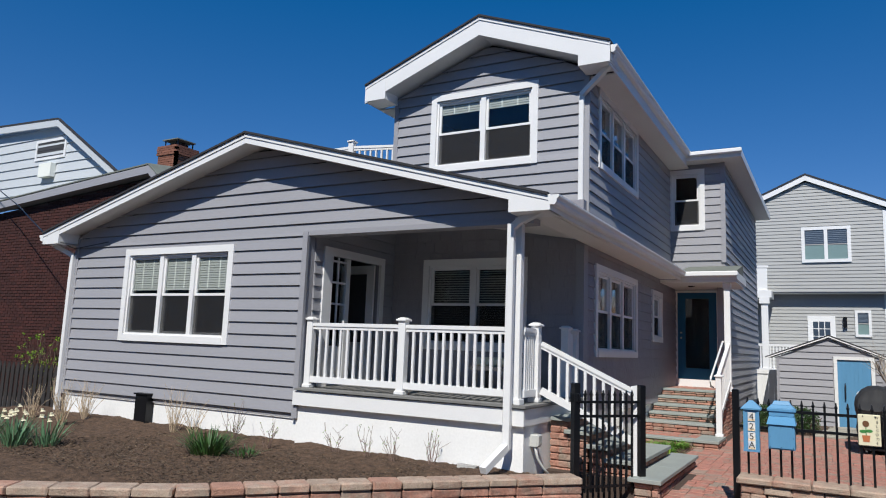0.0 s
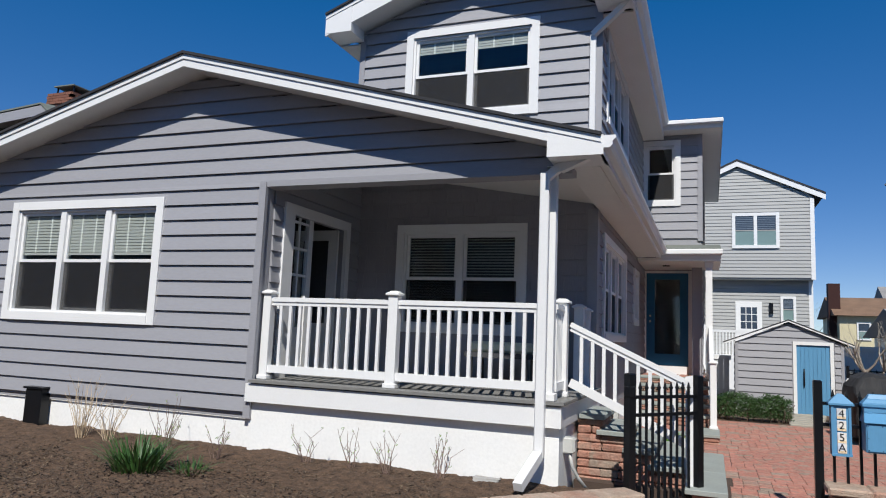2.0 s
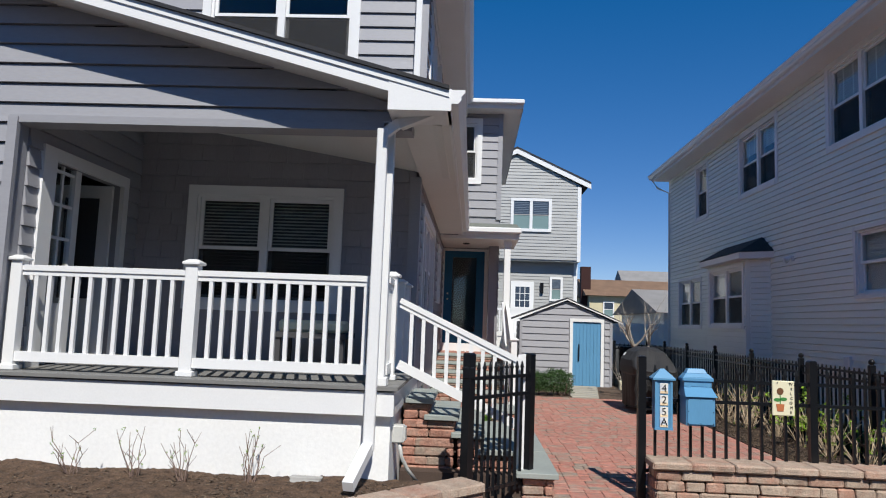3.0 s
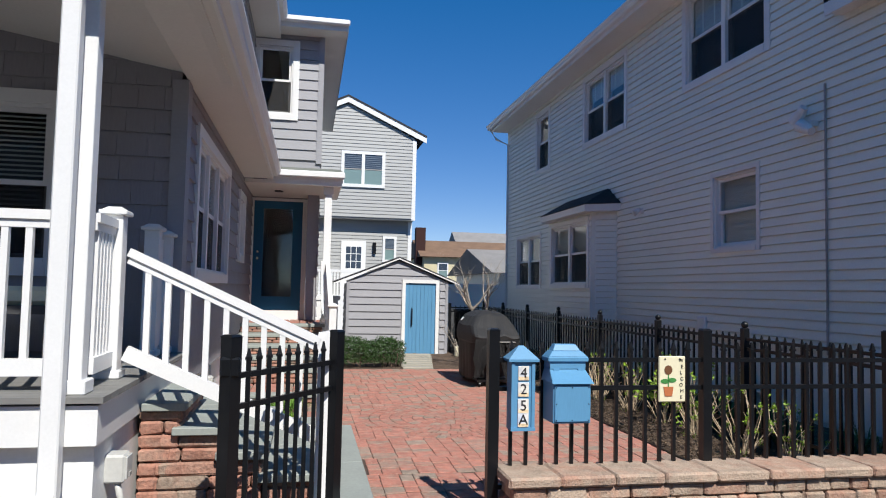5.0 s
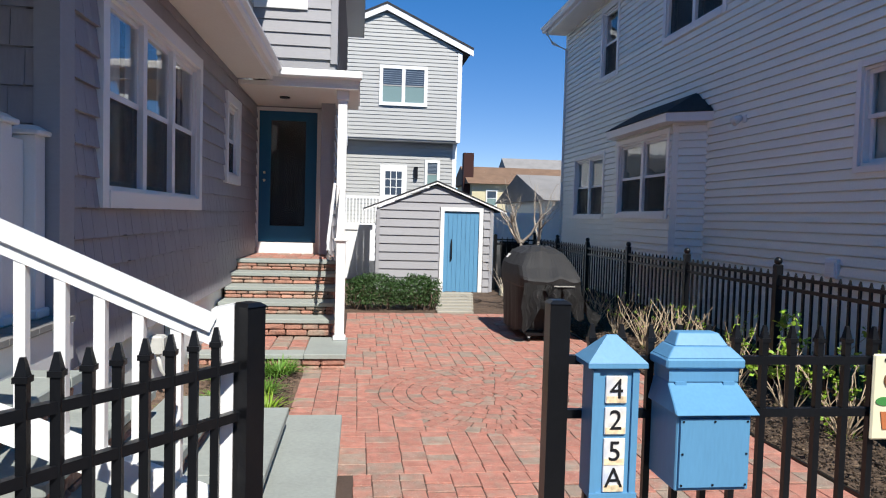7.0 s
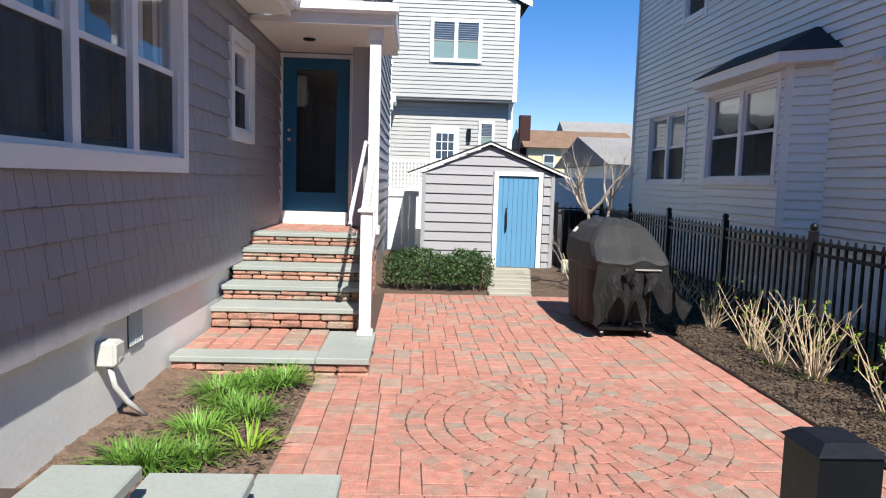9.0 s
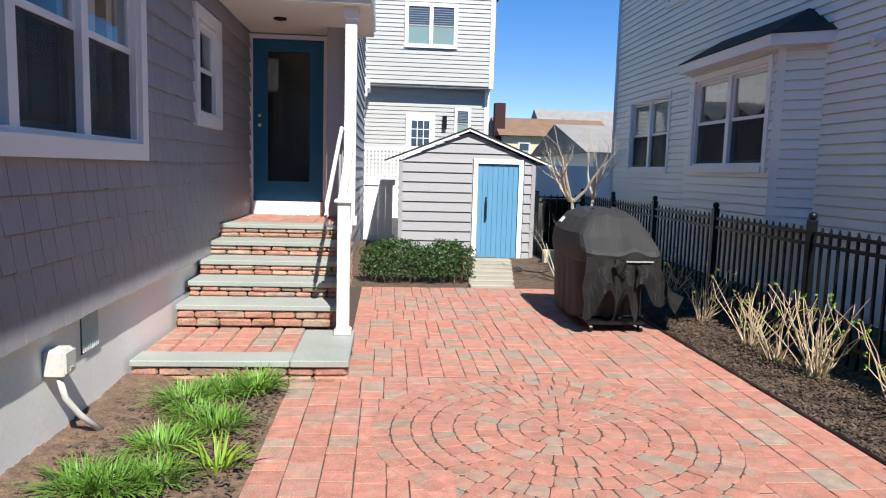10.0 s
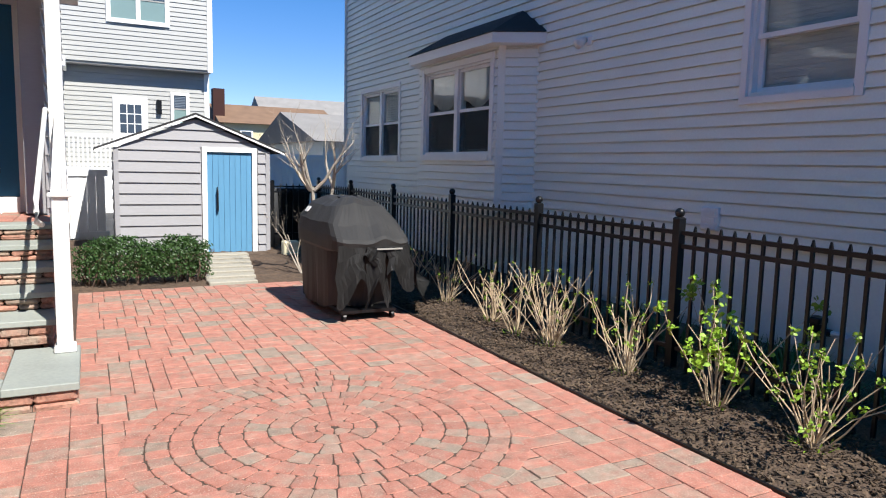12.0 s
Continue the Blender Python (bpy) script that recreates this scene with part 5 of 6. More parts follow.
bay_hole = (15.9, 18.3, 0.9, 3.1)
nholes = [w[:4] for w in wins] + [bay_hole]
core("side_wall", NW, 10.45, 22.5, 0.2, 5.95, nholes, 0.15, VINYL, nb)
core("side_wall", NW, 6.0, 10.45, 0.2, 4.38, [], 0.15, VINYL, nb)
boards = part("siding", NW.boxed(6, 22.4, 0.9, 0.92, 0, 0.003), VINYL, nb, "light gray vinyl siding courses")
lap(NW, 6.0, 22.42, 0.92, 4.385, 0.105, nholes, VINYL, boards, "course", out=0.014, seed=41, gap=0.014, back=0.022)
lap(NW, 10.47, 22.42, 4.385, 5.9, 0.105, nholes, VINYL, boards, "course", out=0.014, seed=42, gap=0.014, back=0.022)
part("upper_end_wall", boxed(2.98, 14, 10.46, 10.6, 4.3, 5.95), VINYL, nb)
lap(south(10.46), 3.1, 8.0, 4.5, 5.9, 0.105, [], VINYL, nb, "end_siding", out=0.014, joined=True, gap=0.014, back=0.012)
part("foundation", boxed(2.99, 3.2, 6.0, 22.45, -0.3, 0.93), NBASE, nb, "gray concrete foundation")
part("corner_post", NW.boxed(22.42, 22.52, 0.9, 5.9, 0.0, 0.02), VINYL, nb)
part("end_wall", boxed(2.97, 14, 22.5, 22.65, -0.2, 6.0), VINYL, nb)
part("end_wall", boxed(3.1, 14, 5.9, 6.0, -0.2, 4.4), VINYL, nb)
# near-black planes stand for the shade indoors behind these windows
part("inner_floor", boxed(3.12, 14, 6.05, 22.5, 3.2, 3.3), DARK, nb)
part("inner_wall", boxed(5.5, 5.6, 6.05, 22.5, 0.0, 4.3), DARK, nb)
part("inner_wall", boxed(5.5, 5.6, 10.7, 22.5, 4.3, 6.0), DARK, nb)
for i, (a, b, c, d, n, tr) in enumerate(wins):
    window("window", NW, a, b, c, d, n, nb, trim=tr, label="white vinyl double-hung window", blind=(0.46, 0.35, 0.0, 0.45, 0.97)[i], slat=0.033 if i < 4 else 0.0385, screens=i < 4)
part("soffit", boxed(2.5, 3.0, 10.5, 22.7, 5.84, 5.86), SOFFIT, nb, "white soffit")
part("fascia", boxed(2.49, 2.515, 10.5, 22.7, 5.82, 6.0), WHITE, nb)
gutter(2.485, 10.5, 22.75, 5.88, -1, nb)
part("roof", prismed([(2.45, 10.5, 6.0), (9.0, 10.5, 8.2), (14.5, 10.5, 6.3), (14.5, 10.5, 6.2), (2.45, 10.5, 5.95)], (0, 12.25, 0)), ROOFING, nb, "dark shingled roof")
part("corner_trim", NW.boxed(10.48, 10.6, 4.75, 5.86, 0.0, 0.03), WHITE, nb)
part("low_roof", prismed([(2.73, 10.45, 4.56), (8.5, 10.45, 5.75), (14.3, 10.45, 4.56), (14.3, 10.45, 4.46), (2.73, 10.45, 4.46)], (0, -4.8, 0)), ROOFING, nb)
part("low_soffit", boxed(2.76, 3.0, 5.7, 10.45, 4.36, 4.4), SOFFIT, nb)
part("low_fascia", boxed(2.73, 2.76, 5.7, 10.45, 4.33, 4.52), WHITE, nb)
bm = bmesh.new()
tube(bm, [(2.45, 22.55, 5.85), (2.6, 22.5, 5.6), (2.93, 22.45, 5.45), (2.93, 22.45, 0.3)], 0.035, 8)
part("downspout", bm, SOFFIT, nb)
part("roof_pipe", boxed(3.3, 3.42, 14.6, 14.72, 6.2, 6.55), BLACK, nb)
# bay window with its hipped roof
bay = new("bay_window")
bay.parent = nb
tagged(bay, "gray bay window with a black shingled roof")
BX = west(2.62)
core("bay_front", BX, 15.98, 18.22, 0.95, 2.95, [(16.15, 18.0, 1.65, 2.79)], 0.08, VINYL, bay)
lap(BX, 15.98, 18.22, 0.98, 2.9, 0.105, [(16.09, 18.06, 1.59, 2.85)], VINYL, bay, "bay_siding", out=0.014, joined=True, gap=0.014, back=0.018)
hexs = [((2.62, 15.98), (2.97, 15.68)), ((2.62, 18.22), (2.97, 18.5))]
for a, b in hexs:
    part("bay_cheek", prismed([(*a, 0.95), (*b, 0.95), (b[0] + 0.1, b[1], 0.95), (a[0] + 0.1, a[1], 0.95)], (0, 0, 2.0)), VINYL, bay)
ang = Face((2.62, 15.98, 0), (0.76, -0.65, 0), (-0.65, -0.76, 0))
lap(ang, 0.06, 0.46, 0.98, 2.9, 0.105, [], VINYL, bay, "cheek_siding", out=0.014, joined=True, gap=0.014, back=0.018)
part("cheek_trim", ang.boxed(-0.03, 0.06, 0.95, 2.92, 0.0, 0.02), VINYL, bay)
window("window", BX, 16.15, 18.0, 1.65, 2.79, 2, nb, trim=0.08, label="white double-hung window with draped valance")
part("bay_floor", boxed(2.64, 3.2, 16.1, 18.15, 0.9, 0.95), VINYL, bay)
part("bay_fascia", prismed([(2.42, 15.86, 2.92), (2.42, 18.2, 2.92), (2.99, 18.6, 2.92), (2.99, 15.5, 2.92)], (0, 0, 0.12)), WHITE, bay)
bm = bmesh.new()
q = [bm.verts.new(p) for p in ((2.4, 15.84, 3.045), (2.4, 18.22, 3.045), (2.99, 18.62, 3.045), (2.99, 15.48, 3.045), (2.99, 18.0, 3.4), (2.99, 16.05, 3.4))]
for f in ((0, 1, 2, 3), (1, 0, 5, 4), (2, 1, 4), (0, 3, 5), (3, 2, 4, 5)):
    bm.faces.new([q[i] for i in f])
bmesh.ops.recalc_face_normals(bm, faces=bm.faces[:])
part("bay_roof", bm, ROOFING, bay, "black shingled bay roof")
for u in (16.2, 17.12):
    bm = bmesh.new()
    grid = []
    for i in range(13):
        t = i / 12
        grid.append([bm.verts.new((2.685 + 0.008 * math.sin(i * 2.1), u + 0.8 * t, 2.72 - j * (0.12 + 0.04 * math.sin(t * math.pi) ** 2))) for j in range(4)])
    for a, b in zip(grid, grid[1:]):
        for j in range(3):
            bm.faces.new((a[j], b[j], b[j + 1], a[j + 1]))
    bmesh.ops.solidify(bm, geom=bm.faces[:], thickness=0.004)
    part("valance", bm, TAPE, bay, "white draped valance", smooth=True)
# small things on that wall
vent = thing("wall_vent", "white louvered dryer vent on the siding", "vent")
part("hood", boxed(2.9, 2.97, 12.9, 13.08, 1.0, 1.2, 0.01), WHITE, vent)
for i in range(3):
    part("louver", boxed(2.892, 2.902, 12.92, 13.06, 1.02 + i * 0.055, 1.06 + i * 0.055), WHITE, vent)
flood = thing("wall_light", "small white floodlight on the siding", "wall lamp")
part("plate", boxed(2.93, 2.97, 14.7, 14.8, 2.78, 2.88, 0.01), WHITE, flood)
bm = bmesh.new()
bmesh.ops.create_cone(bm, cap_ends=True, segments=14, radius1=0.06, radius2=0.035, depth=0.12, matrix=Matrix.Translation((2.87, 14.8, 2.82)) @ Matrix.Rotation(radians(60), 4, "Y"))
part("head", bm, WHITE, flood, smooth=True)
flood2 = thing("wall_floodlight", "white twin floodlight on a bracket", "wall lamp")
bm = bmesh.new()
for z, y, t in ((3.45, 10.96, 50), (3.28, 10.86, 120)):
    bmesh.ops.create_cone(bm, cap_ends=True, segments=14, radius1=0.075, radius2=0.045, depth=0.2, matrix=Matrix.Translation((2.84, y, z)) @ Matrix.Rotation(radians(t), 4, "X"))
part("lamp_head", bm, WHITE, flood2)
part("bracket", boxed(2.86, 2.97, 10.8, 10.92, 3.3, 3.36), WHITE, flood2)
cable = thing("wall_conduit", "thin gray conduit running down the siding", "conduit")
bm = bmesh.new()
tube(bm, [(2.925, 10.68, 3.72), (2.925, 10.68, 0.9)], 0.013, 6)
part("pipe", bm, CONCRETE, cable)
hose = thing("hose_tap", "black and white hose tap on the foundation", "tap")
part("valve", boxed(2.87, 2.95, 11.9, 11.98, 0.28, 0.47, 0.015), BLACK, hose)
part("valve_cap", boxed(2.855, 2.965, 11.885, 11.995, 0.42, 0.47, 0.01), BLACK, hose)
part("union", boxed(2.885, 2.935, 11.82, 11.9, 0.345, 0.395, 0.01), BLACK, hose)
bm = bmesh.new()
tube(bm, [(2.91, 11.82, 0.37), (2.91, 11.72, 0.37), (2.99, 11.68, 0.37)], 0.022, 8)
part("pipe", bm, WHITE, hose)

# ---- houses behind ----
far = thing("rear_house", "pale gray two-storey house behind the yard", "house")
FB, FL = south(33.0), south(33.5)
part("upper_body", boxed(-9, 1.95, 33.02, 42, 4.34, 7.7), FAR_VINYL, far)
part("gable", prismed([(-4.9, 33.02, 7.6), (1.95, 33.02, 7.6), (1.95, 33.02, 7.75), (-0.9, 33.02, 9.1), (-4.9, 33.02, 7.75)], (0, 9, 0)), FAR_VINYL, far)
part("lower_body", boxed(-9, 1.9, 33.52, 42, -0.3, 4.34), FAR_VINYL, far)
lap(FB, -9, 1.95, 4.4, 9.1, 0.145, [], FAR_VINYL, far, "far_siding", out=0.02, joined=True, top=lambda z: (-9, 1.95) if z < 7.65 else under_gable(-0.9, 9.12, 0.47)(z))
lap(FL, -9, 1.9, 0.2, 4.3, 0.145, [], FAR_VINYL, far, "far_lower_siding", out=0.02, joined=True)
part("corner_board", FB.boxed(1.83, 1.99, 4.34, 7.7, 0.0, 0.05), WHITE, far)
part("corner_board", FL.boxed(1.78, 1.94, 0.0, 4.34, 0.0, 0.05), WHITE, far)
for a, b in (((-5.3, 7.33), (-0.9, 9.38)), ((2.4, 7.85), (-0.9, 9.38))):
    part("rake_board", prismed([(a[0], 32.84, a[1]), (b[0], 32.84, b[1]), (b[0], 32.84, b[1] - 0.25), (a[0], 32.84, a[1] - 0.25)], (0, 0.06, 0)), WHITE, far)
    part("roof", prismed([(a[0], 32.82, a[1] + 0.06), (b[0], 32.82, b[1] + 0.06), (b[0], 32.82, b[1] - 0.02), (a[0], 32.82, a[1] - 0.02)], (0, 9.2, 0)), ROOFING, far)


def far_window(face, u0, u1, z0, z1, cols, parent, trim=0.1, bars=False, slats=False, dark=False):
    """A distant double-hung window: frame, sash bars and two panes a column, with blind slats where they show."""
    w = new("window")
    w.parent = parent
    step = (u1 - u0 - trim) / cols
    mid = (z0 + z1) / 2
    part("frame", face.boxed(u0, u0 + trim, z0, z1, 0.02, 0.08), WHITE, w)
    part("frame", face.boxed(u1 - trim, u1, z0, z1, 0.02, 0.08), WHITE, w)
    part("frame", face.boxed(u0 + trim, u1 - trim, z1 - trim, z1, 0.02, 0.078), WHITE, w)
    part("sill", face.boxed(u0 + trim, u1 - trim, z0, z0 + trim, 0.02, 0.09), WHITE, w)
    for i in range(cols):
        a, b = u0 + trim + i * step, u0 + (i + 1) * step
        if i:
            part("mullion", face.boxed(a - trim, a, z0 + trim, z1 - trim, 0.02, 0.076), WHITE, w)
        part("pane", face.boxed(a, b, mid + 0.02, z1 - trim, 0.022, 0.05), DARK if dark else FARGLASS, w)
        part("pane", face.boxed(a, b, z0 + trim, mid - 0.02, 0.022, 0.045), DARK if dark else FARGLASS2, w)
        part("meeting_rail", face.boxed(a, b, mid - 0.02, mid + 0.02, 0.022, 0.06), DARK if dark else CONCRETE if slats else WHITE, w)
        if slats:
            for k in range(7):
                q = mid + 0.07 + k * (z1 - trim - mid - 0.08) / 7
                part("blind_slat", face.boxed(a + 0.02, b - 0.02, q, q + 0.022, 0.05, 0.054), FARSLAT, w)
        if bars:
            part("bar", face.boxed((a + b) / 2 - 0.012, (a + b) / 2 + 0.012, mid + 0.03, z1 - trim, 0.05, 0.057), WHITE, w)
            part("bar", face.boxed(a, b, (mid + z1 - trim) / 2 - 0.012, (mid + z1 - trim) / 2 + 0.012, 0.05, 0.056), WHITE, w)


FARSLAT = material("gray_blue_blind", (0.16, 0.2, 0.25), 0.5, spread=0.1, bump=0)
FARGLASS = material("dark_reflecting_pane", (0.05, 0.07, 0.1), 0.08, spread=0.15, bump=0)
FARGLASS2 = material("curtained_pane", (0.2, 0.29, 0.28), 0.12, spread=0.1, bump=0)
far_window(FB, -1.12, 0.69, 5.63, 7.13, 2, far, trim=0.13, slats=True)
far_window(FL, 0.72, 1.3, 2.6, 3.68, 1, far, slats=True)
far_window(FL, -2.95, -2.0, 4.9, 7.2, 1, far, bars=False)
bd = new("back_door")
bd.parent = far
part("frame", FL.boxed(-1.0, 0.02, 1.2, 3.44, 0.02, 0.08), WHITE, bd)
for i in range(3):
    for j in range(3):
        part("pane", FL.boxed(-0.8 + i * 0.22, -0.61 + i * 0.22, 2.3 + j * 0.31, 2.58 + j * 0.31, 0.07, 0.085), FARGLASS, bd)
part("lantern", FL.boxed(0.3, 0.44, 2.95, 3.4, 0.03, 0.15), BLACK, far, "black wall lantern")
balcony = new("balcony")
balcony.parent = far
tagged(balcony, "white balcony over a columned porch")
part("floor", boxed(-7, -2.25, 32.0, 33.4, 4.1, 4.4), WHITE, balcony)
part("column", boxed(-2.65, -2.4, 32.05, 32.3, 1.0, 4.1), WHITE, balcony)
part("capital", boxed(-2.72, -2.33, 31.98, 32.37, 3.85, 4.1), WHITE, balcony)
part("rail", boxed(-7, -2.35, 32.06, 32.14, 5.35, 5.45), WHITE, balcony)
part("rail_panel", boxed(-7, -2.4, 32.08, 32.12, 4.4, 5.35), WHITE, balcony)
part("low_rail", boxed(-7, 0.0, 32.08, 32.16, 2.1, 2.2), WHITE, balcony)
for i in range(36):
    part("baluster", boxed(-4.3 + i * 0.12, -4.25 + i * 0.12, 32.09, 32.14, 1.2, 2.1), WHITE, balcony)
part("porch_base", boxed(-7, 0.0, 32.0, 33.5, -0.2, 1.2), WHITE, balcony)

YELLOW = material("pale_yellow_siding", (0.62, 0.55, 0.35), 0.6, bump=0.05)
TANROOF = material("tan_shingle_roof", (0.2, 0.122, 0.075), 0.9, spread=0.3, bump=0.3)
GRAYROOF = material("gray_shingle_roof", (0.25, 0.24, 0.23), 0.9, spread=0.2, bump=0.3)


def distant_house(x0, x1, y, z_eave, z_ridge, wall, roofing, label, wins_):
    h = thing("distant_house", label, "house")
    part("wall", boxed(x0, x1, y, y + 8, -0.3, z_eave), wall, h)
    part("roof", prismed([(x0 - 0.4, y - 0.5, z_eave - 0.05), (x0 - 0.4, y + 4, z_ridge), (x0 - 0.4, y + 8.5, z_eave - 0.05)], (x1 - x0 + 0.8, 0, 0)), roofing, h)
    for u, z in wins_:
        far_window(south(y), u, u + 0.9, z, z + 1.3, 1, h, bars=False)
    return h


d1 = distant_house(6.9, 15, 60, 4.2, 5.75, YELLOW, TANROOF, "pale yellow house with a tan shingled roof", ((8.0, 2.4), (11.2, 2.4)))
part("chimney", boxed(6.35, 7.15, 61, 61.8, 0, 6.6), BRICK, d1)
distant_house(14.5, 26, 80, 5.6, 8.3, VINYL, GRAYROOF, "gray-roofed house in the distance", ())
distant_house(5.1, 10, 31, 2.25, 3.35, WHITE, GRAYROOF, "low white outbuilding with a gray roof", ())

# ---- house beyond the front bed ----
brick_house = thing("brick_house", "dark red brick house with white upper gable", "house")
BF = south(13.5)
GABLEWHITE = material("white_gable_board", (0.55, 0.58, 0.6), 0.6, spread=0.06, stain=0.5, bump=0.03)
part("wall", prismed([(-30, 13.52, -0.9), (-16.75, 13.52, -0.9), (-16.75, 13.52, 5.85), (-17.1, 13.52, 6.2), (-30, 13.52, 5.2)], (0, 8, 0)), MORTAR, brick_house)
bm = bmesh.new()
z = -0.5
row = 0
while z < 6.3:
    u = -26.0 - (0.14 if row % 2 else 0)
    while u < -17.0:
        if z + 0.06 < 6.2 - (0.08 * max(0, -17.1 - u) if u < -17.1 else 0.8 * (u + 17.1)):
            BF.box(bm, u, u + 0.262, z, z + 0.08, -0.02, 0.012)
        u += 0.28
    z += 0.097
    row += 1
bmesh.ops.recalc_face_normals(bm, faces=bm.faces[:])
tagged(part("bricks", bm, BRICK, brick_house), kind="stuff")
for a, b in (((-30, 5.5), (-17.15, 6.48)), ((-16.5, 5.96), (-17.15, 6.48))):
    part("rake_board", prismed([(a[0], 13.2, a[1]), (b[0], 13.2, b[1]), (b[0], 13.2, b[1] - 0.24), (a[0], 13.2, a[1] - 0.24)], (0, 0.05, 0)), SIDING, brick_house)
    part("rake_soffit", prismed([(a[0], 13.26, a[1] - 0.2), (b[0], 13.26, b[1] - 0.2), (b[0], 13.26, b[1] - 0.23), (a[0], 13.26, a[1] - 0.23)], (0, 0.3, 0)), CONCRETE, brick_house)
part("roof", prismed([(-30, 13.18, 5.52), (-17.15, 13.18, 6.5), (-17.6, 19.0, 7.3), (-30, 19.0, 8.3)], (0, 0, 0.04)), GREEN_ROOF, brick_house, "green-gray shingled roof")
part("roof", prismed([(-17.15, 13.18, 6.5), (-16.5, 13.18, 5.98), (-16.5, 19.0, 6.4), (-17.6, 19.0, 7.3)], (0, 0, 0.04)), GREEN_ROOF, brick_house)
WG = south(18.99)
part("upper_gable", prismed([(-40, 19, 7.5), (-26.6, 19, 7.5), (-26.6, 19, 8.3), (-31.1, 19, 11.1), (-40, 19, 11.4)], (0, 0.4, 0)), GABLEWHITE, brick_house)
lap(WG, -40, -26.6, 7.6, 11.4, 0.45, [], GABLEWHITE, brick_house, "gable_board", out=0.05, top=lambda z: (-40, -26.6 if z < 8.3 else -26.6 - (z - 8.3) / 0.622), seed=51)
for a, b in (((-40, 11.78), (-31.05, 11.42)), ((-26.3, 8.42), (-31.05, 11.42))):
    part("upper_rake", prismed([(a[0], 18.6, a[1]), (b[0], 18.6, b[1]), (b[0], 18.6, b[1] - 0.35), (a[0], 18.6, a[1] - 0.35)], (0, 0.08, 0)), GABLEWHITE, brick_house)
    part("upper_roof", prismed([(a[0], 18.58, a[1] + 0.06), (b[0], 18.58, b[1] + 0.06), (b[0], 18.58, b[1] - 0.02), (a[0], 18.58, a[1] - 0.02)], (0, 0.16, 0)), ROOFING, brick_house)
far_window(WG, -33.1, -30.7, 9.65, 10.65, 1, brick_house, trim=0.13, bars=False, dark=True)
part("service_head", WG.boxed(-32.3, -31.35, 8.75, 9.4, 0.05, 0.3), VINYL, brick_house)
EYELEVEL = Vector((-0.6, 0.67, 1.556))
UPPER = ("upper_gable", "gable_board", "upper_rake", "upper_roof", "window", "service_head")
for ob in brick_house.children:
    k = 0.634 if ob.name.split(".")[0] in UPPER else 0.768
    settle = Matrix.Translation(EYELEVEL * (1 - k)) @ Matrix.Scale(k, 4)
    for piece in (ob, *ob.children):
        if piece.data:
            piece.data.transform(settle)
chim = new("chimney")
chim.parent = brick_house
tagged(chim, "red brick chimney with a metal cap")
bm = bmesh.new()
cx, cy = -18.3, 15.1
for k in range(26):
    s = 0.42 if k < 22 else 0.46
    z = 5.6 + k * 0.075
    off = 0.0 if k % 2 else 0.11
    for i in range(-3, 3):
        a, b = max(-s, i * 0.22 + off - 0.0), min(s, i * 0.22 + off + 0.21)
        if b - a > 0.03:
            box(bm, cx + a, cx + b, cy - s, cy - s + 0.1, z, z + 0.066)
            box(bm, cx + s - 0.1, cx + s, cy + a, cy + b, z, z + 0.066)
tagged(part("bricks", bm, material("orange_brick", (0.23, 0.095, 0.06), 0.85, spread=0.2, bump=0.3, per_piece=0.25), chim), kind="stuff")
part("mortar_core", boxed(cx - 0.39, cx + 0.39, cy - 0.39, cy + 0.39, -0.2, 7.5), MORTAR, chim)
part("flue", boxed(cx - 0.2, cx + 0.2, cy - 0.2, cy + 0.2, 7.5, 7.68), BRICK, chim)
part("cap", boxed(cx - 0.36, cx + 0.36, cy - 0.36, cy + 0.36, 7.76, 7.79), GREEN_ROOF, chim)
for x in (-0.3, 0.28):
    for y in (-0.3, 0.28):
        part("cap_leg", boxed(cx + x, cx + x + 0.03, cy + y, cy + y + 0.03, 7.5, 7.76), BLACK, chim)
wire = thing("service_cable", "black overhead service cable to the house corner", "cable")
bm = bmesh.new()
tube(bm, [(-22.5, 10.6, 6.6), (-18.2, 9.75, 5.05), (-15.8, 9.0, 4.3), (-14.0, 8.3, 3.75), (-12.6, 7.8, 3.3)], 0.012, 5)
tube(bm, [(-12.6, 7.8, 3.3), (-12.2, 8.1, 3.1), (-11.3, 8.14, 3.2)], 0.008, 5)
part("strand", bm, BLACK, wire)
dark_fence = thing("wooden_fence", "dark weathered picket fence beside the house", "fence")
DFENCE = material("dark_weathered_wood", (0.03, 0.026, 0.024), 0.8, spread=0.3, bump=0.3)
for i in range(26):
    x = -16.6 + i * 0.16
    part("picket", prismed([(x, 8.62, 0.0), (x + 0.1, 8.62, 0.0), (x + 0.1, 8.62, 0.86), (x + 0.05, 8.62, 0.95), (x, 8.62, 0.86)], (0, 0.02, 0)), DFENCE, dark_fence)
for z in (0.25, 0.72):
    part("rail", boxed(-16.7, -12.4, 8.645, 8.69, z, z + 0.07), DFENCE, dark_fence)
fp = part("post", boxed(-12.72, -12.6, 8.55, 8.66, 0.0, 1.0), BARK, dark_fence, "weathered post with pointed finial")
bm = bmesh.new()
bmesh.ops.create_cone(bm, cap_ends=True, segments=10, radius1=0.055, radius2=0.005, depth=0.16, matrix=Matrix.Translation((-12.66, 8.6, 1.09)))
part("finial", bm, BARK, fp)
deck_rail = thing("roof_deck_railing", "white railing of a roof deck behind the ridge", "railing")
part("deck_floor", boxed(-10.6, -7.05, 11.4, 14.5, 4.45, 4.55), WHITE, deck_rail)
cap_post(-8.6, 11.5, 4.55, 5.71, 0.12, deck_rail)
cap_post(-10.4, 11.5, 4.55, 5.71, 0.12, deck_rail)
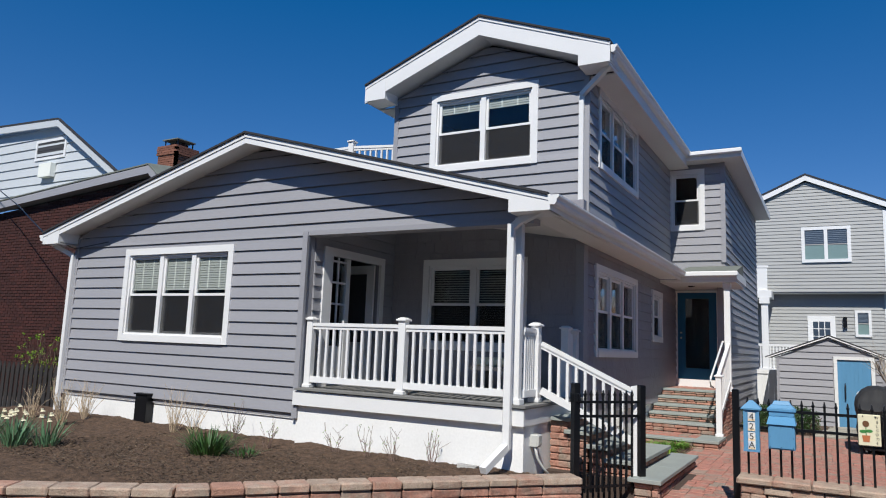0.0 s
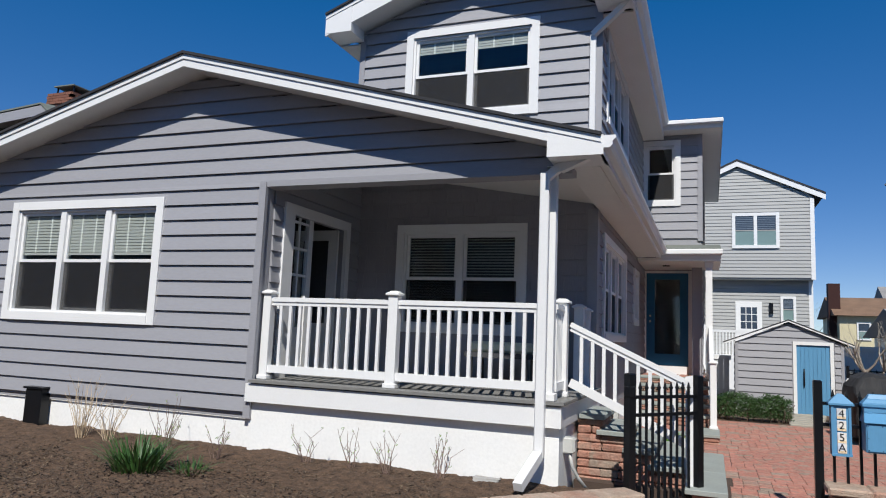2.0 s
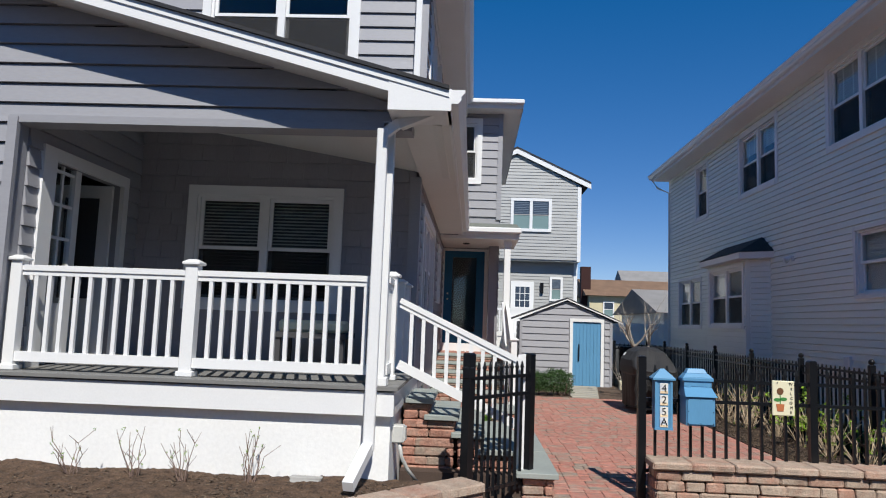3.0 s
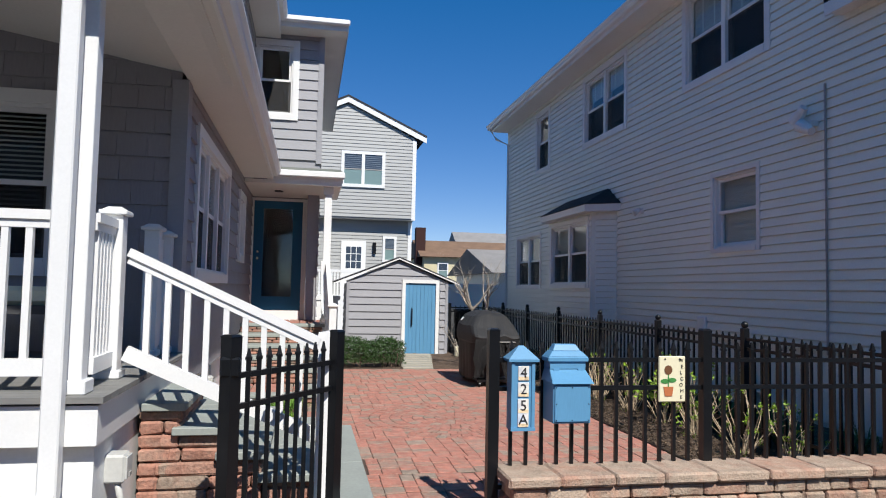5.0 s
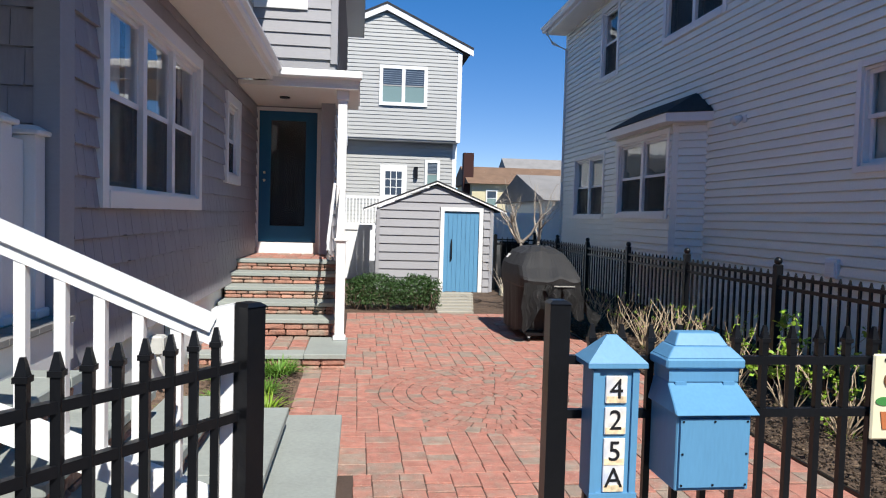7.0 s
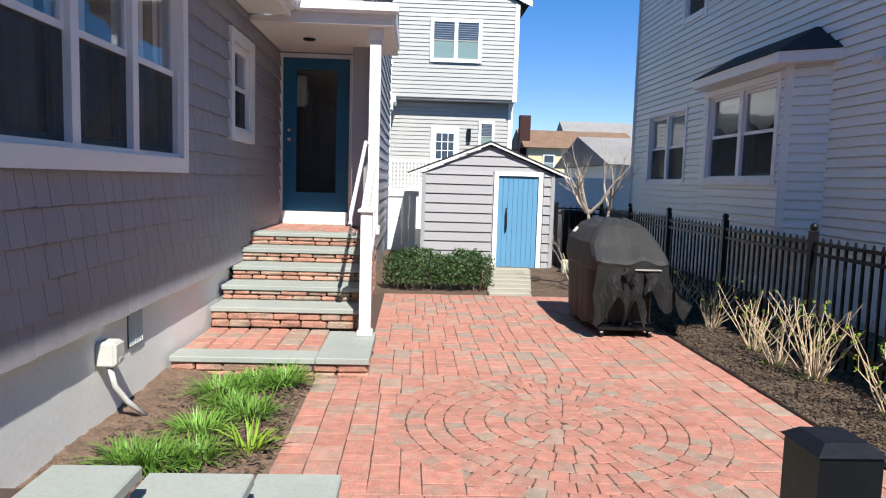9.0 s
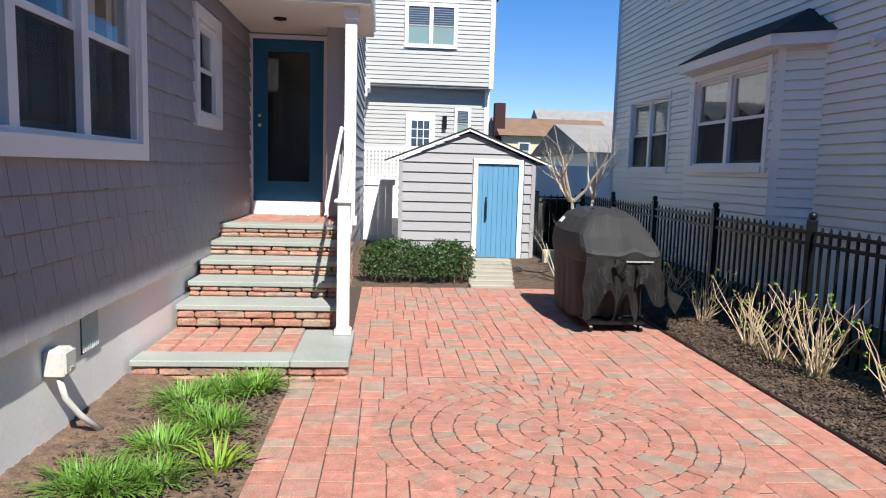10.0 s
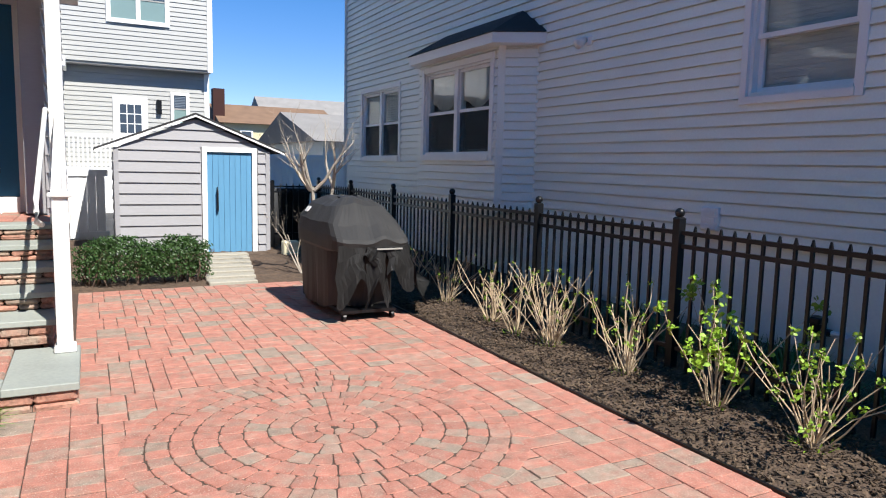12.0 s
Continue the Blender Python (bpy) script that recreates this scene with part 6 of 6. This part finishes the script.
rail_run((-10.34, 11.5, 4.55), (-8.66, 11.5, 4.55), 1.0, 0.12, 0.12, deck_rail)
rail_run((-8.54, 11.5, 4.55), (-7.05, 11.9, 4.55), 1.0, 0.12, 0.12, deck_rail)

# ---- plants ----


def blade(bm, base, lean, length, width, rng, bend=0.6):
    """One arching leaf blade."""
    base, d = Vector(base), Vector((math.cos(lean), math.sin(lean), 0))
    side = Vector((-d.y, d.x, 0)) * width / 2
    tilt = rng.uniform(0.1, bend)
    pts = [base + d * length * (tilt * t + 0.5 * tilt * t * t) + Vector((0, 0, length * (t - 0.42 * tilt * t * t * 1.6))) for t in (0, 0.35, 0.7, 1.0)]
    prev = None
    for p, w in zip(pts, (0.8, 1.0, 0.75, 0.08)):
        cur = (bm.verts.new(p - side * w), bm.verts.new(p + side * w))
        if prev:
            bm.faces.new((prev[0], prev[1], cur[1], cur[0]))
        prev = cur


def clump(name, label, category, x, y, z, count, size, width, mat, seed, spread=0.09, bend=0.9):
    rng = random.Random(seed)
    t = thing(name, label, category, (x, y, z))
    bm = bmesh.new()
    for _ in range(count):
        a, r = rng.random() * math.tau, spread * math.sqrt(rng.random())
        blade(bm, (r * math.cos(a), r * math.sin(a), -0.02), a + rng.uniform(-0.7, 0.7), size * rng.uniform(0.55, 1.1), width * rng.uniform(0.7, 1.2), rng, bend)
    tagged(part("foliage", bm, mat, t), kind="stuff")
    return t


LILIES = ((-2.86, 11.72, 0.2), (-2.68, 11.82, 0.17), (-2.78, 12.2, 0.19), (-2.56, 12.5, 0.2), (-2.86, 12.95, 0.22), (-2.68, 13.12, 0.2), (-2.48, 13.2, 0.24), (-3.0, 11.75, 0.2), (-2.75, 12.7, 0.16))
for i, (x, y, s) in enumerate(LILIES):
    clump("daylily", "bright green daylily clump in the mulch", "plant", x, y, 0.0, 230, s * 0.86, 0.009, GRASSY, 60 + i, 0.11, 1.1)
clump("daylily", "small yellow-green daylily clump in the mulch", "plant", -2.44, 11.95, 0.0, 50, 0.2, 0.013, BUD, 80, 0.07)
clump("iris_clump", "dense dark green leaf clump in the front bed", "plant", -6.92, 6.75, 0.14, 240, 0.42, 0.016, DEEPGREEN, 81, 0.2, 0.7)
clump("iris_clump", "small green clump in the front bed", "plant", -6.5, 6.95, 0.14, 70, 0.2, 0.014, DEEPGREEN, 82, 0.14)
for i, (x, y) in enumerate(((-9.5, 5.85), (-9.15, 5.65), (-9.9, 5.7), (-8.9, 5.9))):
    d = clump("daffodil", "daffodil clump with pale yellow flowers", "plant", x, y, 0.12, 70, 0.46, 0.016, material("daffodil_leaf", (0.1, 0.2, 0.1), 0.5, per_piece=0.3, bump=0) if i == 0 else bpy.data.materials["daffodil_leaf"], 90 + i, 0.13, 0.45)
    rng = random.Random(i)
    for _ in range(6):
        bm = bmesh.new()
        m = Matrix.Translation((rng.uniform(-0.2, 0.2), rng.uniform(-0.2, 0.1), rng.uniform(0.33, 0.47)))
        bmesh.ops.create_cone(bm, cap_ends=True, segments=6, radius1=0.034, radius2=0.012, depth=0.02, matrix=m)
        bmesh.ops.create_cone(bm, cap_ends=True, segments=8, radius1=0.012, radius2=0.016, depth=0.03, matrix=m @ Matrix.Translation((0, -0.01, 0.012)))
        part("flower", bm, CREAM, d)


def twig_bush(name, label, x, y, z, stems, height, spread, seed, buds=0, bud_size=0.03, mat=None, thick=0.006, lean=0.5, wide=0.0):
    """A leafless shrub of thin stems from one foot, with side twigs and buds."""
    rng = random.Random(seed)
    t = thing(name, label, "shrub", (x, y, z))
    lf = bmesh.new()
    for _ in range(stems):
        bm = bmesh.new()
        a, h = rng.random() * math.tau, height * rng.uniform(0.55, 1.05)
        r0, out = spread * (0.35 + wide) * rng.random(), lean * height * rng.uniform(0.05, 1.0)
        d = Vector((math.cos(a), math.sin(a), 0))
        pts = [d * r0 + d * out * (k / 4) ** 1.1 + Vector((rng.uniform(-1, 1), rng.uniform(-1, 1), 0)) * 0.012 * k + Vector((0, 0, -0.03 + h * k / 4)) for k in range(5)]
        tube(bm, pts, [thick * (1.1 - 0.15 * k) for k in range(5)], 5)
        for _ in range(rng.randint(0, 2)):
            k = rng.randint(1, 3)
            q = pts[k]
            e = q + Vector((rng.uniform(-1, 1), rng.uniform(-1, 1), rng.uniform(0.6, 1.6))) * 0.07
            tube(bm, [q, e], [thick * 0.6, thick * 0.35], 4)
        part("stem", bm, mat or TWIG, t)
        for _ in range(buds):
            k = rng.choice((2, 3, 4, 4))
            c = pts[k] + Vector((rng.uniform(-1, 1), rng.uniform(-1, 1), rng.uniform(-1, 1))) * 0.02
            for _ in range(11):
                b = rng.random() * math.tau
                o = c + Vector((rng.uniform(-1, 1), rng.uniform(-1, 1), rng.uniform(-1.6, 1.2))) * bud_size * 0.45
                n = Vector((math.cos(b), math.sin(b), rng.uniform(-0.1, 1.4))).normalized() * bud_size * rng.uniform(0.4, 0.85)
                s = n.cross(Vector((rng.uniform(-1, 1), rng.uniform(-1, 1), rng.uniform(-1, 1)))).normalized() * bud_size * 0.24
                dip = Vector((0, 0, -0.15)) * bud_size
                v = [lf.verts.new(q) for q in (o, o + n * 0.4 + s, o + n * 0.8 + s * 0.7, o + n + dip, o + n * 0.8 - s * 0.7, o + n * 0.4 - s)]
                lf.faces.new(v)
    if buds:
        tagged(part("foliage", lf, BUD, t, "yellow-green opening leaf buds"), kind="stuff")
    else:
        lf.free()
    return t


HYD = ((1.66, 11.06, 0.6, 2, 0.042, 24), (1.69, 11.73, 0.7, 3, 0.062, 15), (1.67, 12.53, 0.66, 2, 0.026, 24), (1.63, 13.41, 0.66, 1, 0.022, 34), (1.56, 13.85, 0.55, 1, 0.02, 14), (1.61, 14.34, 0.58, 1, 0.02, 22), (1.65, 15.37, 0.6, 1, 0.02, 24), (1.62, 10.2, 0.6, 2, 0.036, 18), (1.58, 9.5, 0.58, 2, 0.034, 16), (1.7, 16.4, 0.5, 1, 0.015, 18))
for i, (x, y, h, b, s, n) in enumerate(HYD):
    twig_bush("hydrangea", "bare tan hydrangea stems with opening green buds", x, y, 0.05, n, h, 0.16, 100 + i, b, s, lean=0.75, thick=0.0052, wide=0.1)
    clump("hydrangea_shoots", "low yellow-green shoots at the foot of bare stems", "plant", x, y, 0.04, 26, 0.07, 0.012, BUD, 400 + i, 0.1)
TW = ((-10.5, 7.1, 0.75, 40), (-10.9, 7.75, 0.7, 36), (-11.6, 7.3, 0.6, 26), (-8.75, 7.75, 0.75, 26), (-8.3, 7.7, 0.6, 16), (-7.55, 7.75, 0.6, 14), (-6.7, 7.55, 0.5, 10), (-5.85, 7.9, 0.42, 8), (-5.3, 7.85, 0.45, 8), (-4.9, 7.85, 0.5, 9), (-4.4, 7.9, 0.45, 10), (-7.2, 7.4, 0.35, 8))
for i, (x, y, h, n) in enumerate(TW):
    twig_bush("bare_shrub", "leafless brown twigs in the front bed" if x > -8 else "leafless tan twigs in the front bed", x, y, 0.14, n, h, 0.1, 140 + i, 1 if x > -8 else 0, 0.016, mat=BROWNTWIG if x > -8 else TWIG, thick=0.0042, lean=0.4)
for i in range(20):
    rng = random.Random(300 + i)
    clump("grass_tuft", "dark green grass tuft behind the fence", "grass", 2.15 + rng.random() * 0.65, 9.6 + i * 0.22, 0.1, 60, 0.3, 0.012, DEEPGREEN, 320 + i, 0.14, 0.8)
rock = tagged(part("flat_rock", block_bm(-4.12, -3.85, 8.0, 8.12, 0.14, 0.19, random.Random(2), 0.02), CONCRETE), "flat pale stone lying in the mulch", "stone")

hedge = thing("hedge", "low clipped dark green boxwood hedge", "hedge", (0, 0, 0))
rng = random.Random(9)
bm = bmesh.new()
for k in range(9500):
    u = rng.random()
    x = -1.9 + 1.42 * u
    mound = max(math.exp(-(((x + 1.5) / 0.4) ** 2)), math.exp(-(((x + 0.82) / 0.34) ** 2)))
    top = 0.36 + 0.17 * mound + 0.05 * noise.noise(Vector((x * 2.4, 0, 0))) + 0.03 * noise.noise(Vector((x * 9, 2, 0)))
    a = rng.random() * math.tau
    ry = (0.24 + 0.13 * mound) * (1 - 0.25 * abs(2 * u - 1) ** 4)
    rr = math.sqrt(rng.uniform(0.45, 1.0))
    h = rng.uniform(0.06, 1.0) ** 0.8
    shape = math.sqrt(max(0.05, 1 - max(0.0, h - 0.62) ** 2 / 0.16)) * (0.8 + 0.35 * noise.noise(Vector((x * 5, math.cos(a) * 2, h * 4))))
    p = Vector((x + 0.1 * math.cos(a) * rr, 17.95 + ry * rr * shape * math.sin(a), 0.0 + top * h + rng.uniform(-0.02, 0.035)))
    n = Vector((rng.uniform(-1, 1), rng.uniform(-1, 1), rng.uniform(-0.3, 1))).normalized()
    s = n.orthogonal().normalized()
    t = n.cross(s) * 0.019
    s = s * 0.011
    bm.faces.new([bm.verts.new(q) for q in (p - t, p + s, p + t, p - s)])
tagged(part("foliage", bm, LEAF, hedge), kind="stuff")
for k in range(26):
    x, y = rng.uniform(-1.85, -0.5), rng.uniform(17.8, 18.1)
    wood = bmesh.new()
    tube(wood, [(x, y, -0.05), (x + rng.uniform(-0.1, 0.1), y + rng.uniform(-0.15, 0.15), 0.2), (x + rng.uniform(-0.2, 0.2), y + rng.uniform(-0.25, 0.25), 0.36)], [0.012, 0.008, 0.004], 5)
    part("branch", wood, FARBARK, hedge)


def bare_tree(x, y, z, height, seed, mat, thick, label, forks=3, clear=0.0, lean=(0, 0)):
    rng = random.Random(seed)
    t = thing("bare_tree", label, "tree", (x, y, z))
    bm, tw = bmesh.new(), bmesh.new()

    def grow(p, d, length, r, level):
        pts, rad = [p], [r]
        for k in range(3):
            d = (d + Vector((rng.uniform(-1, 1), rng.uniform(-1, 1), rng.uniform(-0.3, 0.6))) * 0.22).normalized()
            p = p + d * length / 3
            pts.append(p)
            rad.append(r * (1 - 0.2 * (k + 1)))
        tube(bm if level < 2 else tw, pts, rad, 6 if level < 2 else 4)
        if level < 4:
            for _ in range(rng.randint(2, 3)):
                k = rng.randint(1, 3)
                e = (d + Vector((rng.uniform(-1, 1), rng.uniform(-1, 1), rng.uniform(-0.1, 0.8))) * 0.8).normalized()
                grow(pts[k], e, length * rng.uniform(0.55, 0.8), rad[k] * 0.6, level + 1)

    foot = Vector((lean[0], lean[1], clear))
    if clear:
        tube(bm, [(0, 0, -0.1), foot * 0.5 + Vector((0.015, 0, 0)), foot], [thick * 1.15, thick, thick * 0.9], 8)
    for k in range(forks):
        a = rng.random() * math.tau
        grow(foot + Vector((0.03 * math.cos(a), 0.03 * math.sin(a), -0.05)), Vector(((0.75 if clear else 0.35) * math.cos(a), (0.75 if clear else 0.35) * math.sin(a), 1)).normalized(), height * 0.42, thick, 0)
    part("trunk", bm, mat, t)
    tagged(part("twig_crown", tw, mat, t), kind="stuff")


bare_tree(0.98, 18.0, -0.03, 1.5, 5, BARK, 0.027, "small leafless pale-barked tree beside the shed", 4, 1.2, (-0.05, 0))
bare_tree(1.12, 18.3, -0.03, 1.4, 8, BARK, 0.024, "small leafless pale-barked tree beside the shed", 3, 1.25, (0.22, 0.05))
bare_tree(0.86, 18.1, -0.03, 1.5, 11, BARK, 0.014, "low leafless sapling beside the shed", 3)
for i, (x, y, h) in enumerate(((9.5, 52, 5.5), (17, 66, 7), (21, 62, 6.5), (4.5, 70, 7), (25, 75, 8))):
    bare_tree(x, y, 0, h, 20 + i, FARBARK, 0.12, "leafless brown tree in the distance", 3)
twig_bush("bare_bush", "twiggy brown bush before the brick wall", -14.6, 9.3, 0.0, 70, 1.5, 0.6, 201, 2, 0.05, mat=FARBARK, thick=0.009, lean=0.4)
bin_ = thing("dark_bin", "black lidded bin behind the shed", "bin")
part("body", frustum(1.35, 1.85, 21.5, 22.0, -0.05, 1.3, 1.9, 21.45, 22.05, 0.95), BLACK, bin_)
part("lid", boxed(1.28, 1.92, 21.43, 22.07, 0.95, 1.02, 0.02), BLACK, bin_)

# ---- paving ----
rng = random.Random(12)
CX, CY, CR = -0.58, 12.43, 1.12
ring_paving = tagged(part("paving_circle", boxed(CX - 0.78, CX + 0.78, CY - 0.78, CY + 0.78, -0.05, -0.005), JOINT), "round medallion of red clay pavers in rings", "paving", kind="structure")


def wedge(bm, r0, r1, a0, a1, z0, z1):
    """A ring paver with worn, rounded corners."""
    g = 0.0027
    a0, a1 = a0 + g / max(r1, 0.05), a1 - g / max(r1, 0.05)
    r0, r1 = r0 + g, r1 - g
    mid, c = (a0 + a1) / 2, 0.012

    def ring(s):
        p0, p1, q0, q1 = r0 + s, r1 - s, s / max(r0, 0.04), s / r1
        k0, k1 = c / max(r0, 0.05), c / r1
        return [(p0 + c, a0 + q0), (p1 - c, a0 + q1), (p1, a0 + q1 + k1), (p1, mid), (p1, a1 - q1 - k1), (p1 - c, a1 - q1), (p0 + c, a1 - q0), (p0, a1 - q0 - k0), (p0, mid), (p0, a0 + q0 + k0)]

    wob = [(rng.uniform(-0.004, 0.004), rng.uniform(-0.004, 0.004)) for _ in range(10)]
    rows = [[bm.verts.new((CX + r * math.cos(a) + w[0], CY + r * math.sin(a) + w[1], z)) for (r, a), w in zip(ring(s), wob)] for s, z in ((0.0, z0), (0.0, z1 - 0.004), (0.0025, z1))]
    bm.faces.new(rows[2])
    for p, w in zip(rows, rows[1:]):
        for i in range(10):
            bm.faces.new((p[i], p[(i + 1) % 10], w[(i + 1) % 10], w[i]))


RADII = [0.0, 0.11, 0.24, 0.37, 0.50, 0.63, 0.76, 0.88, 1.0, 1.12]
for k, (r0, r1) in enumerate(zip(RADII, RADII[1:])):
    n = 5 if k == 0 else max(8, round(math.tau * (r0 + r1) / 2 / 0.108))
    off = rng.random()
    for i in range(n):
        bm = bmesh.new()
        wedge(bm, max(r0, 0.02), r1, (i + off) * math.tau / n, (i + 1 + off) * math.tau / n, -0.04, rng.uniform(-0.002, 0.002))
        part("paver", bm, PAVER, ring_paving)


def paver(bm, x0, x1, y0, y1, z, rng):
    """One paver with a worn rim."""
    j = [rng.uniform(-0.003, 0.003) for _ in range(8)]
    low = [(x0 + j[0], y0 + j[1]), (x1 + j[2], y0 + j[3]), (x1 + j[4], y1 + j[5]), (x0 + j[6], y1 + j[7])]
    s = 0.0025
    ins = [(low[0][0] + s, low[0][1] + s), (low[1][0] - s, low[1][1] + s), (low[2][0] - s, low[2][1] - s), (low[3][0] + s, low[3][1] - s)]
    a = [bm.verts.new((x, y, z - 0.04)) for x, y in low]
    b = [bm.verts.new((x, y, z - 0.005)) for x, y in low]
    c = [bm.verts.new((x, y, z)) for x, y in ins]
    bm.faces.new(c)
    for p, w in ((a, b), (b, c)):
        for i in range(4):
            bm.faces.new((p[i], p[(i + 1) % 4], w[(i + 1) % 4], w[i]))


field = tagged(part("paving", boxed(-2.26, 1.05, 10.5, 17.3, -0.125, -0.0062), JOINT), "red and gray clay paver driveway", "paving", kind="structure")
part("joint_bed", prismed([(-2.26, 7.4, -0.115), (-2.26, 10.5, -0.0065), (-2.26, 10.5, -0.05), (-2.26, 7.4, -0.158)], (1.2, 0, 0)), JOINT, field)
part("joint_bed", prismed([(-1.06, 8.64, -0.0716), (-1.06, 10.5, -0.0065), (-1.06, 10.5, -0.05), (-1.06, 8.64, -0.115)], (2.1, 0, 0)), JOINT, field)
rest = bmesh.new()
count = 0
bands = [7.4]
while bands[-1] < 17.3:
    bands.append(min(bands[-1] + rng.choice((0.32, 0.48, 0.64, 0.8)), 17.33))
for b0, b1 in zip(bands, bands[1:]):
    columns = [-2.27, -2.1, -1.92]
    while columns[-1] < 0.42:
        columns.append(columns[-1] + rng.choice((0.11, 0.14, 0.16, 0.16, 0.19, 0.22)))
    columns[-1:] = [0.56, 0.73, 0.9, 1.06]
    for x0, x1 in zip(columns, columns[1:]):
        y = b0
        while y < b1 - 0.001:
            e = y + rng.choice((0.11, 0.125, 0.16, 0.16, 0.19, 0.22) if x0 < 0.55 else (0.16, 0.21, 0.24, 0.24))
            if b1 - e < 0.08:
                e = b1
            cx, cy = (x0 + x1) / 2, (y + e) / 2
            far_corner = max(math.hypot(a - CX, b - CY) for a in (x0, x1) for b in (y, e))
            near_corner = min(math.hypot(a - CX, b - CY) for a in (x0, x1) for b in (y, e))
            stairs = (cx < -1.84 and 8.72 < cy < 11.0) or (cx < -2.6 + (9.2 - cy) * 0.5 and cy < 8.72)
            entry = (cx < -1.9 and cy > 13.38) or (11.4 < cy < 13.38 and cx < -2.24)
            if not (stairs or entry or (cy < 8.62 and cx > -1.1) or far_corner < CR + 0.005):
                z = rng.uniform(-0.0025, 0.0025) - (0.003 if near_corner < CR else 0) - max(0.0, 10.5 - cy) * 0.035
                if 10.2 < cy < 13.9 and count < 300:
                    bm = bmesh.new()
                    paver(bm, x0 + 0.002, x1 - 0.002, y + 0.0042, e - 0.0042, z, rng)
                    part("paver", bm, PAVER, field)
                    count += 1
                else:
                    paver(rest, x0 + 0.002, x1 - 0.002, y + 0.0042, e - 0.0042, z, rng)
            y = e
tagged(part("pavers", rest, PAVER, field), kind="stuff")
edge_strip = tagged(part("paving_edge", boxed(1.065, 1.085, 8.9, 17.4, -0.08, 0.012), BLACK), "black plastic paving edge strip", "edging", kind="structure")

# mulch chips
for nm, x0, x1, y0, y1, z, n, seed in (("mulch_chips", 1.12, 1.95, 9.0, 17.3, 0.0, 11000, 1), ("mulch_chips", -3.3, -2.3, 11.45, 13.35, 0.0, 1600, 2), ("mulch_chips", -9.5, -3.1, 5.2, 8.1, 0.15, 9000, 3)):
    rng = random.Random(seed)
    bm = bmesh.new()
    for _ in range(n):
        x, y = rng.uniform(x0, x1), rng.uniform(y0, y1)
        if seed == 3 and y < 4.55 + (x + 6.3) * 1.085:
            continue
        a, l, w = rng.random() * math.tau, rng.uniform(0.005, 0.02), rng.uniform(0.002, 0.006)
        d = Vector((math.cos(a), math.sin(a), rng.uniform(-0.3, 0.4))) * l
        s = Vector((-math.sin(a), math.cos(a), rng.uniform(-0.4, 0.4))) * w
        p = Vector((x, y, z + rng.uniform(0.0, 0.018) + (0.095 * (x - 1.08) - 0.012 if seed == 1 else 0.0)))
        u = Vector((0, 0, 0.003))
        hexa(bm, [p - d - s - u, p + d - s - u, p + d + s - u, p - d + s - u, p - d - s + u, p + d - s + u, p + d + s + u, p - d + s + u])
    tagged(part(nm, bm, MULCH), "scattered dark bark mulch chips", "mulch", kind="stuff")
